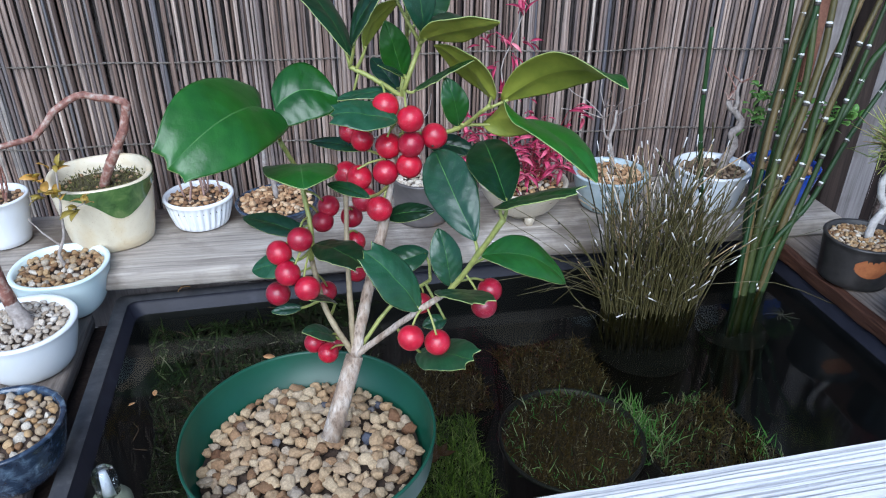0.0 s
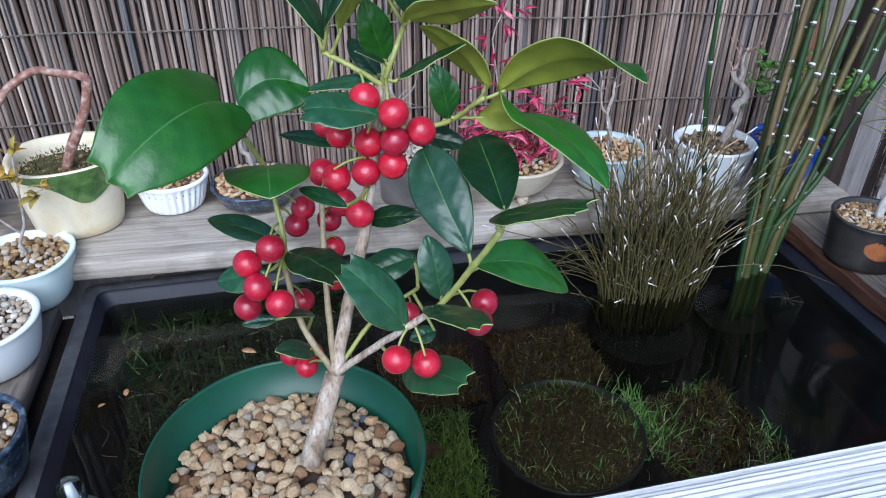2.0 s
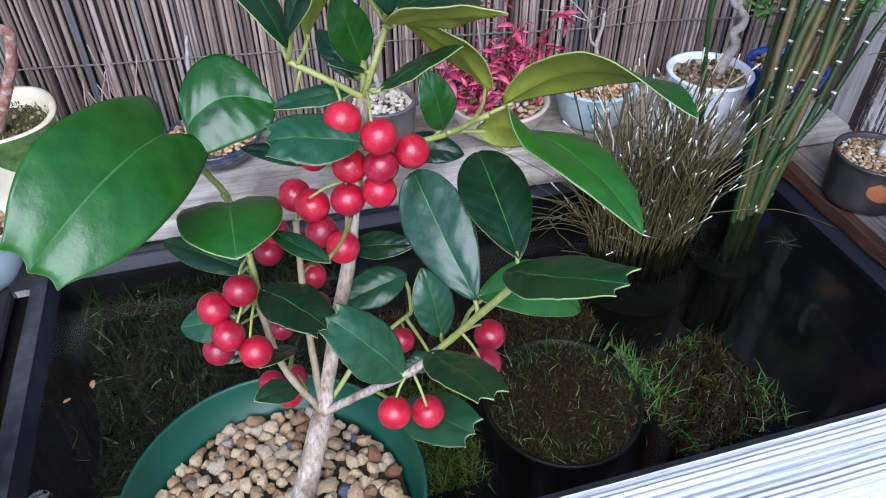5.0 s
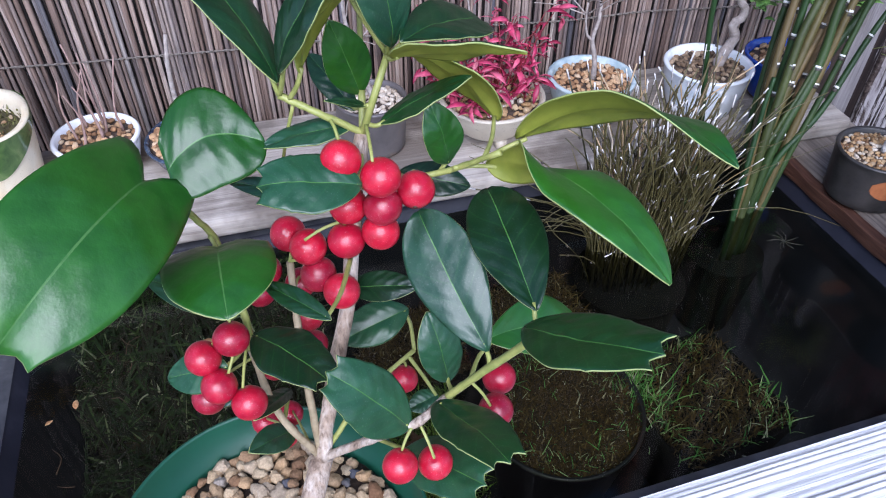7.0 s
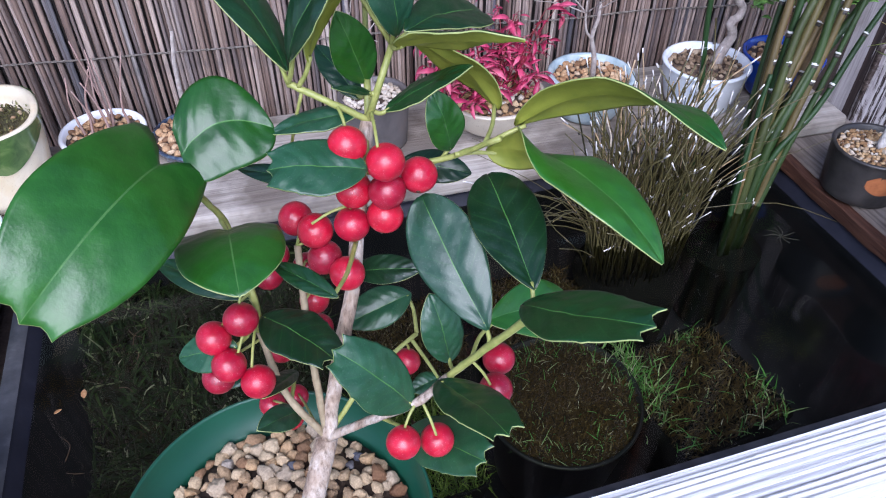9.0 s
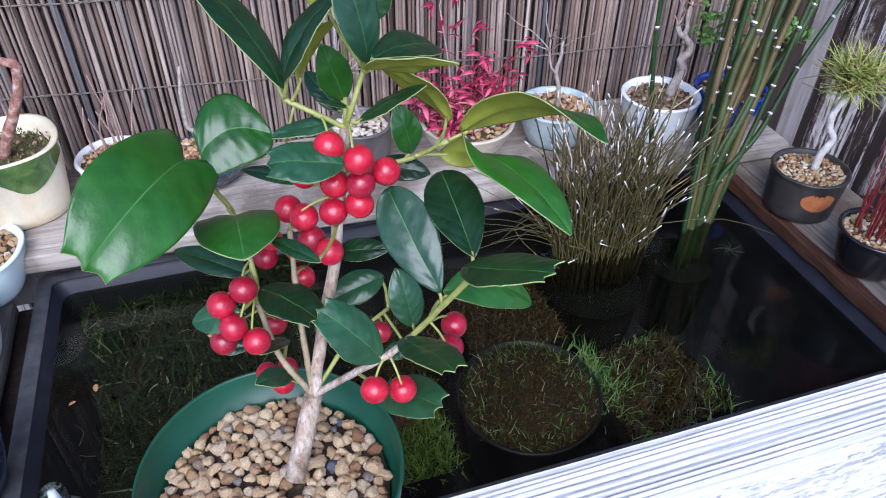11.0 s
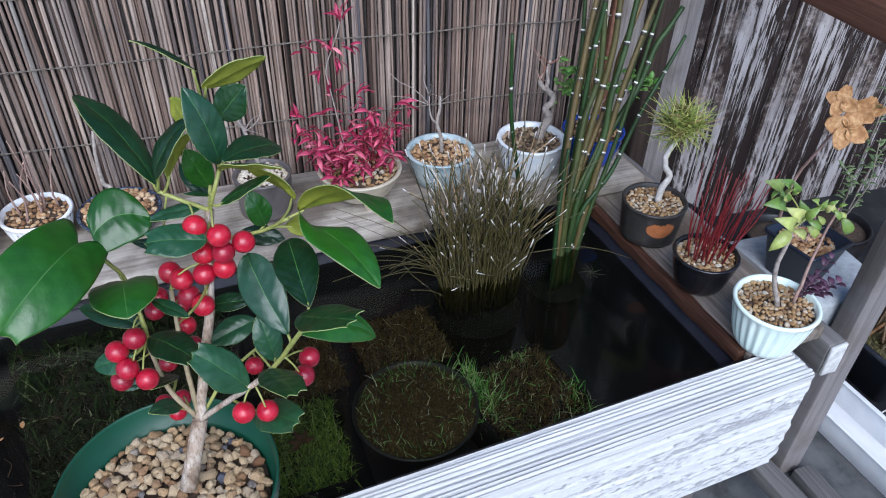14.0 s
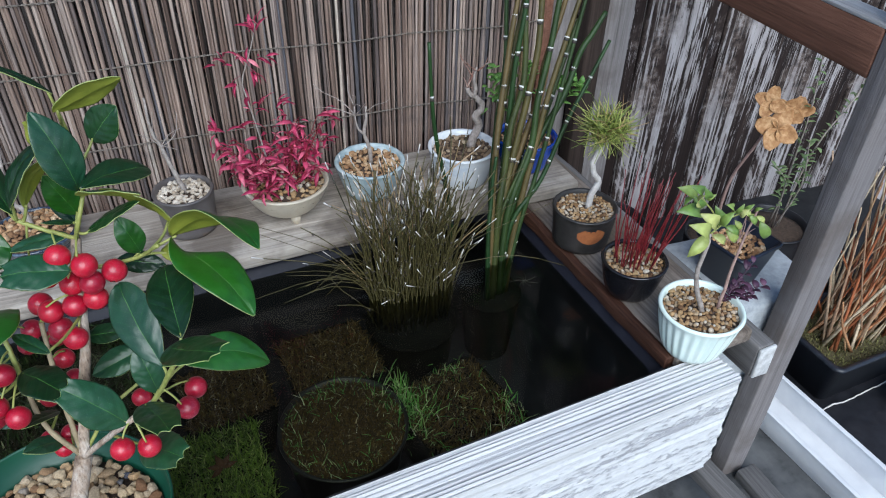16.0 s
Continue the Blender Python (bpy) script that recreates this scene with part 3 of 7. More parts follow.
# ---- wooden stand round the tub ----
stand = thing("wooden_stand", "weathered timber stand carrying a black water tub", "wooden stand", BENCH)


def ridged_beam(length, deep, high):
    """A beam whose soft grain has worn away, leaving ridges along its top and face."""
    rnd = random.Random(3)
    prof = []
    nt = 72
    for i in range(nt + 1):
        u = i / nt
        ridge = 0.0020 * (0.5 + 0.5 * math.cos(2 * math.pi * (u * 9 + 0.25 * math.sin(u * 7)))) ** 0.6 * (0.72 + 0.28 * math.sin(u * 9))
        prof.append((-deep * (1 - u), ridge - 0.0020 - 0.006 * max(0, 0.14 - (1 - u)) * 4))
    face = []
    for i in range(1, 30):
        u = i / 30
        ridge = (0.0011 * math.sin(u * 95) if u < 0.26 else 0.0003 * math.sin(u * 40)) + (0.0016 if 0.43 < u < 0.45 else 0)
        face.append((-deep + ridge, -high * u))
    loop = [(0.0, -high)] + prof[::-1][:0] + [(0.0, 0.0)] + prof[::-1][1:] + face + [(-deep, -high)]
    bm = bmesh.new()
    ns = 110
    rings = []
    for k in range(ns + 1):
        xx = length * (k / ns)
        ring = []
        for (yy, zz) in loop:
            p = Vector((xx * 6, yy * 260, zz * 160))
            soft = 1.0 if zz > -0.034 else 0.3
            d = (noise.noise(p) * 0.0009 + noise.noise(Vector((xx * 22, yy * 90, zz * 90))) * 0.0006) * soft
            end = 0.0
            if k in (0, ns):
                end = noise.noise(Vector((yy * 300, zz * 110, k))) * 0.0055 + noise.noise(Vector((yy * 900, zz * 420, k))) * 0.0025 - (0.02 * -zz if k else 0)
            ring.append(bm.verts.new((xx + end, yy + (d if zz < -0.003 else 0), zz + (d if zz > -0.006 else 0))))
        rings.append(ring)
    m = len(loop)
    for a, c in zip(rings, rings[1:]):
        for k in range(m):
            f = bm.faces.new((a[k], c[k], c[(k + 1) % m], a[(k + 1) % m]))
            f.material_index = 2 if 1 <= k <= nt + 3 else 0
    for ring in (rings[0], rings[-1][::-1]):
        bm.faces.new(ring).material_index = 1
    bmesh.ops.recalc_face_normals(bm, faces=bm.faces)
    return bm


part("front_beam", ridged_beam(1.10, 0.042, 0.145), [M_FLAKY, M_ENDGRAIN, M_BEAMTOP], stand, "flaking white-painted beam with deep worn grain", at=pose(-0.686, -0.170, 0.018), smooth=False)
right = part("right_board", board(0.104, 0.52, 0.017, 0.0008, 0.003), M_SIDEBOARD, stand, "weathered brown board", at=pose(0.4225, 0.095, 0.0115))
part("board_edge", board(0.0115, 0.50, 0.016, 0.0023, 0.0012, 90), M_RED_EDGE, stand, "wet red-brown split edge", at=pose(0.3640, 0.09, 0.0115))
part("left_board", board(0.125, 0.60, 0.018, 0.0008, 0.003), M_SIDEBOARD, stand, "weathered brown board", at=pose(-0.470, -0.135, -0.005))
part("side_timber", board(0.0245, 0.46, 0.046, 0.0007, 0.002, 14), M_GREYBEAM, stand, "grey timber with a rough sawn end", at=pose(0.4905, 0.054, -0.0225))
part("timber_end", board(0.0232, 0.004, 0.0445, 0.0012, 0.001, 4), M_ENDGRAIN, stand, "pale sawn end", at=pose(0.4905, -0.1775, -0.0225))
# added dark board, hides the lit ground so the gap reads as shade
part("inner_panel", board(0.070, 0.60, 0.010, 0.0008, 0.002, 14), M_BROWNPOST, stand, "added dark board closing the gap under the shelf", at=pose(-0.4275, -0.12, -0.030))
part("back_timber", board(1.02, 0.04, 0.05, 0.0006, 0.003), M_GREYPOST, stand, at=pose(-0.03, 0.235, -0.024))
for lx, ly in ((-0.60, -0.150), (0.36, -0.14), (-0.51, 0.235), (0.40, 0.235)):
    part("leg", board(0.04, 0.04, 0.40, 0.0006, 0.003, 8), M_GREYPOST, stand, at=pose(lx, ly, GROUND_Z + 0.20 + 0.01))

back = part("back_board", board(1.26, 0.155, 0.021, 0.0009, 0.004, 40), M_BACKBOARD, None, at=pose(-0.003, 0.7705, 0.0315, 0, 0, 3.6))
tagged(back, "weathered pale grey plank carrying a row of potted plants", "plank shelf")


# ---- tub and water ----
def tub_part(levels, cx, cy):
    """Rings of a rounded rectangle: (half x, half y, corner, z)."""
    bm = bmesh.new()
    rings = []
    for hx, hy, r, z in levels:
        ring = []
        for q, (sx, sy) in enumerate(((1, 1), (-1, 1), (-1, -1), (1, -1))):
            for k in range(7):
                a = math.pi / 2 * (q + k / 6)
                ring.append(bm.verts.new((cx + sx * (hx - r) + r * math.cos(a), cy + sy * (hy - r) + r * math.sin(a), z)))
        rings.append(ring)
    n = len(rings[0])
    for a, c in zip(rings, rings[1:]):
        for i in range(n):
            bm.faces.new((a[i], a[(i + 1) % n], c[(i + 1) % n], c[i]))
    return bm, rings


tub = thing("water_tub", "black plastic tub filled with dark still water", "water tub", BENCH)
bm, rings = tub_part([(0.352, 0.158, 0.02, -0.175), (0.372, 0.178, 0.02, -0.006), (0.3835, 0.183, 0.009, -0.012), (0.3845, 0.184, 0.009, -0.001), (0.382, 0.1815, 0.009, 0.0012), (0.372, 0.172, 0.009, 0.0012), (0.3685, 0.168, 0.009, -0.002), (0.360, 0.160, 0.014, -0.020), (0.347, 0.152, 0.02, -0.045), (0.340, 0.147, 0.022, -0.060), (0.334, 0.143, 0.024, -0.080), (0.326, 0.135, 0.03, -0.168), (0.315, 0.125, 0.02, -0.171)], -0.006, 0.012)
bm.faces.new(rings[0][::-1])
bm.faces.new(rings[-1])
bmesh.ops.recalc_face_normals(bm, faces=bm.faces)
part("shell", bm, M_TUB, tub)
bm, rings = tub_part([(0.3835, 0.183, 0.009, 0.0016), (0.3805, 0.180, 0.009, 0.0030), (0.3745, 0.174, 0.009, 0.0030), (0.3700, 0.1695, 0.009, 0.0014)], -0.006, 0.012)
part("rim", bm, M_TUBRIM, tub, "dusty black plastic rim")
bm, rings = tub_part([(0.3648, 0.1645, 0.009, -0.0125)], -0.006, 0.012)
bm.faces.new(rings[0])
wat = part("water", bm, M_WATER, tub, "dark clear water surface")

# right-hand frame: post, rail and lower rail
frame_r = thing("post_and_rail", "grey timber post with a red-brown rail", "fence", pose(0.8045, 0.488, GROUND_Z))
part("post", board(0.036, 0.028, 1.15, 0.0007, 0.002, 14), M_GREYPOST, frame_r, at=pose(0, 0, 0.575))
part("rail", board(0.034, 0.4085, 0.050, 0.0006, 0.002, 12), M_RAIL, frame_r, "red-brown rail", at=pose(-0.002, 0.2185, 0.755))
part("rail_cap", board(0.030, 0.42, 0.004, 0.0005, 0.001, 12), M_CAPBOARD, frame_r, "pale strip on the rail", at=pose(-0.004, 0.22, 0.7815))

part("lower_rail", board(0.030, 0.28, 0.024, 0.0007, 0.002, 10), M_GREYBEAM, frame_r, at=pose(0.753 - 0.8045, 0.336 - 0.488, -0.292 - GROUND_Z, 0, 0, 9))

block = part("concrete_block", board(0.17, 0.145, 0.43, 0.002, 0.008, 10), M_CONCRETE, None, at=pose(0.792, 0.583, -0.245))
tagged(block, "rough grey concrete block behind the side board", "concrete block")


gt = thing("gutter_channel", "white plastic channel lying beside the stand", "gutter", pose(0.980, 0.15, -0.3447, 0, 0, 6.7))
part("base", board(0.070, 0.47, 0.004, 0.0003, 0.001, 12), M_GUTTER, gt, at=pose(0, 0.235, 0.0022))
for side in (-1, 1):
    part("side_wall", board(0.0026, 0.469, 0.042, 0.0003, 0.0006, 12), M_GUTTER, gt, at=pose(side * 0.0358, 0.235, 0.0235, 0, side * 5))
    part("lip", board(0.0075, 0.468, 0.0036, 0.0003, 0.001, 12), M_GUTTER, gt, "rolled plastic lip", at=pose(side * 0.0372, 0.235, 0.0450))
off = part("timber_offcut", board(0.032, 0.31, 0.019, 0.0008, 0.002, 10), M_GREYBEAM, None, at=pose(0.8306, 0.312, -0.3355, 0, 0, 4))
tagged(off, "weathered grey timber offcut lying on the stone", "timber offcut")


# ---- tufts of moss and grass ----
def blades(count, area, z, hmin, hmax, r, seed, lean=0.5, flat=1.0):
    """Many short blades of grass or moss over an area given by a function of a random generator."""
    rnd = random.Random(seed)
    bm = bmesh.new()
    for i in range(count):
        x_, y_ = area(rnd)
        h = rnd.uniform(hmin, hmax)
        a = rnd.uniform(0, 2 * math.pi)
        k = rnd.random() * lean * h
        p = Vector((x_, y_, z + rnd.uniform(-0.002, 0.002)))
        top_ = p + Vector((math.cos(a) * k, math.sin(a) * k, h * flat))
        mid_ = p.lerp(top_, 0.55) + Vector((-math.cos(a) * k * 0.25, -math.sin(a) * k * 0.25, 0))
        w = Vector((-math.sin(a), math.cos(a), 0)) * r
        th = Vector((math.cos(a), math.sin(a), 0)) * r * 0.4
        v0 = [bm.verts.new(q) for q in (p - w, p + w, p + th)]
        v1 = [bm.verts.new(q) for q in (mid_ - w * 0.8, mid_ + w * 0.8, mid_ + th)]
        tp = bm.verts.new(top_)
        for k2 in range(3):
            bm.faces.new((v0[k2], v0[(k2 + 1) % 3], v1[(k2 + 1) % 3], v1[k2]))
            bm.faces.new((v1[k2], v1[(k2 + 1) % 3], tp))
    return bm


def curved_blades(count, area, z, lmin, lmax, r, seed, lean=0.8, curl=0.6):
    """Longer blades that rise and arch over, three-sided and tapered."""
    rnd = random.Random(seed)
    bm = bmesh.new()
    for i in range(count):
        x_, y_ = area(rnd)
        p = Vector((x_, y_, z + rnd.uniform(-0.002, 0.002)))
        a = rnd.uniform(0, 2 * math.pi)
        tilt = abs(rnd.gauss(0, lean))
        ln = rnd.uniform(lmin, lmax)
        w0 = r * rnd.uniform(0.7, 1.3)
        side = Vector((-math.sin(a), math.cos(a), 0))
        rows_ = []
        for k in range(5):
            th = tilt + curl * k / 4
            back_ = Vector((-math.cos(a) * math.cos(th), -math.sin(a) * math.cos(th), math.sin(th)))
            w = w0 * (1 - 0.22 * k) if k < 4 else w0 * 0.08
            rows_.append([bm.verts.new(p - side * w), bm.verts.new(p + side * w), bm.verts.new(p + back_ * w * 0.5)])
            a += rnd.gauss(0, 0.15)
            p = p + Vector((math.cos(a) * math.sin(th), math.sin(a) * math.sin(th), math.cos(th))) * ln / 4
        for q0, q1 in zip(rows_, rows_[1:]):
            for k in range(3):
                bm.faces.new((q0[k], q0[(k + 1) % 3], q1[(k + 1) % 3], q1[k]))
    return bm


def disc_area(r0, r1):
    return lambda rnd: (lambda a, q: (q * math.cos(a), q * math.sin(a)))(rnd.uniform(0, 6.283), math.sqrt(rnd.uniform((r0 / max(r1, 1e-6)) ** 2, 1)) * r1)


# ---- pots ----
def pot(name, label, x, y, z0, rb, rr, h, material, flutes=0, depth=0.0, squash=0.0, foot=0.0, lip=0.0025, belly=0.5, turn=0.0, wall=0.0035, profile=None, category="potted plant"):
    """A pot on its base; returns the Empty and the height of the soil."""
    e = thing(name, label, category, pose(x, y, z0, 0, 0, turn))
    pr = []
    if foot:
        pr += [(rb * 0.62, 0.0), (rb * 0.66, foot)]
    pr += [(rb - 0.003, 0.0 + foot), (rb, 0.002 + foot)]
    for i in range(1, 9):
        u = i / 9
        rad = rb + (rr - rb) * (u ** belly if belly else u)
        pr.append((rad, foot + 0.002 + (h - foot - lip - 0.004) * u, 1.0 if 0.08 < u < 0.9 else 0.0))
    pr += [(rr, h - lip), (rr + lip * 0.35, h - lip * 0.5), (rr, h), (rr - wall * 0.5, h + 0.0004), (rr - wall, h - 0.001), (rr - wall - 0.001, h - 0.010), (rr - wall - 0.004, h - 0.018)]
    part("pot", lathe(pr, flutes * 5 if flutes else 48, flutes, depth, squash), material, e)
    return e


def fill(e, rr, h, drop, count, size, stones, seed, soil=None, keep_out=((0, 0, 0.004),), dome=0.003):
    part("soil", soil_disc(rr - 0.0035, h - drop - size * 0.35, seed), soil or M_SOIL, e)
    gravel(e, rr - 0.0035 - size * 0.45, h - drop - size * 0.1, count, size, stones, seed, keep_out, dome)


def trunk(e, points, r0, r1, material, name="trunk", wob=0.0006, n=8, swell=()):
    return part(name, tube(points, r0, r1, n, wob=wob, swell=swell), material, e)


def twigs(e, base_pts, count, length, r, material, seed, up=0.6, name="twig", spread=1.0):
    """Thin bare twigs that leave the given points."""
    rnd = random.Random(seed)
    for i in range(count):
        p = Vector(rnd.choice(base_pts))
        d = Vector((rnd.gauss(0, spread), rnd.gauss(0, spread), up + rnd.random() * 0.7)).normalized()
        ln = length * rnd.uniform(0.5, 1.2)
        pts = [p]
        for k in range(4):
            d = (d + Vector((rnd.gauss(0, 0.22), rnd.gauss(0, 0.22), rnd.gauss(0.04, 0.15)))).normalized()
            pts.append(pts[-1] + d * ln / 4)
        part(name, tube(pts, r, r * 0.45, 5, smooth=2), material, e)


M_STONE_DARK = random_colour("dark_brown_gravel", [(0, (0.05, 0.03, 0.02)), (0.4, (0.14, 0.09, 0.05)), (0.8, (0.26, 0.18, 0.11)), (1, (0.40, 0.32, 0.22))], 0.8, scale=6, strength=0.5, deep=0.001)
M_GREYBARK = spotted("grey_twig_bark", [(0.3, (0.20, 0.165, 0.145)), (0.7, (0.44, 0.385, 0.345))], 200, 0.8, 0.6)
M_REDBARK = spotted("red_brown_bark", [(0.3, (0.12, 0.05, 0.038)), (0.48, (0.25, 0.105, 0.075)), (0.60, (0.36, 0.25, 0.20)), (0.75, (0.52, 0.46, 0.41))], 160, 0.6, 0.5)
M_PINKTWIG = spotted("pinkish_bare_twig", [(0.3, (0.22, 0.13, 0.11)), (0.7, (0.38, 0.26, 0.22))], 200, 0.7, 0.3)
M_WHITEBARK = spotted("pale_bleached_bark", [(0.3, (0.36, 0.33, 0.30)), (0.7, (0.62, 0.59, 0.56))], 160, 0.8, 0.7)
M_DEEPRED = spotted("dark_red_stem", [(0.3, (0.10, 0.008, 0.012)), (0.7, (0.25, 0.02, 0.025))], 200, 0.45, 0.2)
M_REDLEAF = random_colour("crimson_leaf", [(0, (0.20, 0.010, 0.035)), (0.5, (0.40, 0.03, 0.09)), (0.85, (0.54, 0.08, 0.15)), (1, (0.62, 0.20, 0.24))], 0.45, scale=120)
M_LIME = random_colour("yellow_green_leaf", [(0, (0.09, 0.17, 0.03)), (0.45, (0.18, 0.27, 0.06)), (0.8, (0.30, 0.36, 0.09)), (1, (0.46, 0.47, 0.17))], 0.4, scale=90, strength=0.1)
M_YELLOWBUD = random_colour("yellow_olive_leaf", [(0, (0.22, 0.17, 0.03)), (0.5, (0.38, 0.27, 0.04)), (1, (0.50, 0.26, 0.05))], 0.5)
M_PURPLE = random_colour("purple_leaflet", [(0, (0.04, 0.015, 0.035)), (1, (0.12, 0.05, 0.09))], 0.5)
M_DRYLEAF = spotted("dry_tan_leaf", [(0.3, (0.24, 0.105, 0.035)), (0.5, (0.42, 0.215, 0.085)), (0.7, (0.60, 0.37, 0.18))], 130, 0.75, 0.8)
M_GREENSPRIG = random_colour("small_green_leaf", [(0, (0.07, 0.18, 0.03)), (1, (0.19, 0.36, 0.08))], 0.5)
M_NEEDLE = random_colour("pine_needle", [(0, (0.12, 0.17, 0.03)), (0.4, (0.26, 0.32, 0.06)), (0.75, (0.50, 0.52, 0.15)), (0.9, (0.40, 0.27, 0.13)), (1, (0.14, 0.09, 0.04))], 0.5, island=True)


def small_leaf(length, width, material, name="leaf", curl=0.12, fold=0.25):
    """One small pointed leaf along +x, its base at the origin."""
    bm = bmesh.new()
    n = 6
    rows = []
    for i in range(n + 1):
        u = i / n
        w = width * 0.5 * math.sin(math.pi * min(1, u ** 0.85)) ** 0.8 if 0 < i < n else 0.00012
        z = curl * length * math.sin(math.pi * u * 0.9) - curl * length * u * u * 0.8
        rows.append([bm.verts.new((length * u, s * w, z + abs(s) * w * fold)) for s in (-1, 0, 1)])
    for a, c in zip(rows, rows[1:]):
        for k in range(2):
            bm.faces.new((a[k], c[k], c[k + 1], a[k + 1]))
    geo = bmesh.ops.extrude_face_region(bm, geom=bm.faces[:])
    for q in geo["geom"]:
        if isinstance(q, bmesh.types.BMVert):
            q.co.z -= 0.00035
    bmesh.ops.recalc_face_normals(bm, faces=bm.faces)
    return mesh_of(name, bm, material)


def put_leaf(e, me, p, d, size=1.0, roll=0.0, name="leaf"):
    d = Vector(d).normalized()
    q = d.to_track_quat("X", "Z").to_matrix().to_4x4()
    ob = new(name, me)
    ob.parent = e
    ob.matrix_basis = Matrix.Translation(p) @ q @ pose(0, 0, 0, roll) @ Matrix.Diagonal((size, size, size, 1))
    return ob


M_MOSSTUFT = random_colour("olive_brown_moss", [(0, (0.05, 0.045, 0.015)), (0.5, (0.12, 0.11, 0.035)), (1, (0.24, 0.24, 0.08))], 0.9, island=True)
TOP = 0.0425                                  # top of the back plank

# --- back row
e = pot("cream_pot", "cream pot with green glazed rim and a bent red-barked tree", -0.219, 0.766, TOP, 0.045, 0.0555, 0.078, M_CREAM, squash=0.5, belly=0.8, turn=20, wall=0.006)
# band of green glaze that sags on the front of the rim
bm = bmesh.new()
rows = []
for i in range(41):
    a = radians(-150 + 190 * i / 40)
    u = i / 40
    low = 0.004 + 0.029 * math.exp(-((u - 0.40) / 0.17) ** 2) + 0.006 * u + 0.003 * noise.noise(Vector((u * 6, 0, 0)))
    col_ = []
    for k in range(7):
        z = 0.0775 - low * k / 6
        r_ = 0.045 + 0.0108 * (max(0.0, (z - 0.002) / 0.0715)) ** 0.8
        sq = 1 - 0.5 * (math.cos(4 * (a)) * 0.5 + 0.5) * 0.12
        col_.append(bm.verts.new(((r_ * sq + 0.0008) * math.cos(a), (r_ * sq + 0.0008) * math.sin(a), z)))
    rows.append(col_)
for a_, c_ in zip(rows, rows[1:]):
    for k in range(6):
        bm.faces.new((a_[k], a_[k + 1], c_[k + 1], c_[k]))
part("green_glaze", bm, M_GREENGLAZE, e, "mottled green glaze running down the rim")
part("soil", soil_disc(0.049, 0.060, 2), M_MOSSY, e)
gravel(e, 0.044, 0.064, 26, 0.0042, M_STONE_BROWN, 31)
tagged(part("moss", blades(700, disc_area(0, 0.046), 0.0645, 0.0015, 0.004, 0.0009, 77, lean=1.0), M_MOSSTUFT, e, smooth=False), kind="stuff")
trunk(e, [(-0.002, -0.006, 0.056), (0.008, -0.012, 0.082), (0.028, -0.018, 0.118), (0.038, -0.018, 0.142), (0.038, -0.018, 0.155), (0.020, -0.014, 0.161), (-0.004, -0.010, 0.164), (-0.028, -0.012, 0.151), (-0.050, -0.016, 0.131), (-0.080, -0.022, 0.128), (-0.115, -0.024, 0.126), (-0.15, -0.024, 0.122)], 0.0052, 0.0024, M_REDBARK, n=10, wob=0.0009, swell=((0.33, 0.25, 0.03), (0.12, 0.12, 0.02), (0.6, 0.15, 0.02)))
trunk(e, [(-0.110, -0.021, 0.123), (-0.113, -0.022, 0.09), (-0.112, -0.020, 0.05)], 0.002, 0.0014, M_REDBARK, "hanging_branch")

e = pot("white_ramekin", "fluted white porcelain ramekin planted with bare seedlings", -0.128, 0.794, TOP, 0.030, 0.0385, 0.036, M_PORCELAIN, flutes=30, depth=0.07, belly=0.7, lip=0.004)
fill(e, 0.0385, 0.036, 0.005, 90, 0.0055, M_STONE_BROWN, 5)
rnd = random.Random(8)
for i in range(9):
    a, q = rnd.uniform(0, 6.3), rnd.uniform(0.004, 0.026)
    p = Vector((q * math.cos(a), q * math.sin(a), 0.030))
    trunk(e, [p, p + Vector((rnd.uniform(-.006, .006), rnd.uniform(-.004, .004), 0.03)), p + Vector((rnd.uniform(-.014, .014), rnd.uniform(-.006, .006), rnd.uniform(0.055, 0.085)))], 0.0015, 0.0006, M_PINKTWIG, "seedling", n=5)

e = pot("white_pot", "plain white pot holding red-stemmed bare twigs", -0.335, 0.766, TOP, 0.026, 0.034, 0.055, M_PORCELAIN, belly=0.9)
fill(e, 0.034, 0.055, 0.006, 40, 0.006, M_STONE_BROWN, 6)
for i, (dx, ln) in enumerate(((0.010, 0.10), (0.002, 0.13), (-0.01, 0.12), (0.016, 0.07))):
    trunk(e, [(dx, -0.004 * i, 0.045), (dx * 1.3 + 0.004, -0.004 * i, 0.045 + ln * 0.5), (dx * 1.5, -0.006 * i, 0.045 + ln)], 0.0016, 0.0008, M_REDBARK, "stem", n=6)

e = pot("shallow_bowl", "shallow indigo bowl heaped with brown pumice", -0.040, 0.792, TOP, 0.028, 0.047, 0.025, M_INDIGO, belly=0.55, foot=0.003)
fill(e, 0.047, 0.025, 0.001, 130, 0.0068, M_STONE_BROWN, 7, dome=0.006)
trunk(e, [(0.0, 0.004, 0.022), (-0.003, 0.004, 0.05), (-0.010, 0.004, 0.062), (-0.008, 0.004, 0.10), (-0.004, 0.006, 0.125)], 0.0034, 0.0016, M_GREYBARK)

e = pot("brown_pot", "grey-brown clay pot topped with white gravel and a bare sapling", 0.128, 0.783, TOP, 0.0315, 0.0345, 0.053, M_BROWNCLAY, belly=1.0)
fill(e, 0.0345, 0.053, 0.005, 85, 0.0065, M_STONE_WHITE, 9, keep_out=((0.004, -0.002, 0.004),), dome=0.004)
trunk(e, [(0.004, -0.002, 0.046), (-0.004, 0.0, 0.075), (-0.012, 0.002, 0.11), (-0.018, 0.002, 0.13), (-0.017, 0.002, 0.17)], 0.0031, 0.0012, M_GREYBARK)
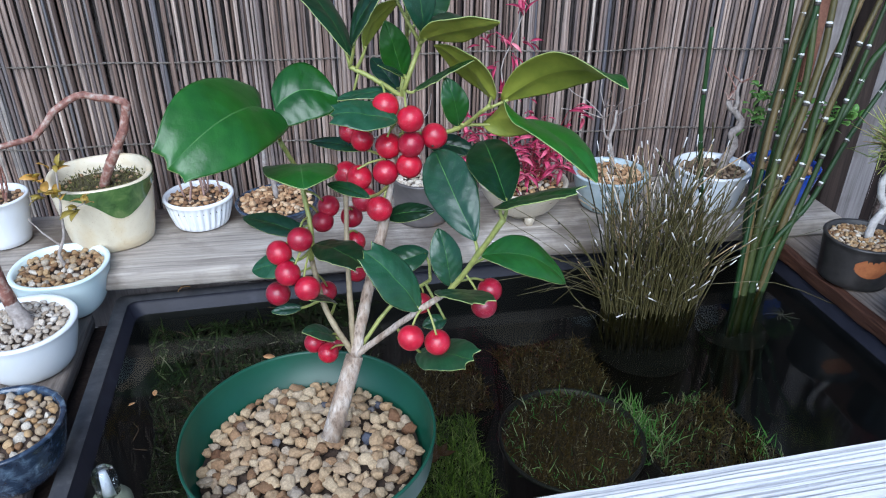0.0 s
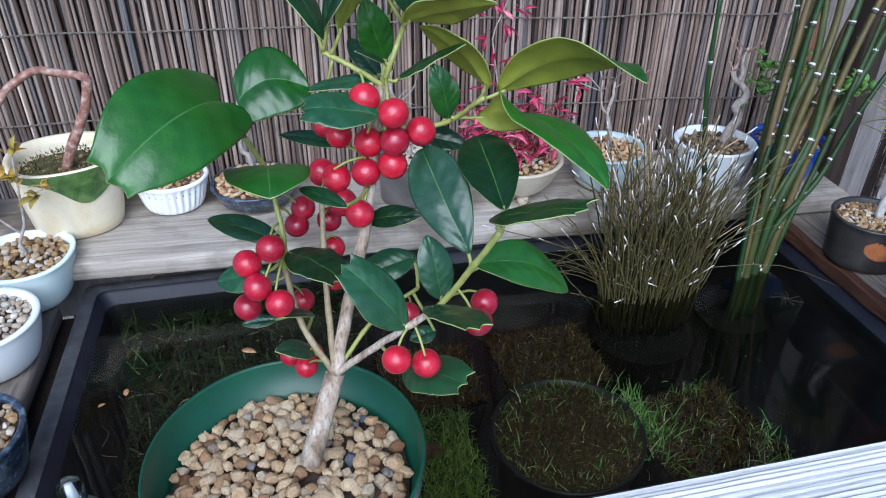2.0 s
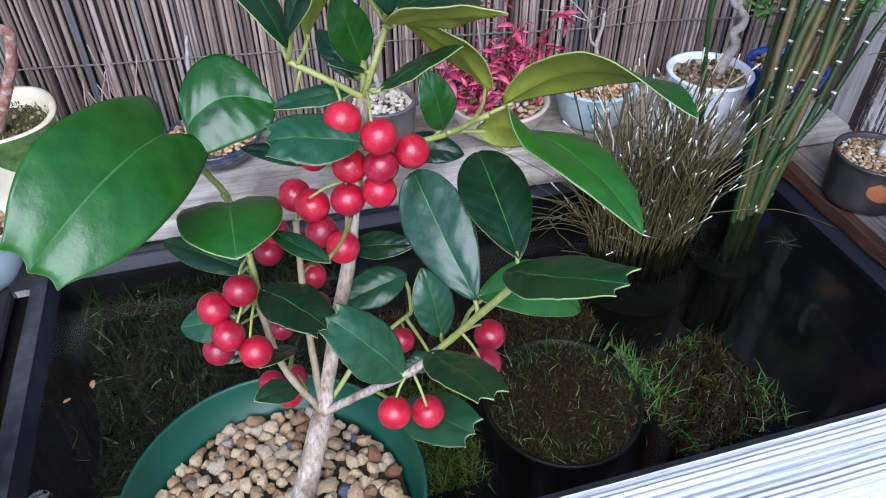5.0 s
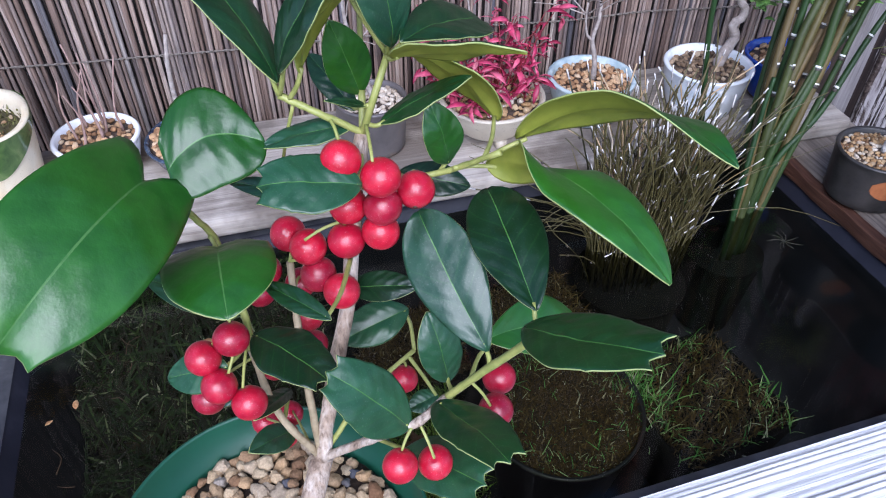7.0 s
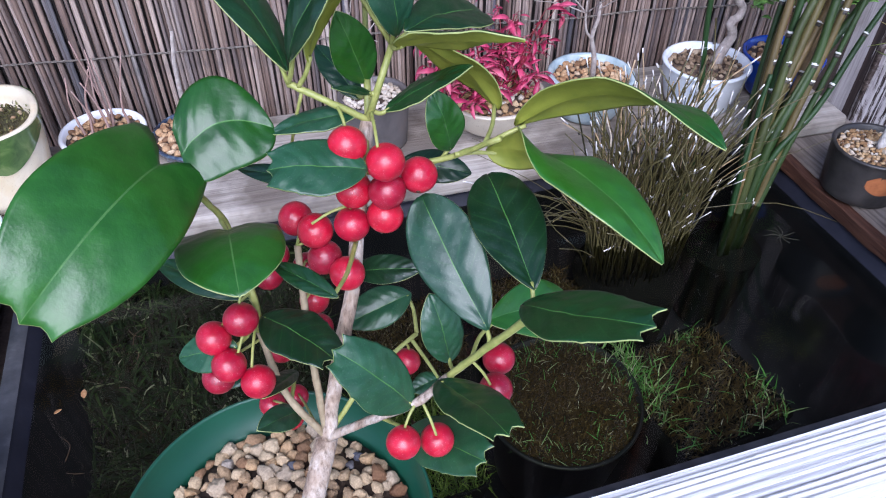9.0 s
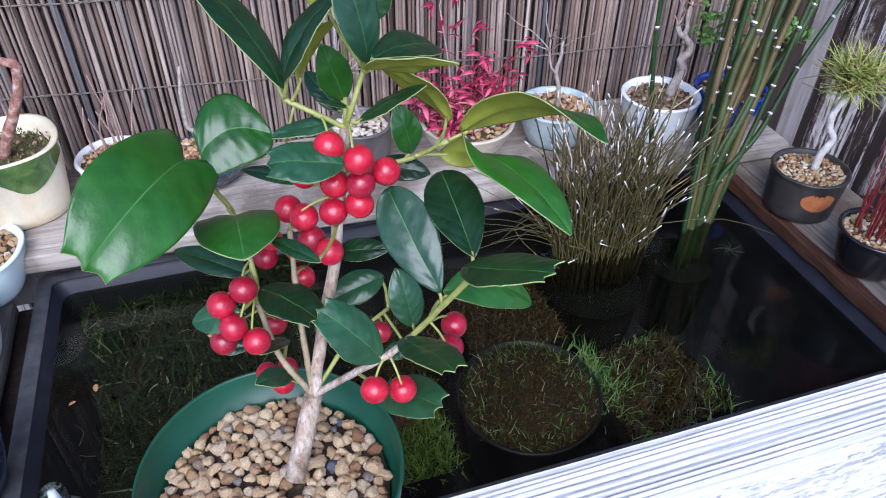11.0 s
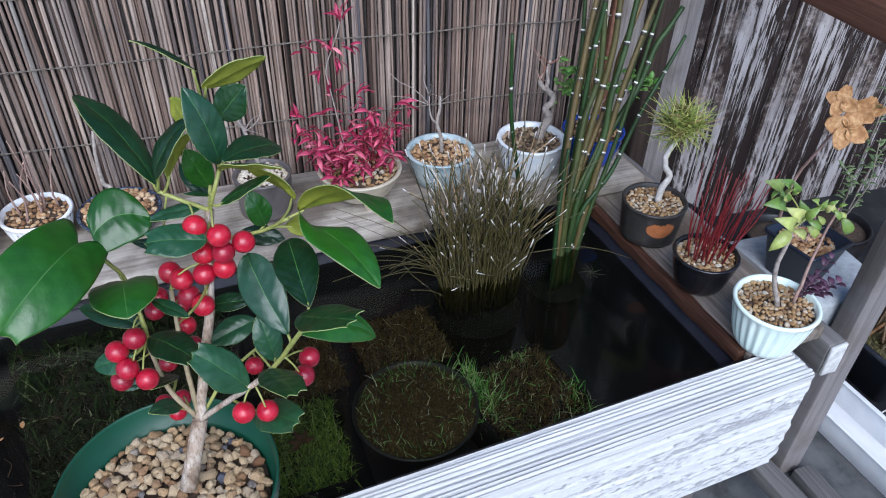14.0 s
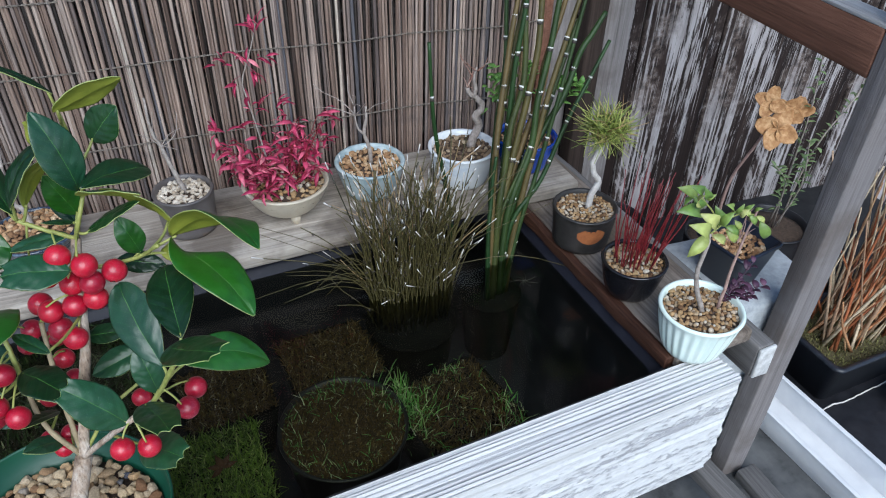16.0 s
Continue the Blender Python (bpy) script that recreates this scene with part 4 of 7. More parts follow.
twigs(e, [(-0.012, 0.002, 0.11), (-0.018, 0.002, 0.13)], 6, 0.05, 0.0007, M_GREYBARK, 3)

e = pot("red_leaf_pot", "speckled sand-coloured bowl with a crimson-leaved nandina", 0.246, 0.778, TOP, 0.022, 0.052, 0.046, M_SPECKLED, belly=0.5, foot=0.006, wall=0.005)
fill(e, 0.052, 0.046, 0.004, 150, 0.0062, M_STONE_MIX, 10, dome=0.005)
rl = small_leaf(0.024, 0.0064, M_REDLEAF)
rnd = random.Random(21)
for i in range(24):
    a, q = rnd.uniform(0, 6.3), rnd.uniform(0.0, 0.018)
    p0 = Vector((q * math.cos(a), q * math.sin(a), 0.044))
    top = p0 + Vector((math.cos(a) * rnd.uniform(0.02, 0.062) - 0.002, math.sin(a) * 0.028, rnd.uniform(0.012, 0.085)))
    mid = (p0 + top) / 2 + Vector((rnd.uniform(-.004, .004), 0, 0.006))
    trunk(e, [p0, mid, top], 0.0009, 0.0005, M_DEEPRED, "stem", n=5)
    for k in range(15):
        p = p0.lerp(top, rnd.uniform(0.4, 1.0)) + Vector((rnd.gauss(0, 0.004), rnd.gauss(0, 0.004), rnd.gauss(0, 0.003)))
        d = (rnd.gauss(0, 1), rnd.gauss(-0.25, 0.7), rnd.gauss(-0.15, 0.55))
        put_leaf(e, rl, p, d, rnd.uniform(0.45, 0.95), rnd.uniform(-50, 50))
trunk(e, [(-0.016, -0.003, 0.066), (-0.025, -0.003, 0.134), (-0.032, -0.003, 0.176), (-0.021, -0.003, 0.207), (-0.009, -0.003, 0.243)], 0.0011, 0.0005, M_GREYBARK, "tall_stem", n=6)
for a_, c_ in (((-0.037, -0.003, 0.21), (-0.019, -0.003, 0.2)), ((-0.045, -0.003, 0.202), (-0.065, -0.003, 0.205)), ((-0.028, -0.003, 0.202), (-0.032, -0.003, 0.215)), ((-0.023, -0.003, 0.195), (-0.007, -0.003, 0.176)), ((-0.034, -0.003, 0.183), (-0.04, -0.003, 0.177)), ((-0.014, -0.003, 0.234), (-0.007, -0.003, 0.248)), ((-0.011, -0.003, 0.234), (-0.019, -0.003, 0.241)), ((-0.029, -0.003, 0.149), (-0.029, -0.003, 0.162)), ((-0.025, -0.003, 0.138), (-0.013, -0.003, 0.153)), ((0.001, -0.003, 0.144), (0.019, -0.003, 0.159)), ((0.045, -0.003, 0.127), (0.069, -0.003, 0.135)), ((0.054, -0.003, 0.126), (0.067, -0.003, 0.117)), ((-0.072, -0.003, 0.117), (-0.08, -0.003, 0.096)), ((-0.072, -0.003, 0.124), (-0.07, -0.003, 0.128)), ((-0.012, -0.003, 0.206), (0.002, -0.003, 0.201)), ((-0.052, -0.003, 0.124), (-0.029, -0.003, 0.126))):
    a_, c_ = Vector(a_), Vector(c_)
    for k in range(5):
        u = rnd.uniform(-0.25, 0.75)
        d = (c_ - a_).normalized() + Vector((rnd.gauss(0, 0.5), rnd.gauss(-0.2, 0.4), rnd.gauss(0, 0.5)))
        put_leaf(e, rl, a_.lerp(c_, u) + Vector((rnd.gauss(0, 0.002), rnd.gauss(0, 0.003), rnd.gauss(0, 0.002))), d, rnd.uniform(0.4, 0.9), rnd.uniform(-40, 40))
    near = (0.02, 0, 0.05) if a_.x > 0.04 else ((-0.02, 0, 0.05) if a_.z < 0.09 else None)
    if near:
        trunk(e, [near, Vector(near).lerp(a_, 0.5) + Vector((0, 0, 0.006)), a_], 0.0006, 0.0004, M_DEEPRED, "side_stem", n=4)
for k in range(3):
    a = radians(-80 + 120 * k)
    part("foot", lathe([(0.005, -0.001), (0.006, 0.004), (0.007, 0.010)], 10), M_SPECKLED, e, at=pose(0.026 * math.cos(a), 0.026 * math.sin(a), 0))

e = pot("pale_blue_pot", "streaked pale blue glazed pot with a bare forked sapling", 0.356, 0.796, TOP, 0.032, 0.0445, 0.045, M_TEAL, belly=0.8, wall=0.005)
fill(e, 0.0445, 0.045, 0.006, 120, 0.0062, M_STONE_BROWN, 11)
trunk(e, [(0.002, 0, 0.038), (0.0, 0, 0.065), (-0.006, 0, 0.085), (-0.002, 0, 0.105), (-0.002, 0, 0.12)], 0.003, 0.0014, M_GREYBARK)
trunk(e, [(-0.005, 0, 0.082), (-0.014, 0, 0.095), (-0.016, 0, 0.125)], 0.0016, 0.0008, M_GREYBARK, "branch")
twigs(e, [(-0.002, 0, 0.112), (-0.015, 0, 0.11), (-0.016, 0, 0.123)], 7, 0.055, 0.0008, M_GREYBARK, 6)

e = pot("white_blue_pot", "white and blue glazed pot with a twisted bare trunk", 0.479, 0.787, TOP, 0.033, 0.045, 0.051, M_WHITEBLUE, belly=0.8, wall=0.005)
fill(e, 0.045, 0.051, 0.008, 120, 0.0058, M_STONE_DARK, 12)
trunk(e, [(0.014, 0.004, 0.042), (0.016, 0.004, 0.060), (0.024, 0.004, 0.074), (0.017, 0.003, 0.088), (0.026, 0.003, 0.100), (0.019, 0.003, 0.113), (0.008, 0.003, 0.121), (0.004, 0.003, 0.130)], 0.0062, 0.0026, M_GREYBARK, n=10, wob=0.0009)
trunk(e, [(0.013, 0.003, 0.118), (0.016, 0.003, 0.128), (0.013, 0.003, 0.142), (0.016, 0.003, 0.155)], 0.003, 0.0012, M_GREYBARK, "branch")
twigs(e, [(0.004, 0.003, 0.130), (0.016, 0.003, 0.15), (0.013, 0.003, 0.14)], 8, 0.03, 0.0009, M_REDBARK, 9)

e = pot("blue_pot", "cobalt blue glazed pot with small green foliage", 0.574, 0.795, TOP, 0.030, 0.0425, 0.047, M_BLUEPOT, belly=0.7)
fill(e, 0.0425, 0.047, 0.008, 80, 0.006, M_STONE_BROWN, 13)
trunk(e, [(0, 0, 0.036), (-0.004, 0.0, 0.06), (0.0, 0.0, 0.10)], 0.002, 0.001, M_GREYBARK)
gl_ = small_leaf(0.013, 0.0085, M_GREENSPRIG)
rnd = random.Random(33)
for k in range(150):
    c_ = rnd.choice(((-0.043, 0.014, 0.131), (-0.023, 0.014, 0.106), (0.0, 0.014, 0.13), (0.012, 0.014, 0.109), (-0.031, 0.014, 0.1), (0.058, 0.014, 0.1), (0.07, 0.014, 0.102)))
    p = Vector(c_) + Vector((rnd.gauss(0, 0.010), rnd.gauss(0, 0.008), rnd.gauss(0, 0.007)))
    put_leaf(e, gl_, p, (rnd.gauss(0, 1), rnd.gauss(0, 1), rnd.gauss(0.2, 0.6)), rnd.uniform(0.6, 1.2))
twigs(e, [(0, 0, 0.075), (-0.002, 0, 0.06)], 7, 0.045, 0.0007, M_GREYBARK, 12)

# --- right board
RT = 0.0205
e = pot("dark_clay_pot", "dark clay pot with a rust patch and round tufted pine", 0.585, 0.641, RT, 0.0345, 0.039, 0.051, M_DARKCLAY, belly=1.0)
fill(e, 0.039, 0.051, 0.005, 215, 0.0043, M_STONE_MIX, 14)
bm = bmesh.new()
rows = []
for i in range(13):
    u = i / 12
    a = radians(-129 + 52 * u)
    hh = 0.0105 * math.sin(math.pi * min(max(u, 0.03), 0.97)) ** 0.5 + 0.001
    r_ = 0.0345 + 0.0045 * 0.55 + 0.0006
    rows.append([bm.verts.new((r_ * math.cos(a) * (1 + 0.02 * s), r_ * math.sin(a) * (1 + 0.02 * s), 0.030 + hh * s)) for s in (-1, 0, 1)])
for a_, c_ in zip(rows, rows[1:]):
    for k in range(2):
        bm.faces.new((a_[k], c_[k], c_[k + 1], a_[k + 1]))
part("rust_patch", bm, M_RUSTPATCH, e, "rust-red unglazed patch")
trunk(e, [(0.004, 0, 0.044), (0.006, 0, 0.066), (0.013, 0, 0.082), (0.004, 0, 0.096), (0.0, 0, 0.110), (0.006, 0, 0.124), (0.012, 0, 0.135)], 0.0042, 0.0030, M_WHITEBARK, n=10, wob=0.0006)
rnd = random.Random(44)
bm = bmesh.new()
pc = Vector((0.012, 0.0, 0.152))
for i in range(420):
    d = Vector((rnd.gauss(0, 1), rnd.gauss(0, 1), rnd.gauss(0.1, 0.72))).normalized()
    o_ = pc + Vector((rnd.gauss(0, 0.009), rnd.gauss(0, 0.009), rnd.gauss(0, 0.006)))
    ln = rnd.uniform(0.024, 0.038)
    tube([o_, o_ + d * ln * 0.5, o_ + d * ln + Vector((0, 0, rnd.uniform(-0.003, 0.004)))], 0.0008, 0.0003, 3, bm, smooth=1)
tagged(part("needles", bm, M_NEEDLE, e, "yellow-green pine needles"), kind="stuff")

e = pot("black_round_pot", "black glazed pot crowded with dark red stems", 0.593, 0.538, RT, 0.026, 0.0365, 0.045, M_BLACKGLAZE, belly=0.75)
fill(e, 0.0365, 0.045, 0.004, 170, 0.0050, M_STONE_MIX, 15)
rnd = random.Random(51)
for i in range(38):
    a, q = rnd.uniform(0, 6.3), 0.022 * math.sqrt(rnd.random())
    p = Vector((q * math.cos(a), q * math.sin(a), 0.038))
    ln = rnd.uniform(0.06, 0.125)
    t_ = p + Vector((q * math.cos(a) * 0.9 + 0.008 + rnd.gauss(0, 0.006), q * math.sin(a) * 0.6, ln))
    trunk(e, [p, p.lerp(t_, 0.5) + Vector((rnd.gauss(0, 0.002), 0, 0)), t_], 0.0010, 0.0004, M_DEEPRED, "stem", n=5)

e = pot("mint_fluted_pot", "fluted mint-white pot with pale gravel and yellow-green leaves", 0.606, 0.436, RT, 0.027, 0.042, 0.058, M_MINT, flutes=26, depth=0.05, belly=0.6, lip=0.0035)
fill(e, 0.042, 0.058, 0.006, 215, 0.0049, M_STONE_MIX, 16)
trunk(e, [(0.002, -0.004, 0.045), (-0.022, -0.004, 0.101), (-0.021, -0.004, 0.139), (-0.022, -0.004, 0.156)], 0.0028, 0.0014, M_GREYBARK, swell=((0.5, 0.35, 0.03),))
trunk(e, [(0.016, -0.004, 0.050), (0.022, 0.0, 0.09), (0.030, 0.006, 0.130), (0.040, 0.010, 0.160)], 0.0020, 0.001, M_PINKTWIG, "second_stem")
ll = small_leaf(0.028, 0.0122, M_LIME, curl=0.2, fold=0.35)
rnd = random.Random(61)
for pts in (((-0.022, -0.004, 0.156), (-0.013, -0.004, 0.163), (-0.006, -0.004, 0.169), (0.005, -0.004, 0.172), (0.022, -0.004, 0.168)), ((-0.015, -0.004, 0.162), (-0.027, -0.004, 0.181), (-0.037, -0.004, 0.192), (-0.045, -0.004, 0.201))):
    trunk(e, pts, 0.0009, 0.0006, M_SHOOT, "leaf_stalk", n=5, wob=0)
for a_, c_ in (((-0.035, -0.016, 0.167), (-0.07, -0.021, 0.191)), ((-0.024, -0.004, 0.155), (-0.045, -0.009, 0.138)), ((-0.008, 0.008, 0.143), (0.008, 0.003, 0.132)), ((-0.024, -0.01, 0.169), (-0.054, -0.015, 0.195)), ((-0.007, 0.002, 0.159), (-0.023, -0.003, 0.184)), ((-0.024, -0.016, 0.173), (-0.02, -0.021, 0.191)), ((-0.008, -0.004, 0.161), (0.008, -0.009, 0.152)), ((0.007, 0.008, 0.145), (0.021, 0.003, 0.131)), ((-0.046, -0.01, 0.187), (-0.076, -0.015, 0.2)), ((-0.037, 0.002, 0.181), (-0.051, -0.003, 0.201)), ((-0.053, -0.016, 0.199), (-0.059, -0.021, 0.216)), ((-0.052, -0.004, 0.2), (-0.065, -0.009, 0.2)), ((-0.038, 0.008, 0.194), (-0.063, 0.003, 0.209)), ((-0.05, -0.01, 0.208), (-0.066, -0.015, 0.222)), ((-0.032, 0.002, 0.191), (-0.028, -0.003, 0.199)), ((-0.049, -0.016, 0.207), (-0.058, -0.021, 0.222)), ((-0.006, -0.004, 0.177), (-0.017, -0.009, 0.19)), ((0.013, 0.008, 0.162), (0.014, 0.003, 0.176)), ((-0.001, -0.01, 0.182), (0.008, -0.015, 0.175)), ((0.016, 0.002, 0.168), (0.019, -0.003, 0.179)), ((0.003, -0.016, 0.18), (0.01, -0.021, 0.17)), ((0.021, -0.004, 0.171), (0.024, -0.009, 0.178)), ((0.038, 0.008, 0.155), (0.047, 0.003, 0.148)), ((0.025, -0.01, 0.164), (0.036, -0.015, 0.144)), ((0.039, 0.002, 0.151), (0.043, -0.003, 0.142)), ((-0.006, -0.016, 0.179), (-0.005, -0.021, 0.19)), ((0.001, -0.004, 0.166), (0.008, -0.009, 0.157))):
    a_, c_ = Vector(a_), Vector(c_)
    d_ = (c_ - a_).normalized()
    z_ = Vector((-0.40 + rnd.gauss(0, 0.2), -0.55 + rnd.gauss(0, 0.2), 0.75))
    z_ = (z_ - d_ * z_.dot(d_)).normalized()
    k_ = min(1.1, (c_ - a_).length / 0.028)
    ob = new("leaf", ll)
    ob.parent = e
    ob.matrix_basis = Matrix.Translation(a_) @ Matrix((d_, z_.cross(d_), z_)).transposed().to_4x4() @ Matrix.Diagonal((k_, k_, k_, 1))
pl = small_leaf(0.0105, 0.0068, M_PURPLE)
for sx, ex, ez in ((0.03, 0.078, 0.060), (0.028, 0.052, 0.098), (0.03, 0.066, 0.050), (0.026, 0.046, 0.070)):
    a_, c_ = Vector((sx, 0.002, 0.054)), Vector((ex, 0.004, ez))
    trunk(e, [a_, a_.lerp(c_, 0.5) + Vector((0, 0, 0.006)), c_], 0.0007, 0.0004, M_PURPLE, "sprig", n=4)
    for k in range(9):
        p = a_.lerp(c_, 0.2 + 0.8 * k / 8)
        put_leaf(e, pl, p, (0.3, (-1) ** k, 0.3 + rnd.random() * 0.4), rnd.uniform(0.7, 1.2))

# --- left board
LT = 0.0045
e = pot("celadon_pot", "pale celadon pot with tan gravel and a yellow-budded twig", -0.247, 0.683, LT, 0.031, 0.048, 0.051, M_CELADON, squash=0.35, belly=0.6, wall=0.005)
fill(e, 0.047, 0.051, 0.006, 130, 0.0065, M_STONE_MIX, 17)
trunk(e, [(0.004, 0.004, 0.044), (0.0, 0.006, 0.06), (0.008, 0.008, 0.078), (0.012, 0.01, 0.11), (0.018, 0.01, 0.15)], 0.0021, 0.0008, M_GREYBARK)
trunk(e, [(0.004, 0.007, 0.068), (-0.012, 0.008, 0.085), (-0.02, 0.008, 0.10)], 0.0012, 0.0006, M_GREYBARK, "branch")
trunk(e, [(0.012, 0.01, 0.10), (0.03, 0.006, 0.112), (0.04, 0.004, 0.118)], 0.001, 0.0005, M_GREYBARK, "branch")
yl = small_leaf(0.015, 0.007, M_YELLOWBUD)
rnd = random.Random(71)
for c_ in ((0.018, 0.01, 0.15), (0.012, 0.01, 0.122), (0.038, 0.004, 0.118), (0.0, 0.006, 0.142), (0.026, 0.006, 0.108), (0.004, 0.004, 0.126)):
    for k in range(6):
        put_leaf(e, yl, Vector(c_) + Vector((rnd.gauss(0, 0.002), rnd.gauss(0, 0.002), rnd.gauss(0, 0.002))), (rnd.gauss(0, 1), rnd.gauss(0, 0.8), rnd.uniform(-0.2, 1)), rnd.uniform(0.6, 1.2), rnd.uniform(-40, 40))

e = pot("off_white_pot", "off-white glazed pot with pale gravel and a thick red-barked stump", -0.249, 0.588, LT, 0.034, 0.047, 0.047, M_OFFWHITE, belly=0.6, wall=0.006)
fill(e, 0.047, 0.047, 0.005, 150, 0.0062, M_STONE_PALE, 18, keep_out=((0.004, 0.0, 0.009),))
trunk(e, [(0.006, 0.0, 0.036), (0.001, 0.002, 0.052), (-0.004, 0.004, 0.066)], 0.0095, 0.0062, M_GREYBARK, "root_base", n=10)
trunk(e, [(-0.004, 0.004, 0.064), (-0.008, 0.004, 0.095), (-0.008, 0.004, 0.122)], 0.0062, 0.0050, M_REDBARK, n=10)
twigs(e, [(-0.008, 0.004, 0.121)], 5, 0.022, 0.0012, M_GREYBARK, 14, up=0.2)

e = pot("indigo_pot", "mottled indigo glazed pot filled with mixed gravel", -0.212, 0.455, LT, 0.033, 0.045, 0.046, M_INDIGO, belly=0.6, wall=0.004)
fill(e, 0.045, 0.046, 0.004, 120, 0.0066, M_STONE_MIX, 19)

# ---- holly in the green pot ----
HP = pose(0.030, 0.3445, 0.020)
holly = thing("holly_plant", "berried holly in a green plastic pot on the front beam", "potted holly", HP)
pr = [(0.040, 0.0), (0.046, 0.001), (0.049, 0.004)]
pr += [(0.049 + 0.0195 * k / 8, 0.004 + 0.084 * k / 8) for k in range(1, 9)]
pr += [(0.0715, 0.089), (0.0722, 0.0905), (0.0735, 0.107), (0.0742, 0.1085), (0.0738, 0.1098), (0.0728, 0.1100), (0.0722, 0.1085), (0.0708, 0.090), (0.0670, 0.0885), (0.0655, 0.078), (0.064, 0.072)]
part("pot", lathe(pr, 72), M_GREENPOT, holly, "green plastic pot")
part("soil", soil_disc(0.0655, 0.0835, 1, 0.003), M_SOIL, holly, "dark soil")
gravel(holly, 0.0630, 0.0872, 295, 0.0074, M_STONE, 101, keep_out=((0.0125, -0.0055, 0.0065),), dome=0.007)


def stem(name, pts, r0, r1):
    """A woody stem or a green twig of the holly."""
    m = M_BARK if r0 > 0.0018 else (M_TWIG if r0 > 0.0016 else M_SHOOT)
    inv = HP.inverted()
    pp = [inv @ Vector(p) for p in pts]
    part(name, tube(pp, r0, r1, 12 if r0 > 0.003 else 8, wob=r0 * 0.11, swell=((0.35, 0.10, 0.03), (0.72, 0.14, 0.03), (0.97, 0.16, 0.05)), smooth=7), m, holly)


def outline(shape, u):
    if shape == "lance":
        return math.sin(math.pi * u ** 0.85) ** 0.75
    if shape == "round":
        return (1 - (2 * abs(u - 0.46) / 1.08) ** 2.6) ** 0.6 if 0 < u < 1 else 0
    if shape == "long":
        return math.sin(math.pi * u ** 1.15) ** 0.55
    if shape == "spine":                        # three-pointed end
        w = math.sin(math.pi * min(0.5, u * 0.95)) ** 0.62
        w *= 1 - 0.42 * max(0.0, (u - 0.42) / 0.58) ** 1.5
        return w * (1 - 0.16 * max(0.0, (u - 0.8) / 0.2) ** 2) + 0.05 * math.exp(-((u - 1.0) / 0.03) ** 2) + 0.035 * math.exp(-((u - 0.68) / 0.02) ** 2)
    if shape == "heart":                        # lobed base and three-pointed end
        w = 0.50 + 0.50 * math.sin(math.pi * min(0.5, 0.10 + u * 0.85)) ** 0.9
        return w * (1 - 0.62 * max(0.0, (u - 0.50) / 0.50) ** 2.1) + 0.05 * math.exp(-((u - 1.0) / 0.03) ** 2)
    if shape == "blunt":
        return math.sin(math.pi * u ** 1.35) ** 0.5
    return math.sin(math.pi * u ** 0.95) ** 0.68


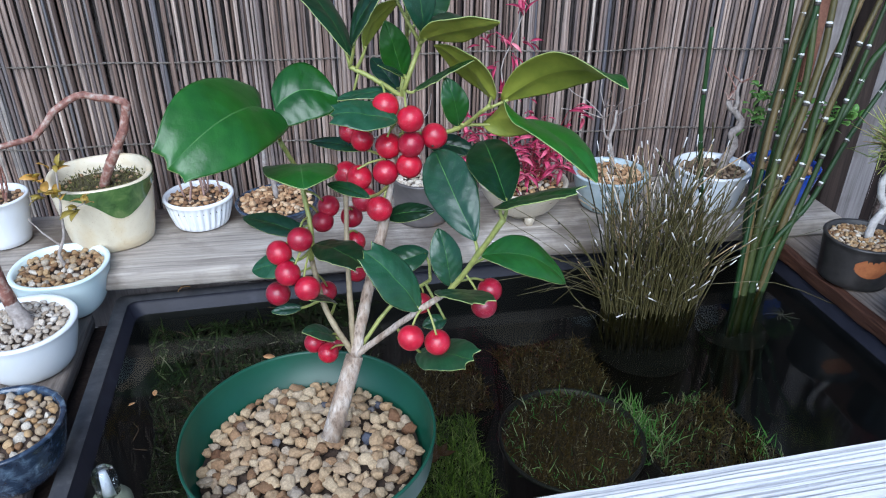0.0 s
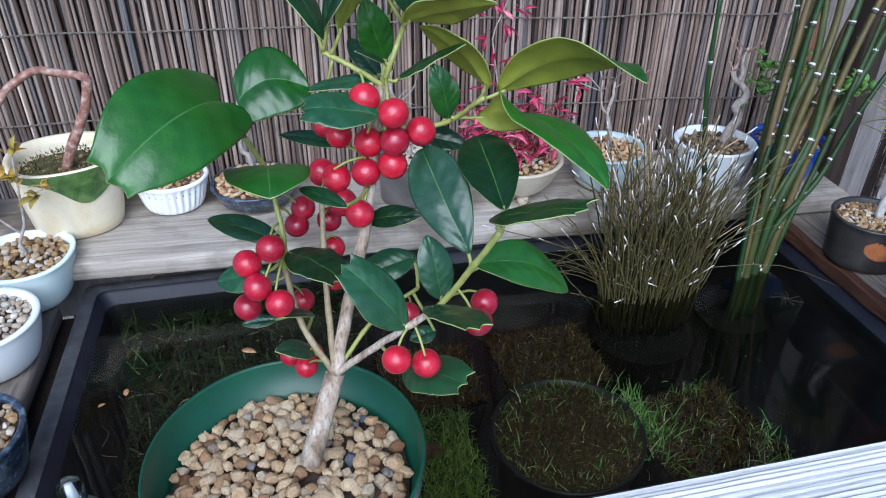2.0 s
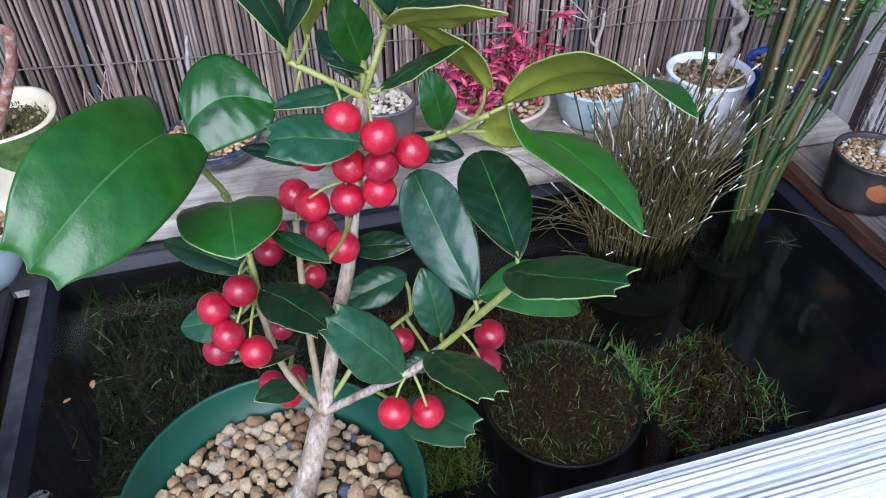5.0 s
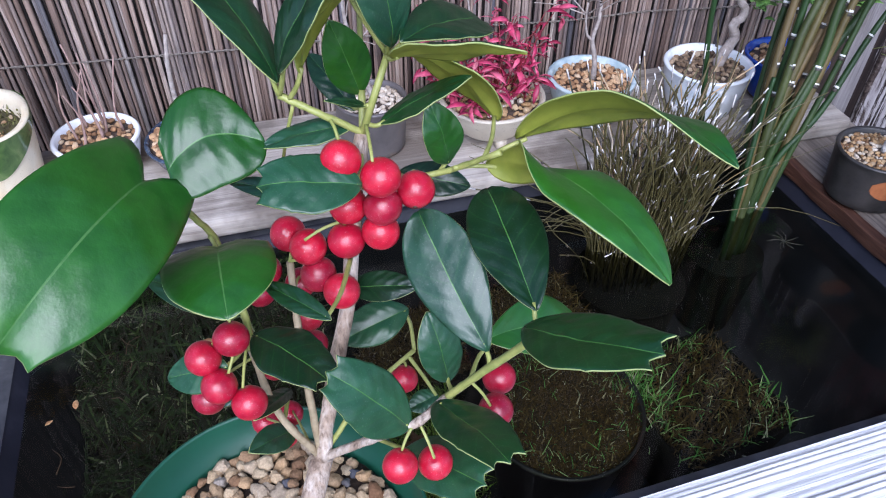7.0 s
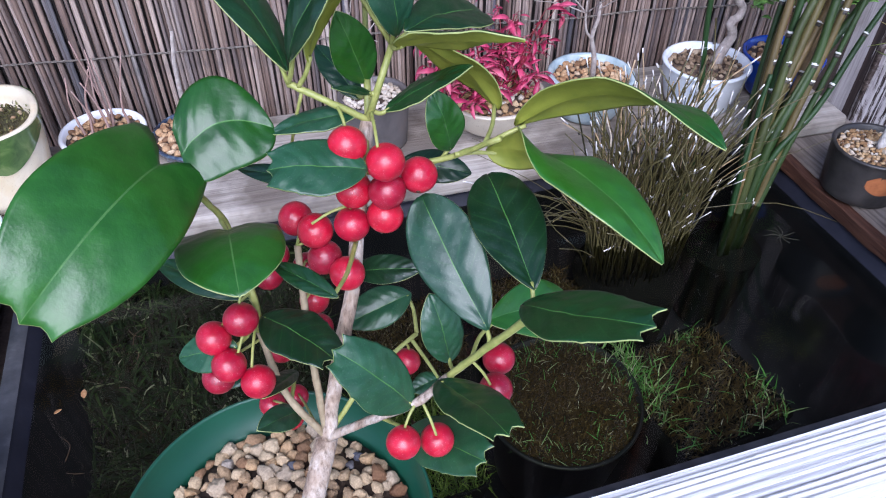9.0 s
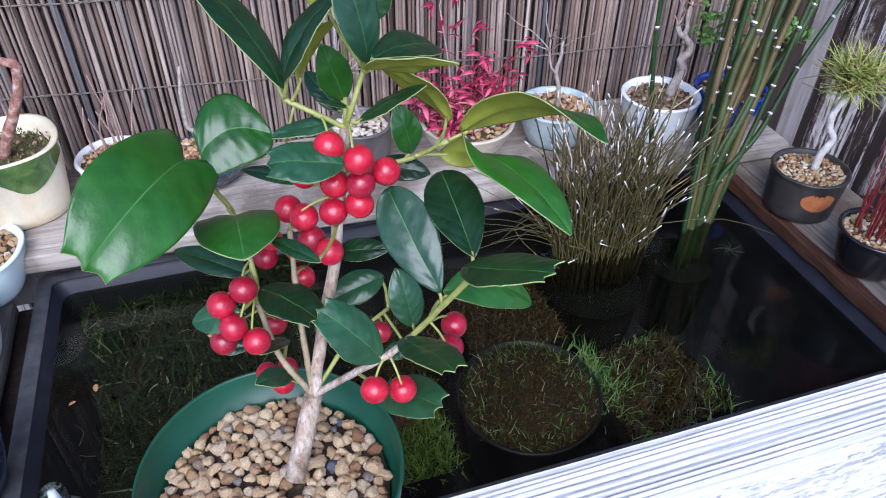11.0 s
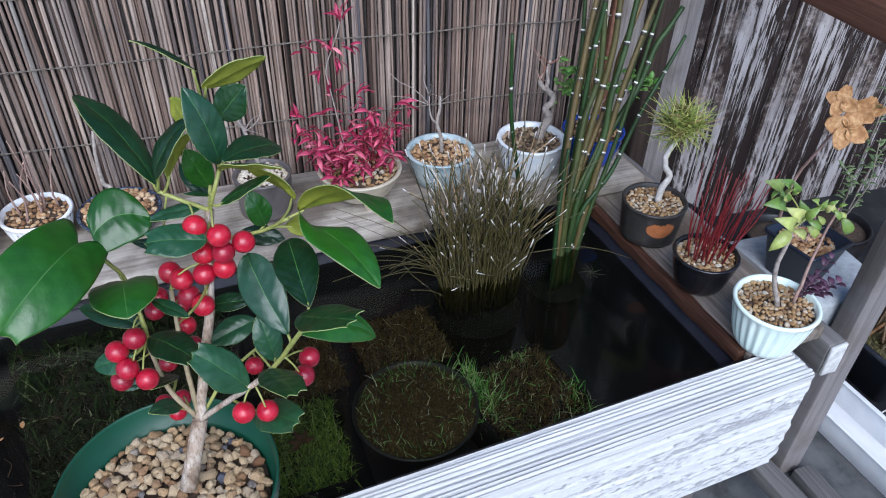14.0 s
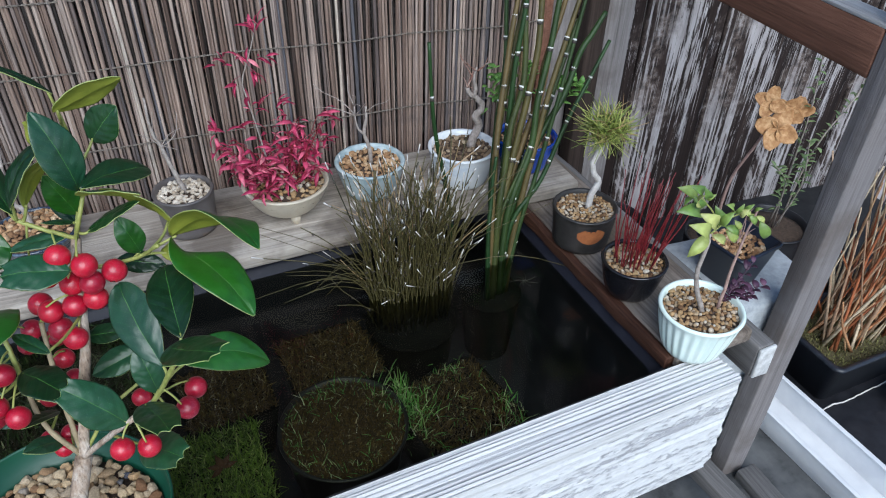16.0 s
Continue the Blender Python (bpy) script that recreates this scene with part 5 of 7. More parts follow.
def leaf(base, tip, normal, width, bow, shape, tone, joint, bend=0.0, twist=(0, 0), cup=1.0):
    """A leathery leaf with a glossy upper side, a dull underside, a pale margin and a sunken midrib, on a short stalk.
    bend: sideways curve; twist: degrees by which the blade is turned at its base and at its tip."""
    inv = HP.inverted()
    b0, t0 = Vector(base), Vector(tip)
    length = (t0 - b0).length
    ex = (t0 - b0).normalized()
    ez = Vector(normal)
    ez = (ez - ex * ez.dot(ex)).normalized()
    ey = ez.cross(ex)
    bm = bmesh.new()
    uvl = bm.loops.layers.uv.new("UVMap")
    nu = 28
    cols = (-1, -0.92, -0.74, -0.5, -0.22, -0.016, 0.016, 0.22, 0.5, 0.74, 0.92, 1)
    seed = Vector((base[0] * 400, base[2] * 300, tip[0] * 200))
    th = 0.00026
    pointed = shape in ("spine", "heart")
    top, low = [], []
    for i in range(nu + 1):
        u = i / nu
        w = max(width * 0.5 * outline(shape, min(max(u, 0.004), 0.996)), 0.0003)
        w *= 1 + 0.035 * noise.noise(seed + Vector((u * 2.5, 0, 0)))
        turn = radians(twist[0]) * max(0.0, 1 - u / 0.45) ** 1.5 + radians(twist[1]) * max(0.0, (u - 0.5) / 0.5) ** 1.5
        rt, rl_ = [], []
        for c in cols:
            y = w * c * (1 + 0.04 * noise.noise(seed + Vector((u * 2.2, c * 1.5, 3))))
            z = abs(y) * 0.16 * cup - (y * y) / max(width, 0.005) * 0.42 * cup
            z += 0.0013 * noise.noise(seed + Vector((u * 3.0, c * 1.5, 0))) * min(1, w / 0.008)
            z += 0.0005 * noise.noise(seed + Vector((u * 9.0, c * 3.0, 5))) * min(1, w / 0.008)
            if abs(c) < 0.1:
                z -= 0.0004
            x = u
            if pointed:
                x -= (0.036 if shape == "heart" else 0.06) * u ** 12 * math.sin(math.pi * min(1.0, abs(c))) ** 1.3
            if shape == "heart":
                x -= 0.17 * (1 - u) ** 5 * math.sin(math.pi * 0.62 * abs(c))
                z -= 0.004 * (1 - u) ** 5 * abs(c)
            y, z = y * math.cos(turn) - z * math.sin(turn), y * math.sin(turn) + z * math.cos(turn)
            arc = 4 * u * (1 - u)
            p = b0 + ex * (length * x) + ey * (y + bend * length * arc)
            z += bow * length * arc - 0.03 * length * u ** 3
            rt.append(bm.verts.new(inv @ (p + ez * (z + th * math.cos(turn)) - ey * th * math.sin(turn))))
            rl_.append(bm.verts.new(inv @ (p + ez * (z - th * math.cos(turn)) + ey * th * math.sin(turn))))
        top.append(rt)
        low.append(rl_)
    nc = len(cols)

    def quad(a, uv, slot):
        f = bm.faces.new(a)
        f.material_index = slot
        for lp, q in zip(f.loops, uv):
            lp[uvl].uv = q

    for i in range(nu):
        for k in range(nc - 1):
            uv = [(i / nu, cols[k] / 2 + 0.5), ((i + 1) / nu, cols[k] / 2 + 0.5), ((i + 1) / nu, cols[k + 1] / 2 + 0.5), (i / nu, cols[k + 1] / 2 + 0.5)]
            quad((top[i][k], top[i + 1][k], top[i + 1][k + 1], top[i][k + 1]), uv, 3 if k == 5 else 0)
            quad((low[i][k + 1], low[i + 1][k + 1], low[i + 1][k], low[i][k]), uv[::-1], 1)
        quad((low[i][0], low[i + 1][0], top[i + 1][0], top[i][0]), uv, 2)
        quad((top[i][-1], top[i + 1][-1], low[i + 1][-1], low[i][-1]), uv, 2)
    for rt, rl_ in ((top[0], low[0]), (top[-1][::-1], low[-1][::-1])):
        for k in range(nc - 1):
            quad((rt[k], rt[k + 1], rl_[k + 1], rl_[k]), uv, 2)
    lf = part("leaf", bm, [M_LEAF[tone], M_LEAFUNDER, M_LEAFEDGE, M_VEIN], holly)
    j = Vector(joint)
    if (j - b0).length > 0.0015:
        inside = b0 + ex * length * 0.06
        part("stalk", tube([inv @ j, inv @ (j.lerp(b0, 0.6) - ez * 0.001), inv @ inside], 0.0010, 0.0008, 6), M_SHOOT, lf)


BERRY = lathe([(0.0001, -0.49)] + [(0.5 * math.sin(math.pi * k / 16), -0.5 * math.cos(math.pi * k / 16)) for k in range(1, 15)] + [(0.10, 0.485), (0.06, 0.47), (0.0001, 0.468)], 24)
BERRY_MESH = mesh_of("berry", BERRY, M_BERRY)
SCAR = lathe([(0.07, -0.488), (0.05, -0.505), (0.03, -0.513), (0.0001, -0.512)], 8)
SCAR_MESH = mesh_of("scar", SCAR, M_CALYX)


def berry(centre, r, joint):
    rnd = random.Random(int(centre[0] * 1e5) + int(centre[2] * 1e5))
    inv = HP.inverted()
    c, j = inv @ Vector(centre), inv @ Vector(joint)
    up = (j - c).normalized() * 0.7 + Vector((rnd.gauss(0, 0.3), rnd.gauss(0, 0.3), 0.55))
    m = Matrix.Translation(c) @ up.to_track_quat("Z", "Y").to_matrix().to_4x4() @ Matrix.Diagonal((2 * r, 2 * r, 2 * r * 0.97, 1))
    b_ = part("berry", BERRY_MESH, None, holly, at=m)
    part("scar", SCAR_MESH, None, b_, "dark dry scar")
    top_ = c + up.normalized() * r * 0.93
    part("stalk", tube([j, j.lerp(top_, 0.6) + Vector((0, 0, 0.0015)), top_], 0.0007, 0.0006, 6), M_SHOOT, holly)


stem("trunk", [(0.0426, 0.3390, 0.1248), (0.0586, 0.3581, 0.1694)], 0.0058, 0.0046)
stem("main_stem", [(0.0586, 0.3581, 0.1694), (0.0665, 0.3680, 0.2000), (0.0785, 0.3780, 0.2455), (0.0855, 0.3870, 0.2850), (0.0907, 0.3926, 0.3114)], 0.0036, 0.0024)
stem("left_branch", [(0.0586, 0.3581, 0.1694), (0.0442, 0.3647, 0.1973), (0.0369, 0.3819, 0.2207)], 0.00179, 0.0015)
stem("left_shoot", [(0.0369, 0.3819, 0.2207), (0.0383, 0.3809, 0.2402), (0.0330, 0.3950, 0.2673), (0.0255, 0.3915, 0.2892)], 0.00155, 0.0012)
stem("right_branch", [(0.0586, 0.3581, 0.1694), (0.0800, 0.3462, 0.1955), (0.0966, 0.3370, 0.2148), (0.1110, 0.3435, 0.2198)], 0.0020, 0.0016)
stem("right_shoot", [(0.1110, 0.3435, 0.2198), (0.1190, 0.3392, 0.2338), (0.1348, 0.3233, 0.2721)], 0.00158, 0.0014)
stem("top_left_twig", [(0.0907, 0.3926, 0.3114), (0.0764, 0.3924, 0.3212), (0.0645, 0.3973, 0.3263)], 0.0013, 0.0012)
stem("top_twig", [(0.0907, 0.3926, 0.3114), (0.0967, 0.4445, 0.3305)], 0.0014, 0.001)
stem("top_right_twig", [(0.0907, 0.3926, 0.3114), (0.1012, 0.3975, 0.3375)], 0.0014, 0.0011)
stem("side_twig", [(0.0868, 0.3880, 0.2920), (0.1170, 0.3900, 0.2925), (0.1342, 0.3711, 0.3120)], 0.0014, 0.001)
stem("back_stem", [(0.0586, 0.3581, 0.1694), (0.0575, 0.3700, 0.2150), (0.0585, 0.3860, 0.2620)], 0.00175, 0.0013)
stem("thin_shoot", [(0.0586, 0.3581, 0.1694), (0.0800, 0.3685, 0.1950), (0.1044, 0.3823, 0.2035)], 0.0013, 0.001)
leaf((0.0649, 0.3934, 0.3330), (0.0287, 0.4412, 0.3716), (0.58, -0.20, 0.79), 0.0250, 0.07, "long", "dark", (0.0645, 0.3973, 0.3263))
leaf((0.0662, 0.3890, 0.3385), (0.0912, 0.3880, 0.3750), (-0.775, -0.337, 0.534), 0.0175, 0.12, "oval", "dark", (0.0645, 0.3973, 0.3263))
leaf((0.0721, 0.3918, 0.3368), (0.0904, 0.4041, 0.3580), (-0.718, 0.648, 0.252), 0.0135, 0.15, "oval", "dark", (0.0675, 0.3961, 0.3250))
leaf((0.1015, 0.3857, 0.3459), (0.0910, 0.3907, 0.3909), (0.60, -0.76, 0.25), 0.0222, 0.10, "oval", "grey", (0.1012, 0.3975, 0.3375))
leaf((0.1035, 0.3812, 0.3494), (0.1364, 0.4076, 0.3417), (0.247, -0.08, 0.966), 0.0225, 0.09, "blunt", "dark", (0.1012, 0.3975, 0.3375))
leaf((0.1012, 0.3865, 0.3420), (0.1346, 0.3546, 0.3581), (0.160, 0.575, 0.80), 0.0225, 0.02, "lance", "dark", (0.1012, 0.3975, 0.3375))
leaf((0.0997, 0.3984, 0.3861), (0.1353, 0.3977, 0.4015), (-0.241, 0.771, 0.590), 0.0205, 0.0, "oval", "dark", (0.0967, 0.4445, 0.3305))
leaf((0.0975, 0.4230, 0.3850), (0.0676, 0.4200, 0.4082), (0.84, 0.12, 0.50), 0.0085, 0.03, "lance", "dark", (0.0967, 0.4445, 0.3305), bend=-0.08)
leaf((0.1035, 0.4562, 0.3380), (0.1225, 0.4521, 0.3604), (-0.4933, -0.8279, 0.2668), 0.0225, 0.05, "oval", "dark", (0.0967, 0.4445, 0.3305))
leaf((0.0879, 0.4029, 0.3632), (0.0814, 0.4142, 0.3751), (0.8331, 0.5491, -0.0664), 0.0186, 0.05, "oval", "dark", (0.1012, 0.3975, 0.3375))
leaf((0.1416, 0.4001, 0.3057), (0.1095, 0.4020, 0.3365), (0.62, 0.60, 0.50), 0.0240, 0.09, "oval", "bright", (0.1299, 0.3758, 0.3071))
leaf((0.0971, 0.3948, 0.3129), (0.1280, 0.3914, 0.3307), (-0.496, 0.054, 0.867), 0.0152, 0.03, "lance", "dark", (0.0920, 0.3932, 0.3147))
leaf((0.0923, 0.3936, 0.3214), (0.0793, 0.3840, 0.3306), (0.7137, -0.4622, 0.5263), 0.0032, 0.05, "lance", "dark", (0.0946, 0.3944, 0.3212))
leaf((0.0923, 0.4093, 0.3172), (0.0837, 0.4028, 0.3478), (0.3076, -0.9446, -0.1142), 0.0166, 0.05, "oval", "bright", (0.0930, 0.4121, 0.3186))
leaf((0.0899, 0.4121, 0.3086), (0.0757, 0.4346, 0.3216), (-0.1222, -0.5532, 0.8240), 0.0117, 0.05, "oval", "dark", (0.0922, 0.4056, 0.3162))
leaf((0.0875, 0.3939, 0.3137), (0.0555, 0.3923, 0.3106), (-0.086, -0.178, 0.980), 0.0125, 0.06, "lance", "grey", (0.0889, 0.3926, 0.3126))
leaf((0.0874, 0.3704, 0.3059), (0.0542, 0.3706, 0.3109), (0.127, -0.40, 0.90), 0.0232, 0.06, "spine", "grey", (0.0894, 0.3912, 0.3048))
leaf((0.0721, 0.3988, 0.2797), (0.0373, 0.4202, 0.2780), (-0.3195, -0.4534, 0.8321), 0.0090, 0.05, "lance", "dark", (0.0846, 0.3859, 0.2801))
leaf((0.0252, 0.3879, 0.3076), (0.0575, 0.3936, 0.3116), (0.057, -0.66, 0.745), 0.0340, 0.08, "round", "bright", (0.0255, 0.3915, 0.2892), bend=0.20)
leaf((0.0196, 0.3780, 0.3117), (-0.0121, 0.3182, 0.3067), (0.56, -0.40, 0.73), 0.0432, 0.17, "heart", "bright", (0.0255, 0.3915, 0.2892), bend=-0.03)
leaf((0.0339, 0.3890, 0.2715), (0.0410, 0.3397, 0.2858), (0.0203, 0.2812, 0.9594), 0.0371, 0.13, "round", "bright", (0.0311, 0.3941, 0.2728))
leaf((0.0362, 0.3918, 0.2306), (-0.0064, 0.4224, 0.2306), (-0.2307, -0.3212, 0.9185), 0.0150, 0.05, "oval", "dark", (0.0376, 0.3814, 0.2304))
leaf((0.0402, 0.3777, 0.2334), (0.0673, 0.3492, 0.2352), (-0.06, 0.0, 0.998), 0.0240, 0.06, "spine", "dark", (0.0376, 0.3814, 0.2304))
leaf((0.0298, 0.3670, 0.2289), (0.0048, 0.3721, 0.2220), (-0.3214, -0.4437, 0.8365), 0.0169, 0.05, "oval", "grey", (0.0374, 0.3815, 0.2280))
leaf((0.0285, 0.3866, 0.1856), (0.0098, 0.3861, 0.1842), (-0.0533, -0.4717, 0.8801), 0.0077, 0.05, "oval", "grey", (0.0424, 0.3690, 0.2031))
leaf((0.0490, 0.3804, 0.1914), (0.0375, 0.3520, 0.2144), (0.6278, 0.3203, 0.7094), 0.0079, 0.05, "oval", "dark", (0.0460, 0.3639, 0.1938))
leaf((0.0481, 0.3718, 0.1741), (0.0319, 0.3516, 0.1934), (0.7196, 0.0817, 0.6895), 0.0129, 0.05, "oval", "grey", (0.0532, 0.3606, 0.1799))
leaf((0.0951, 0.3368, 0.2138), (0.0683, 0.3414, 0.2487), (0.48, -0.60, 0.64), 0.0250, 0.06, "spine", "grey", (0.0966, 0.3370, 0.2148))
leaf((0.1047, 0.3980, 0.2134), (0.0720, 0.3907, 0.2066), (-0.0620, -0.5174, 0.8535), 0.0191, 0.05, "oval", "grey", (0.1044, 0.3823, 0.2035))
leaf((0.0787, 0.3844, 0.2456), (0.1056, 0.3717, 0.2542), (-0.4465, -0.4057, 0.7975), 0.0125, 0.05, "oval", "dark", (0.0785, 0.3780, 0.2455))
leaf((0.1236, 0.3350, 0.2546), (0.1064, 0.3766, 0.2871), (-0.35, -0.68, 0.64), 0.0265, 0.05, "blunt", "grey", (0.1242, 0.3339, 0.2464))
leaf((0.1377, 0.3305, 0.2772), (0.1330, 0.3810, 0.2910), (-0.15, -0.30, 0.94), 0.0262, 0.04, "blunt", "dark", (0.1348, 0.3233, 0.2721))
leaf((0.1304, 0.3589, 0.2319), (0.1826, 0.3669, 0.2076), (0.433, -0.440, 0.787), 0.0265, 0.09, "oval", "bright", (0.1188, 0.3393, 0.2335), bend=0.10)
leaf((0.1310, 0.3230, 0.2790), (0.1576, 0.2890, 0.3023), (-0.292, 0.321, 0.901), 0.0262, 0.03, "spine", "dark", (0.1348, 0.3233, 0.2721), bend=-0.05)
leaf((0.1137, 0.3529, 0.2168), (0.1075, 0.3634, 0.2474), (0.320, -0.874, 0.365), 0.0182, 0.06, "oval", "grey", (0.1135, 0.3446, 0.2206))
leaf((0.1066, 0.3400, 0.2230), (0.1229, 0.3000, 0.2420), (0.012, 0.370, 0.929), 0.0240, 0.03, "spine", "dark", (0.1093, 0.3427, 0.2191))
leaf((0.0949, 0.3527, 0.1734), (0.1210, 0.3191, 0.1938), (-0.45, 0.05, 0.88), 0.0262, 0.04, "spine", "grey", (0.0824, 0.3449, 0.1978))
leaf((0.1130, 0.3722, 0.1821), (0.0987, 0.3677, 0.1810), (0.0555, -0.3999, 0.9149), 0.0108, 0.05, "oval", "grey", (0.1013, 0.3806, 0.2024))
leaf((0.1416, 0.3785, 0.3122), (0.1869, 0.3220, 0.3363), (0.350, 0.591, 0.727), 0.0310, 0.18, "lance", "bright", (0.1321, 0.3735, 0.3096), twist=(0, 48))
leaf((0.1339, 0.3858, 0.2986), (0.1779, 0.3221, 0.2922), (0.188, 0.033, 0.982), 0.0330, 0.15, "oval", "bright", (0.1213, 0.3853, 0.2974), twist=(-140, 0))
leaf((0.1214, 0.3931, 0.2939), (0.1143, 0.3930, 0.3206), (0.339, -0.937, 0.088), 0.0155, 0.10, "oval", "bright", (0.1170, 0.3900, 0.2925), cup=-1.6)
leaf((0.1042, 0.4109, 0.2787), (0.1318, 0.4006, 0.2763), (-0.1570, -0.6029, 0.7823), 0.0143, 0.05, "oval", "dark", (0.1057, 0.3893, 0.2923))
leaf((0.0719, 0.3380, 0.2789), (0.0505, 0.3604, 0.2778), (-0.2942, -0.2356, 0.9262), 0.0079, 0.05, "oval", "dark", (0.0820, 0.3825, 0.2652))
berry((0.0817, 0.3789, 0.3108), 0.007, (0.0800, 0.3925, 0.3187))
berry((0.0941, 0.3744, 0.3052), 0.007, (0.0920, 0.3932, 0.3147))
berry((0.1068, 0.3808, 0.2933), 0.007, (0.1057, 0.3893, 0.2923))
berry((0.0944, 0.3769, 0.2907), 0.007, (0.0887, 0.3905, 0.3015))
berry((0.0827, 0.3838, 0.2875), 0.007, (0.0881, 0.3898, 0.2982))
berry((0.0932, 0.3781, 0.2782), 0.007, (0.0944, 0.3885, 0.2921))
berry((0.0806, 0.3810, 0.2736), 0.007, (0.0855, 0.3870, 0.2850))
berry((0.0664, 0.3845, 0.2696), 0.007, (0.0846, 0.3859, 0.2801))
berry((0.0591, 0.3966, 0.2669), 0.007, (0.0585, 0.3860, 0.2620))
berry((0.0686, 0.3816, 0.2578), 0.007, (0.0585, 0.3860, 0.2620))
berry((0.0765, 0.3729, 0.2558), 0.007, (0.0820, 0.3825, 0.2652))
berry((0.0605, 0.3963, 0.2402), 0.0064, (0.0585, 0.3825, 0.2504))
berry((0.0615, 0.3885, 0.2279), 0.0064, (0.0585, 0.3790, 0.2389))
berry((0.0475, 0.4009, 0.2453), 0.0064, (0.0343, 0.3915, 0.2605))
berry((0.0438, 0.3967, 0.2377), 0.0064, (0.0357, 0.3880, 0.2537))
berry((0.0330, 0.3710, 0.2404), 0.007, (0.0370, 0.3844, 0.2470))
berry((0.0213, 0.3694, 0.2335), 0.007, (0.0376, 0.3827, 0.2436))
berry((0.0257, 0.3619, 0.2247), 0.007, (0.0381, 0.3810, 0.2378))
berry((0.0359, 0.3573, 0.2175), 0.007, (0.0376, 0.3814, 0.2304))
berry((0.0176, 0.3718, 0.2059), 0.007, (0.0378, 0.3798, 0.2178))
berry((0.0689, 0.3929, 0.2879), 0.0064, (0.0881, 0.3898, 0.2982))
berry((0.0897, 0.3280, 0.2024), 0.007, (0.0966, 0.3370, 0.2148))
berry((0.1038, 0.3300, 0.1971), 0.007, (0.0987, 0.3379, 0.2155))
berry((0.1350, 0.3539, 0.2126), 0.007, (0.1162, 0.3419, 0.2270))
berry((0.1295, 0.3381, 0.2135), 0.007, (0.1188, 0.3393, 0.2335))
berry((0.0326, 0.3915, 0.1558), 0.0064, (0.0514, 0.3614, 0.1834))
berry((0.0413, 0.3838, 0.1533), 0.0064, (0.0550, 0.3598, 0.1764))
berry((0.0425, 0.3953, 0.1910), 0.0064, (0.0387, 0.3776, 0.2149))
berry((0.0615, 0.3920, 0.2060), 0.0064, (0.0585, 0.3755, 0.2273))
berry((0.0986, 0.3771, 0.1909), 0.0064, (0.0983, 0.3789, 0.2014))
berry((0.0439, 0.3967, 0.1517), 0.0064, (0.0550, 0.3598, 0.1764))
berry((0.0626, 0.4018, 0.2896), 0.0064, (0.0690, 0.3955, 0.3244))

# ---- water plants ----
M_RUSH, t, b = mat("olive_rush_stem", 0.5)
col = ramp(t, per_island(t), [(0, (0.012, 0.012, 0.004)), (0.28, (0.050, 0.046, 0.013)), (0.5, (0.13, 0.10, 0.034)), (0.7, (0.28, 0.19, 0.085)), (0.9, (0.44, 0.31, 0.18)), (1, (0.72, 0.62, 0.50))])
t.links.new(mixc(t, 1.0, col, ramp(t, noise_tex(t, coords(t), 160, 4), [(0.3, (0.6, 0.6, 0.6)), (0.7, (1.25, 1.25, 1.25))]), "MULTIPLY"), b.inputs["Base Color"])
M_RUSHTIP = spotted("dry_white_rush_tip", [(0.3, (0.42, 0.38, 0.34)), (0.7, (0.74, 0.72, 0.70))], 200, 0.5, 0.2)
M_RUSHJOINT = spotted("dark_rush_joint", [(0.3, (0.03, 0.025, 0.02)), (0.7, (0.09, 0.07, 0.05))], 200, 0.6, 0.2)
M_HORSETAIL, t, b = mat("green_horsetail", 0.5, spec=0.35)
col = ramp(t, per_object(t), [(0, (0.012, 0.040, 0.010)), (0.30, (0.024, 0.048, 0.012)), (0.50, (0.054, 0.056, 0.016)), (0.62, (0.10, 0.072, 0.028)), (0.72, (0.22, 0.14, 0.066)), (0.80, (0.08, 0.064, 0.022)), (0.88, (0.028, 0.048, 0.012)), (1, (0.014, 0.050, 0.014))])
rib = noise_tex(t, coords(t, (600, 600, 10)), 1.0, 3)
t.links.new(mixc(t, 1.0, col, ramp(t, noise_tex(t, coords(t, (90, 90, 25)), 1.0, 5), [(0.3, (0.55, 0.6, 0.55)), (0.7, (1.3, 1.25, 1.2))]), "MULTIPLY"), b.inputs["Base Color"])
bump(t, b, rib, 0.4, 0.0008)
M_NODEBAND = spotted("pale_horsetail_joint", [(0.3, (0.50, 0.49, 0.46)), (0.7, (0.74, 0.73, 0.70))], 300, 0.6, 0.2)
M_NODEDARK = spotted("dark_horsetail_collar", [(0.3, (0.02, 0.018, 0.015)), (0.7, (0.06, 0.05, 0.04))], 300, 0.6, 0.2)

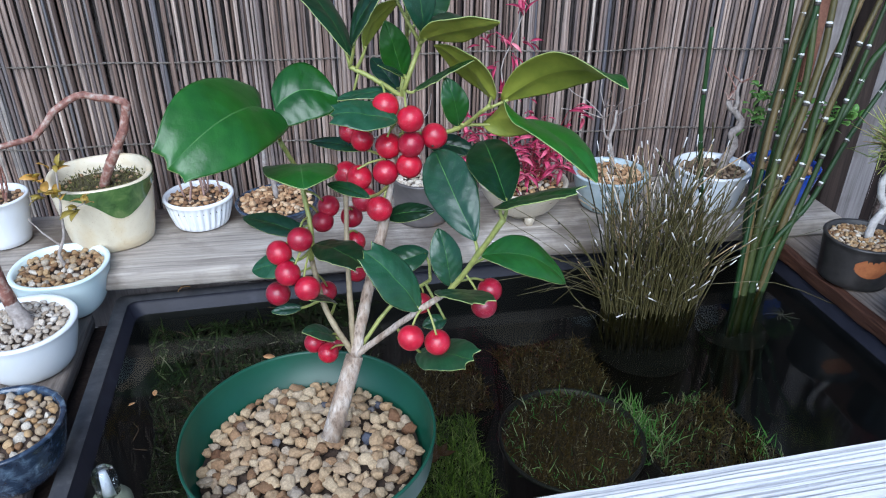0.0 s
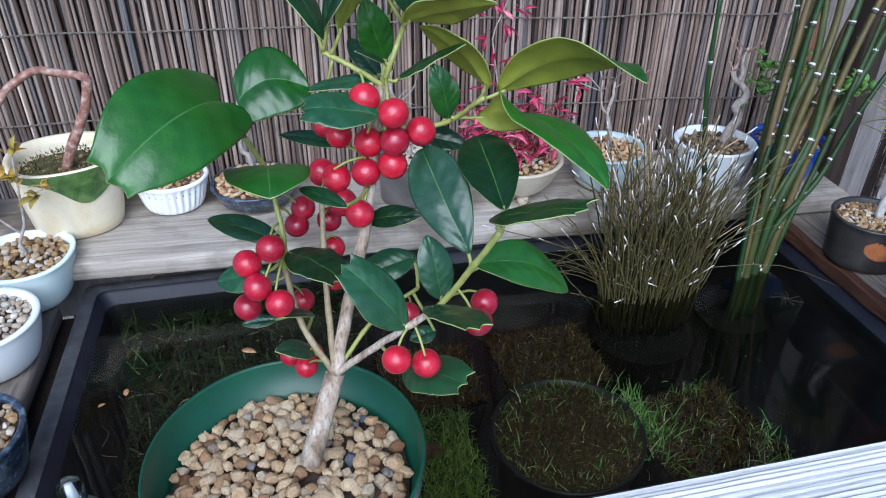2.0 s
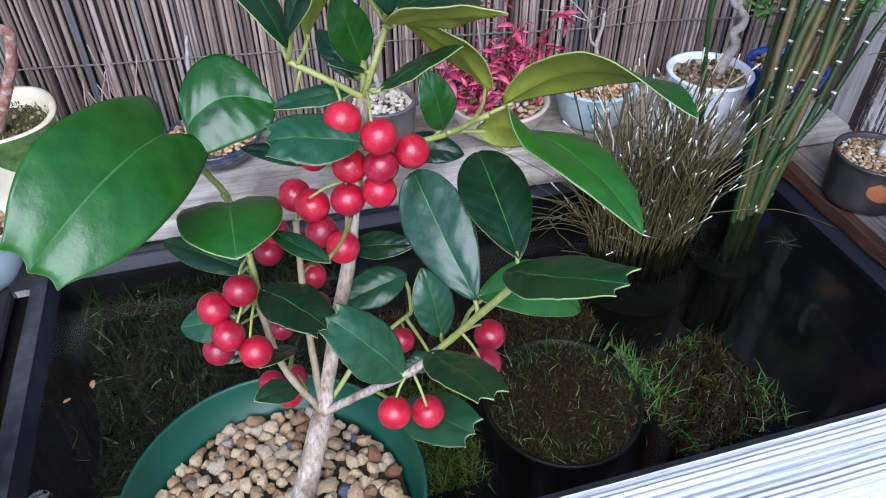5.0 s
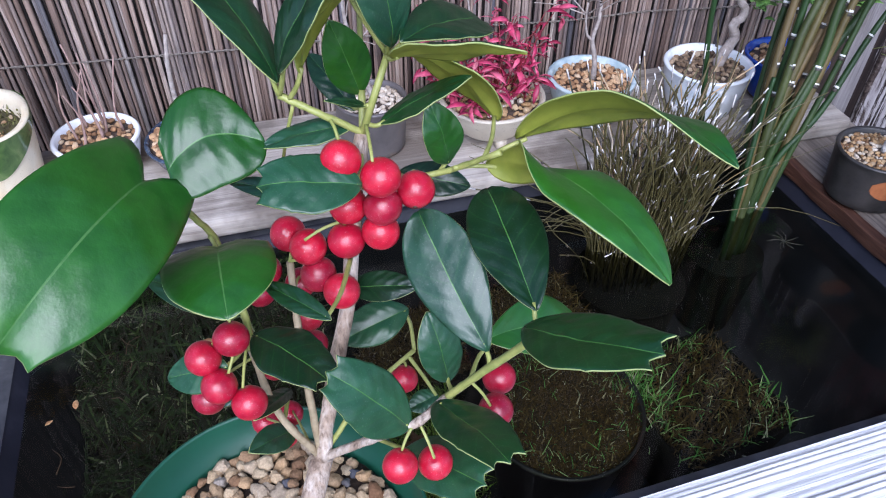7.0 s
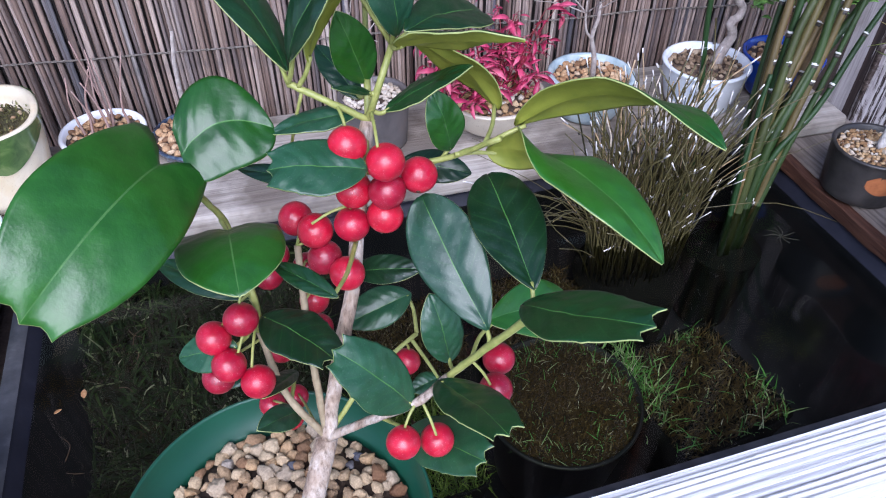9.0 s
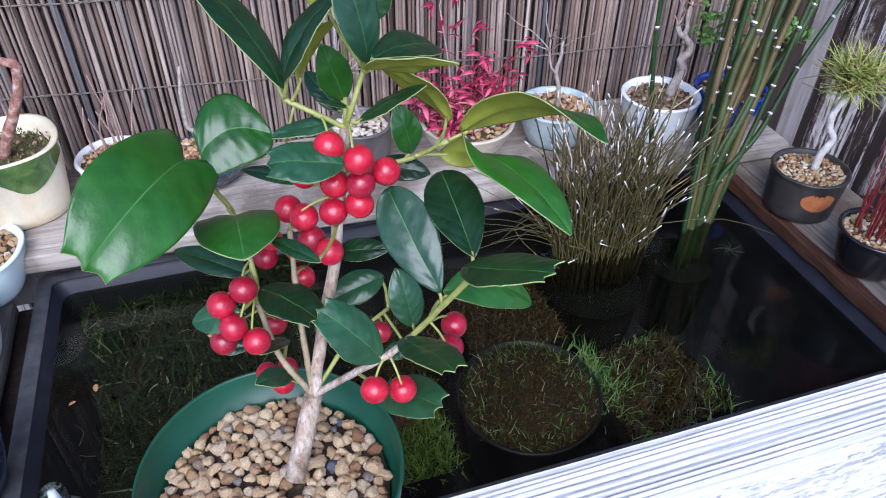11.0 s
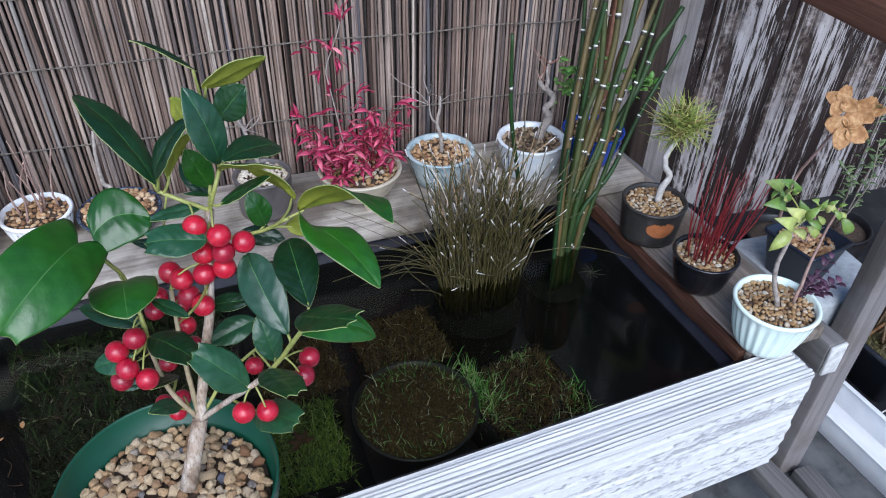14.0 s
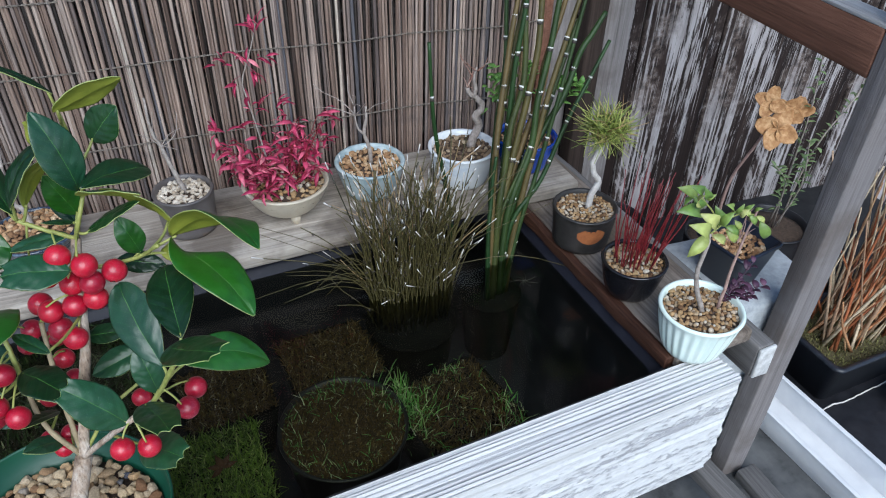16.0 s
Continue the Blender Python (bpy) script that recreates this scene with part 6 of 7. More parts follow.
rush = thing("rush_clump", "clump of thin olive rushes with white tips in the water", "rush", pose(0.366, 0.652, -0.165))
rnd = random.Random(77)
rest = bmesh.new()
for i in range(310):
    a, q = rnd.uniform(0, 2 * math.pi), math.sqrt(rnd.random())
    p0 = Vector((q * math.cos(a) * 0.050, q * math.sin(a) * 0.024, rnd.uniform(0.100, 0.115)))
    ln = rnd.uniform(0.14, 0.225) if rnd.random() < 0.68 else rnd.uniform(0.07, 0.15)
    lean = Vector((p0.x * 0.34 + rnd.gauss(0, 0.017), p0.y * 0.4 + rnd.gauss(0, 0.013), 0))
    if i % 14 == 0:
        lean = lean * 2.2
    p1 = p0 + lean * 0.25 + Vector((0, 0, ln * 0.45))
    p2 = p0 + lean * 0.65 + Vector((rnd.gauss(0, 0.003), rnd.gauss(0, 0.003), ln * 0.78))
    p3 = p0 + lean * 1.15 + Vector((rnd.gauss(0, 0.010), rnd.gauss(0, 0.006), ln))
    r = rnd.uniform(0.0005, 0.00092)
    near = q * math.sin(a) < 0.35 and i < 350
    bm = bmesh.new() if near else rest
    tube([p0, p1, p2, p3], r, r * 0.8, 4, bm, smooth=2)
    for u in (0.42, 0.6, 0.78, 0.92):
        if rnd.random() < 0.5:
            qv = p1.lerp(p2, (u - 0.4) / 0.38) if u < 0.78 else p2.lerp(p3, (u - 0.78) / 0.22)
            d = (p3 - p1).normalized()
            tube([qv, qv + d * 0.0022], r * 1.5, r * 1.4, 5, bm, smooth=1, slot=2)
    if rnd.random() < 0.5:
        d = (p3 - p2).normalized()
        tube([p3 - d * 0.001, p3 + d * rnd.uniform(0.003, 0.014)], r * 1.05, r * 0.9, 4, bm, smooth=1, slot=1)
    if near:
        part("stem", bm, [M_RUSH, M_RUSHTIP, M_RUSHJOINT], rush)
tagged(part("stem_mass", rest, [M_RUSH, M_RUSHTIP, M_RUSHJOINT], rush), kind="stuff")
for i in range(17):                                  # bent stems that hang over the edge
    a = rnd.choice((rnd.uniform(2.5, 3.6), rnd.uniform(2.5, 3.6), rnd.uniform(-0.5, 0.6)))
    p0 = Vector((0.045 * math.cos(a), 0.02 * math.sin(a), 0.15 + rnd.uniform(0, 0.05)))
    d = Vector((math.cos(a), math.sin(a) * 0.5 - 0.1, rnd.uniform(0.0, 0.8))).normalized()
    ln = rnd.uniform(0.05, 0.17)
    part("bent_stem", tube([p0, p0 + d * ln * 0.5 + Vector((0, 0, 0.006)), p0 + d * ln + Vector((0, 0, rnd.uniform(-0.03, 0.01)))], 0.0005, 0.0003, 4, smooth=3), M_RUSH, rush)
for i in range(3):
    p0 = Vector((rnd.uniform(-0.05, 0.05), -0.030 + rnd.uniform(-0.006, 0.02), rnd.uniform(0.145, 0.26)))
    d = Vector((rnd.uniform(-1, 1), -0.2, rnd.uniform(-0.3, 0.6))).normalized()
    part("broken_tip", tube([p0, p0 + d * rnd.uniform(0.008, 0.022)], 0.0008, 0.0007, 4, smooth=1), M_RUSHTIP, rush, "broken white stem piece")
part("pot", lathe([(0.045, 0), (0.055, 0.098), (0.057, 0.100), (0.0001, 0.100)], 32), M_SUNK, rush)

horse = thing("horsetail_clump", "tall green horsetail stalks with white joints rising from the water", "horsetail", pose(0.482, 0.672, -0.165))


def stalk(points, r):
    """One jointed stalk: a segmented tube, with a dark collar and a pale band at each joint."""
    rnd = random.Random(int(points[-1][0] * 9e4))
    pts = [Vector(p) - Vector((0.482, 0.672, -0.165)) for p in points]
    pts[0].z = 0.10
    r *= 1.45
    ob = part("stalk", tube(pts, r, r * 0.62, 9, smooth=6), M_HORSETAIL, horse)
    total = sum((a - c).length for a, c in zip(pts, pts[1:]))
    s = rnd.uniform(0.04, 0.08)
    while s < total - 0.01:
        d0, acc = None, 0.0
        for a, c in zip(pts, pts[1:]):
            ln = (c - a).length
            if acc + ln >= s:
                p, d0 = a.lerp(c, (s - acc) / ln), (c - a).normalized()
                break
            acc += ln
        rr = r * (1 - 0.38 * s / total)
        part("joint", tube([p - d0 * 0.0018, p, p + d0 * 0.0014], rr * 1.06, rr * 1.08, 9, smooth=1), M_NODEDARK, ob)
        part("joint_band", tube([p + d0 * 0.0018, p + d0 * 0.0018 + d0 * rnd.uniform(0.0014, 0.0024)], rr * 1.10, rr * 1.04, 9, smooth=1), M_NODEBAND, ob, "white joint band")
        s += rnd.uniform(0.048, 0.085)


stalk([(0.479, 0.664, -0.030), (0.477, 0.674, 0.042), (0.483, 0.691, 0.109), (0.491, 0.706, 0.167), (0.502, 0.720, 0.223), (0.509, 0.729, 0.261), (0.517, 0.737, 0.293), (0.527, 0.747, 0.331)], 0.0029)
stalk([(0.488, 0.676, -0.030), (0.486, 0.691, 0.061), (0.491, 0.707, 0.122), (0.499, 0.718, 0.166), (0.516, 0.735, 0.236), (0.528, 0.746, 0.280), (0.543, 0.759, 0.332)], 0.0028)
stalk([(0.479, 0.660, -0.030), (0.485, 0.674, 0.056), (0.495, 0.688, 0.110), (0.505, 0.701, 0.162), (0.522, 0.713, 0.213), (0.525, 0.733, 0.293), (0.527, 0.746, 0.345)], 0.0032)
stalk([(0.488, 0.672, -0.030), (0.496, 0.686, 0.056), (0.507, 0.698, 0.105), (0.532, 0.719, 0.186), (0.545, 0.731, 0.237), (0.551, 0.745, 0.291), (0.557, 0.758, 0.345)], 0.0035)
stalk([(0.497, 0.682, -0.030), (0.504, 0.696, 0.057), (0.516, 0.706, 0.097), (0.549, 0.726, 0.177), (0.558, 0.736, 0.217), (0.578, 0.748, 0.264), (0.587, 0.754, 0.289), (0.598, 0.762, 0.318)], 0.0030)
stalk([(0.490, 0.666, -0.030), (0.500, 0.679, 0.052), (0.532, 0.698, 0.127), (0.542, 0.712, 0.182), (0.558, 0.726, 0.238), (0.570, 0.739, 0.292), (0.583, 0.752, 0.345)], 0.0033)
stalk([(0.499, 0.676, -0.030), (0.505, 0.685, 0.035), (0.540, 0.706, 0.120), (0.580, 0.721, 0.178), (0.602, 0.733, 0.226), (0.617, 0.737, 0.246), (0.635, 0.743, 0.269)], 0.0034)
stalk([(0.494, 0.670, -0.030), (0.505, 0.677, 0.035), (0.546, 0.689, 0.086), (0.581, 0.706, 0.151), (0.617, 0.720, 0.208), (0.637, 0.728, 0.240)], 0.0024)
stalk([(0.472, 0.658, -0.030), (0.470, 0.666, 0.033), (0.475, 0.676, 0.073), (0.479, 0.684, 0.105), (0.484, 0.690, 0.129)], 0.0022)
stalk([(0.481, 0.666, -0.030), (0.485, 0.675, 0.034), (0.501, 0.684, 0.074), (0.519, 0.693, 0.107), (0.537, 0.703, 0.146)], 0.0020)
stalk([(0.490, 0.684, -0.030), (0.487, 0.690, 0.025), (0.485, 0.702, 0.070), (0.496, 0.723, 0.154), (0.509, 0.740, 0.223), (0.512, 0.754, 0.279), (0.515, 0.770, 0.345)], 0.0025)
stalk([(0.429, 0.690, -0.030), (0.429, 0.690, 0.050), (0.408, 0.690, 0.169), (0.403, 0.690, 0.214), (0.399, 0.690, 0.278)], 0.0021)
rnd = random.Random(58)
for i in range(8):                                   # the rest of the clump, fanning out from the same foot
    bx, by = rnd.uniform(0.474, 0.512), rnd.uniform(0.658, 0.692)
    lean, high, sag = rnd.uniform(0.02, 0.17), rnd.uniform(0.14, 0.36), rnd.uniform(0.9, 1.6)
    deep = rnd.uniform(0.05, 0.10)
    stalk([(bx + lean * (k / 6) ** sag + rnd.uniform(-0.0015, 0.0015), by + deep * k / 6, -0.03 + (high + 0.03) * k / 6) for k in range(7)], rnd.uniform(0.0021, 0.0033))
part("pot", lathe([(0.03, 0), (0.040, 0.098), (0.041, 0.100), (0.0001, 0.100)], 28), M_SUNK, horse)

# ---- pots under water ----
M_BROWNMOSS = spotted("brown_water_moss", [(0.3, (0.030, 0.016, 0.004)), (0.55, (0.075, 0.042, 0.009)), (0.75, (0.12, 0.072, 0.016))], 320, 0.9, 1.0)
M_BROWNTUFT = random_colour("brown_moss_tuft", [(0, (0.014, 0.008, 0.002)), (0.5, (0.058, 0.030, 0.005)), (0.85, (0.115, 0.066, 0.010)), (0.97, (0.20, 0.16, 0.06)), (1, (0.50, 0.46, 0.30))], 0.8, island=True)
M_WATERGRASS = random_colour("bright_water_grass", [(0, (0.04, 0.20, 0.03)), (0.5, (0.16, 0.46, 0.08)), (0.8, (0.42, 0.66, 0.24)), (0.95, (0.72, 0.78, 0.54)), (1, (0.82, 0.82, 0.68))], 0.5, island=True)
M_OLIVEGRASS = random_colour("olive_water_moss", [(0, (0.035, 0.068, 0.005)), (0.5, (0.12, 0.23, 0.018)), (0.9, (0.27, 0.41, 0.055)), (1, (0.50, 0.56, 0.20))], 0.7, island=True)
M_DARKWEED = random_colour("dark_water_weed", [(0, (0.004, 0.007, 0.002)), (0.3, (0.016, 0.012, 0.004)), (0.5, (0.008, 0.020, 0.004)), (0.80, (0.018, 0.040, 0.008)), (0.95, (0.045, 0.085, 0.018)), (0.985, (0.15, 0.18, 0.09)), (1, (0.40, 0.40, 0.30))], 0.8, island=True)
M_LITTER = spotted("sunken_dead_leaf", [(0.3, (0.08, 0.035, 0.018)), (0.7, (0.16, 0.075, 0.035))], 120, 0.9, 0.4)


def box_area(hx, hy):
    return lambda rnd: (rnd.uniform(-hx, hx), rnd.uniform(-hy, hy))


TB = -0.158                                    # inside floor of the tub
e = thing("round_water_pot", "round black pot of brown moss and short grass under water", "water pot", pose(0.247, 0.509, TB))
part("pot", lathe([(0.052, 0), (0.0665, 0.098), (0.0690, 0.099), (0.0690, 0.1025), (0.0660, 0.1025), (0.0650, 0.090), (0.0001, 0.090)], 48), M_BLACKPOT, e)
part("moss_bed", soil_disc(0.0652, 0.0962, 3, 0.001), M_BROWNMOSS, e)
tagged(part("moss", blades(5500, disc_area(0, 0.064), 0.0970, 0.002, 0.006, 0.0007, 1, lean=2.0), M_BROWNTUFT, e, smooth=False), kind="stuff")
tagged(part("grass", curved_blades(190, disc_area(0.045, 0.064), 0.097, 0.008, 0.019, 0.0006, 2), M_WATERGRASS, e, smooth=False), kind="stuff")
tagged(part("sparse_grass", curved_blades(45, disc_area(0, 0.05), 0.099, 0.007, 0.016, 0.0005, 3, lean=1.0), M_WATERGRASS, e, smooth=False), kind="stuff")


def square_pot(name, label, x, y, turn, h, side, top):
    e = thing(name, label, "water pot", pose(x, y, TB, 0, 0, turn))
    bm, rings = tub_part([(side * 0.78, side * 0.78, 0.008, 0), (side, side, 0.010, h), (side * 0.95, side * 0.95, 0.010, h), (side * 0.93, side * 0.93, 0.01, h - 0.01)], 0, 0)
    bm.faces.new(rings[0][::-1])
    bm.faces.new(rings[-1])
    part("pot", bm, M_SUNK, e)
    return e


e = square_pot("square_water_pot", "square black pot topped with brown moss under water", 0.255, 0.620, 8, 0.088, 0.054, None)
tagged(part("moss", blades(4200, box_area(0.051, 0.046), 0.088, 0.003, 0.008, 0.0007, 5, lean=2.2), M_BROWNTUFT, e, smooth=False), kind="stuff")
tagged(part("sparse_grass", curved_blades(60, box_area(0.05, 0.045), 0.090, 0.012, 0.030, 0.0005, 6, lean=0.5), M_BROWNTUFT, e, smooth=False), kind="stuff")
e = square_pot("square_water_pot", "square black pot topped with brown moss under water", 0.132, 0.613, 8, 0.080, 0.050, None)
tagged(part("moss", blades(3800, box_area(0.047, 0.044), 0.080, 0.003, 0.008, 0.0007, 7, lean=2.2), M_BROWNTUFT, e, smooth=False), kind="stuff")
e = square_pot("green_moss_pot", "square black pot of bright olive moss under water", 0.108, 0.498, 6, 0.090, 0.058, None)
tagged(part("moss", curved_blades(3600, box_area(0.057, 0.055), 0.086, 0.006, 0.018, 0.0008, 8, lean=0.7), M_OLIVEGRASS, e, smooth=False), kind="stuff")
rnd = random.Random(5)
bm = bmesh.new()
for k in range(5):                             # a sunken maple leaf
    a = radians(90 + (k - 2) * 48)
    d = Vector((math.cos(a), math.sin(a), 0))
    nrm = Vector((-d.y, d.x, 0))
    ln = 0.019 * (1 - 0.12 * abs(k - 2))
    q = [bm.verts.new(v_) for v_ in ((0, 0, 0), d * ln * 0.45 + nrm * 0.0035 + Vector((0, 0, 0.001)), d * ln + Vector((0, 0, -0.001)), d * ln * 0.45 - nrm * 0.0035 + Vector((0, 0, 0.001)))]
    bm.faces.new(q)
geo = bmesh.ops.extrude_face_region(bm, geom=bm.faces[:])
for q in geo["geom"]:
    if isinstance(q, bmesh.types.BMVert):
        q.co.z += 0.0006
ob = part("sunken_leaf", bm, M_LITTER, None, at=pose(0.122, 0.492, -0.052, 6, -8, 20))
tagged(ob, "brown sunken maple leaf on green moss", "dead leaf")
e = square_pot("grassy_water_pot", "square black pot of bright grass and brown moss under water", 0.374, 0.506, 14, 0.088, 0.060, None)
tagged(part("moss", blades(3600, box_area(0.056, 0.054), 0.086, 0.003, 0.007, 0.0007, 9, lean=2.0), M_BROWNTUFT, e, smooth=False), kind="stuff")
tagged(part("grass", curved_blades(260, lambda r: (r.gauss(-0.048, 0.011), r.gauss(0.028, 0.022)), 0.085, 0.012, 0.032, 0.0009, 10, lean=0.7), M_WATERGRASS, e, "bright green grass", smooth=False), kind="stuff")
tagged(part("grass_edge", curved_blades(110, lambda r: r.choice(((r.gauss(0.052, 0.007), r.gauss(-0.030, 0.018)), (r.gauss(0.020, 0.012), r.gauss(0.050, 0.006)), (r.uniform(-0.06, 0.06), r.gauss(-0.052, 0.006)))), 0.085, 0.009, 0.024, 0.0008, 11), M_WATERGRASS, e, smooth=False), kind="stuff")
tagged(part("sparse_grass", curved_blades(50, box_area(0.05, 0.045), 0.088, 0.008, 0.018, 0.0006, 12, lean=1.0), M_WATERGRASS, e, smooth=False), kind="stuff")

weeds = thing("water_weed", "dark mat of water weed under the surface", "water weed", pose(-0.075, 0.575, TB), kind="stuff")
bm = blades(5000, lambda r: (r.uniform(-0.105, 0.130), r.uniform(-0.140, 0.148)), 0.083, 0.003, 0.009, 0.0014, 21, lean=5.5)


def weed_rise(y):
    """The weed climbs to the surface along the far wall."""
    return 0.046 * min(1.0, max(0.0, (y + 0.03) / 0.16)) ** 1.2


for v_ in bm.verts:
    v_.co.z += 0.022 * noise.noise(Vector((v_.co.x * 18, v_.co.y * 18, 0))) + weed_rise(v_.co.y)
part("weed_mat", bm, M_DARKWEED, weeds, smooth=False)
bm = curved_blades(1100, lambda r: (lambda c: (c[0] + r.gauss(0, 0.014), c[1] + r.gauss(0, 0.014)))(((r.randrange(9) - 4) * 0.026 + 0.012, (r.randrange(11) - 5) * 0.026)), 0.086, 0.012, 0.036, 0.0010, 23, lean=1.5, curl=0.5)
for v_ in bm.verts:
    v_.co.z = min(v_.co.z + weed_rise(v_.co.y), 0.143)
part("weed_strands", bm, M_DARKWEED, weeds, smooth=False)
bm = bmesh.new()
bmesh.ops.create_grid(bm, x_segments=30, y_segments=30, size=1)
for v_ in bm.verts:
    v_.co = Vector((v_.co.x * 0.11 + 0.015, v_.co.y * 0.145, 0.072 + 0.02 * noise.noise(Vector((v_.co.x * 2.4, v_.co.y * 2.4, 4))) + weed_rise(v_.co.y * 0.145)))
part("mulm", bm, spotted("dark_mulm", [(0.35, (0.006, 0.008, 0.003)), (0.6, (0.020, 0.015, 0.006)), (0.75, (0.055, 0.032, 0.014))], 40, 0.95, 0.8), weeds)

flo = small_leaf(0.014, 0.0065, M_DRYLEAF, "floating_leaf", curl=0.05)
for i, (x_, y_, rz, s) in enumerate(((-0.043, 0.600, -15, 1.0), (-0.134, 0.550, 100, 0.7), (-0.154, 0.539, 40, 0.45))):
    ob = part("floating_leaf", flo, None, None, at=pose(x_, y_, -0.0110, 4, 3, rz) @ Matrix.Diagonal((s, s, s, 1)))
    tagged(ob, "small dry tan leaf floating on the water", "floating leaf", "leaves on the water")
rnd = random.Random(64)
sprig = thing("floating_sprig", "small dark green weed sprig floating on the water", "water weed", pose(0.503, 0.621, -0.0122))
for k in range(9):
    a = k * 0.7 + rnd.uniform(-0.2, 0.2)
    part("strand", tube([(0, 0, 0), (0.007 * math.cos(a), 0.007 * math.sin(a), 0.0012), (rnd.uniform(0.011, 0.019) * math.cos(a + 0.2), rnd.uniform(0.010, 0.017) * math.sin(a + 0.2), 0.0006)], 0.0006, 0.0003, 4, smooth=2), M_DARKWEED, sprig)
rl_ob = part("fallen_leaf", small_leaf(0.016, 0.011, M_DRYLEAF, "fallen_leaf", curl=0.2), None, None, at=pose(-0.131, 0.7105, 0.0045, 20, 5, 200))
tagged(rl_ob, "small dry orange leaf lying on the tub rim", "fallen leaf")
for i in range(9):
    a = rnd.uniform(0, 360)
    x_, y_ = rnd.uniform(-0.16, 0.01), rnd.uniform(0.47, 0.70)
    k = rnd.uniform(0.008, 0.024)
    bm = tube([(0, 0, 0), (k * 0.5, k * rnd.uniform(-0.25, 0.25), 0.0006), (k, 0, 0)], 0.0004, 0.0002, 4)
    ob = part("floating_straw", bm, M_BROWNTUFT, None, at=pose(x_, y_, -0.0119, 0, 0, a))
    tagged(ob, "thin pale straw floating on the water", "straw", "straws on the water")

# clear capped bottle standing in the near corner of the tub
M_CLEAR, t, b = mat("clear_plastic", 0.06)
b.inputs["Transmission Weight"].default_value = 1.0
b.inputs["IOR"].default_value = 1.4
b.inputs["Base Color"].default_value = (0.93, 0.97, 0.98, 1)
M_WHITEPLASTIC = spotted("white_plastic", [(0.3, (0.66, 0.69, 0.72)), (0.7, (0.78, 0.80, 0.82))], 30, 0.3, 0.03)
e = thing("feeder_bottle", "white plastic feeder bottle with a clear domed cap", "bottle", pose(-0.143, 0.442, TB + 0.001))
part("body", lathe([(0.0145, 0), (0.016, 0.003), (0.016, 0.128), (0.0155, 0.134), (0.012, 0.1395), (0.0098, 0.141), (0.0092, 0.143), (0.0001, 0.143)], 32), M_WHITEPLASTIC, e)
dome = part("clear_cap", lathe([(0.0090, 0.1435), (0.0090, 0.160), (0.0078, 0.1655), (0.0050, 0.1685), (0.0001, 0.1695)], 28), M_CLEAR, e, "clear domed cap")
part("inner_tube", tube([(0, 0, 0.1435), (0, 0, 0.164)], 0.0026, 0.0022, 10, smooth=1), M_WHITEPLASTIC, e, "white inner tube")

# ---- behind the right-hand post ----
e = thing("square_blue_pot", "square dark blue plastic pot with brown bark chips", "potted plant", pose(0.770, 0.571, -0.0295, 0, 0, 12))
bm, rings = tub_part([(0.026, 0.026, 0.006, 0), (0.036, 0.036, 0.007, 0.056), (0.0385, 0.0385, 0.007, 0.057), (0.0385, 0.0385, 0.007, 0.061), (0.035, 0.035, 0.006, 0.061), (0.033, 0.033, 0.006, 0.048)], 0, 0)
bm.faces.new(rings[0][::-1])
bm.faces.new(rings[-1])
part("pot", bm, spotted("dark_blue_plastic", [(0.3, (0.006, 0.009, 0.018)), (0.7, (0.014, 0.02, 0.036))], 30, 0.35, 0.05), e)
gravel(e, 0.031, 0.050, 80, 0.007, M_STONE_BROWN, 201)
twigs(e, [(0.0, 0.0, 0.05)], 4, 0.06, 0.0009, M_PINKTWIG, 31)

M_SLAB = spotted("dark_grey_stone", [(0.32, (0.025, 0.026, 0.028)), (0.45, (0.075, 0.077, 0.08)), (0.7, (0.13, 0.13, 0.132))], 16, 0.85, 0.9, detail=10)
low = part("paving_slab", board(1.0, 0.96, 0.10, 0.003, 0.01, 24), M_SLAB, None, at=pose(1.10, 0.47, -0.395))
tagged(low, "dark grey weathered paving stone beside the stand", "paving stone")
# rear slab: near-black colour stands in for the deep shade behind the pots
slab = part("stone_slab", board(0.74, 0.235, 0.134, 0.002, 0.008, 14), spotted("shade_black_stone", [(0.32, (0.008, 0.008, 0.009)), (0.55, (0.018, 0.018, 0.019)), (0.75, (0.045, 0.043, 0.04))], 22, 0.7, 0.8, detail=9), None, at=pose(1.03, 0.8155, -0.2785))
tagged(slab, "stone slab against the wall, coloured black for the shade there", "stone slab")

tray = part("black_sheet", board(0.50, 0.60, 0.004, 0.0012, 0.001, 24), M_BLACKPOT, None, at=pose(1.252, 0.47, -0.343, 0, 0, 6.7))
tagged(tray, "dark wet plastic sheet spread on the stone", "plastic sheet")
twine = part("white_twine", tube([(1.016, 0.524, -0.339), (1.043, 0.528, -0.339), (1.062, 0.527, -0.339), (1.085, 0.529, -0.339), (1.112, 0.533, -0.339), (1.141, 0.536, -0.339), (1.164, 0.539, -0.339)], 0.0014, 0.0011, 6, wob=0.0008), M_RUSHTIP, None)
tagged(twine, "frayed white twine lying on the dark sheet", "twine")
e = thing("planter_box", "black rectangular planter with red-brown bare canes", "planter", pose(1.121, 0.608, -0.3408, 0, 0, 5))
bm, rings = tub_part([(0.100, 0.058, 0.012, 0), (0.113, 0.0715, 0.014, 0.085), (0.118, 0.0765, 0.014, 0.086), (0.118, 0.0765, 0.014, 0.092), (0.110, 0.0685, 0.012, 0.092), (0.107, 0.0655, 0.012, 0.066)], 0, 0)
bm.faces.new(rings[0][::-1])
bm.faces.new(rings[-1])
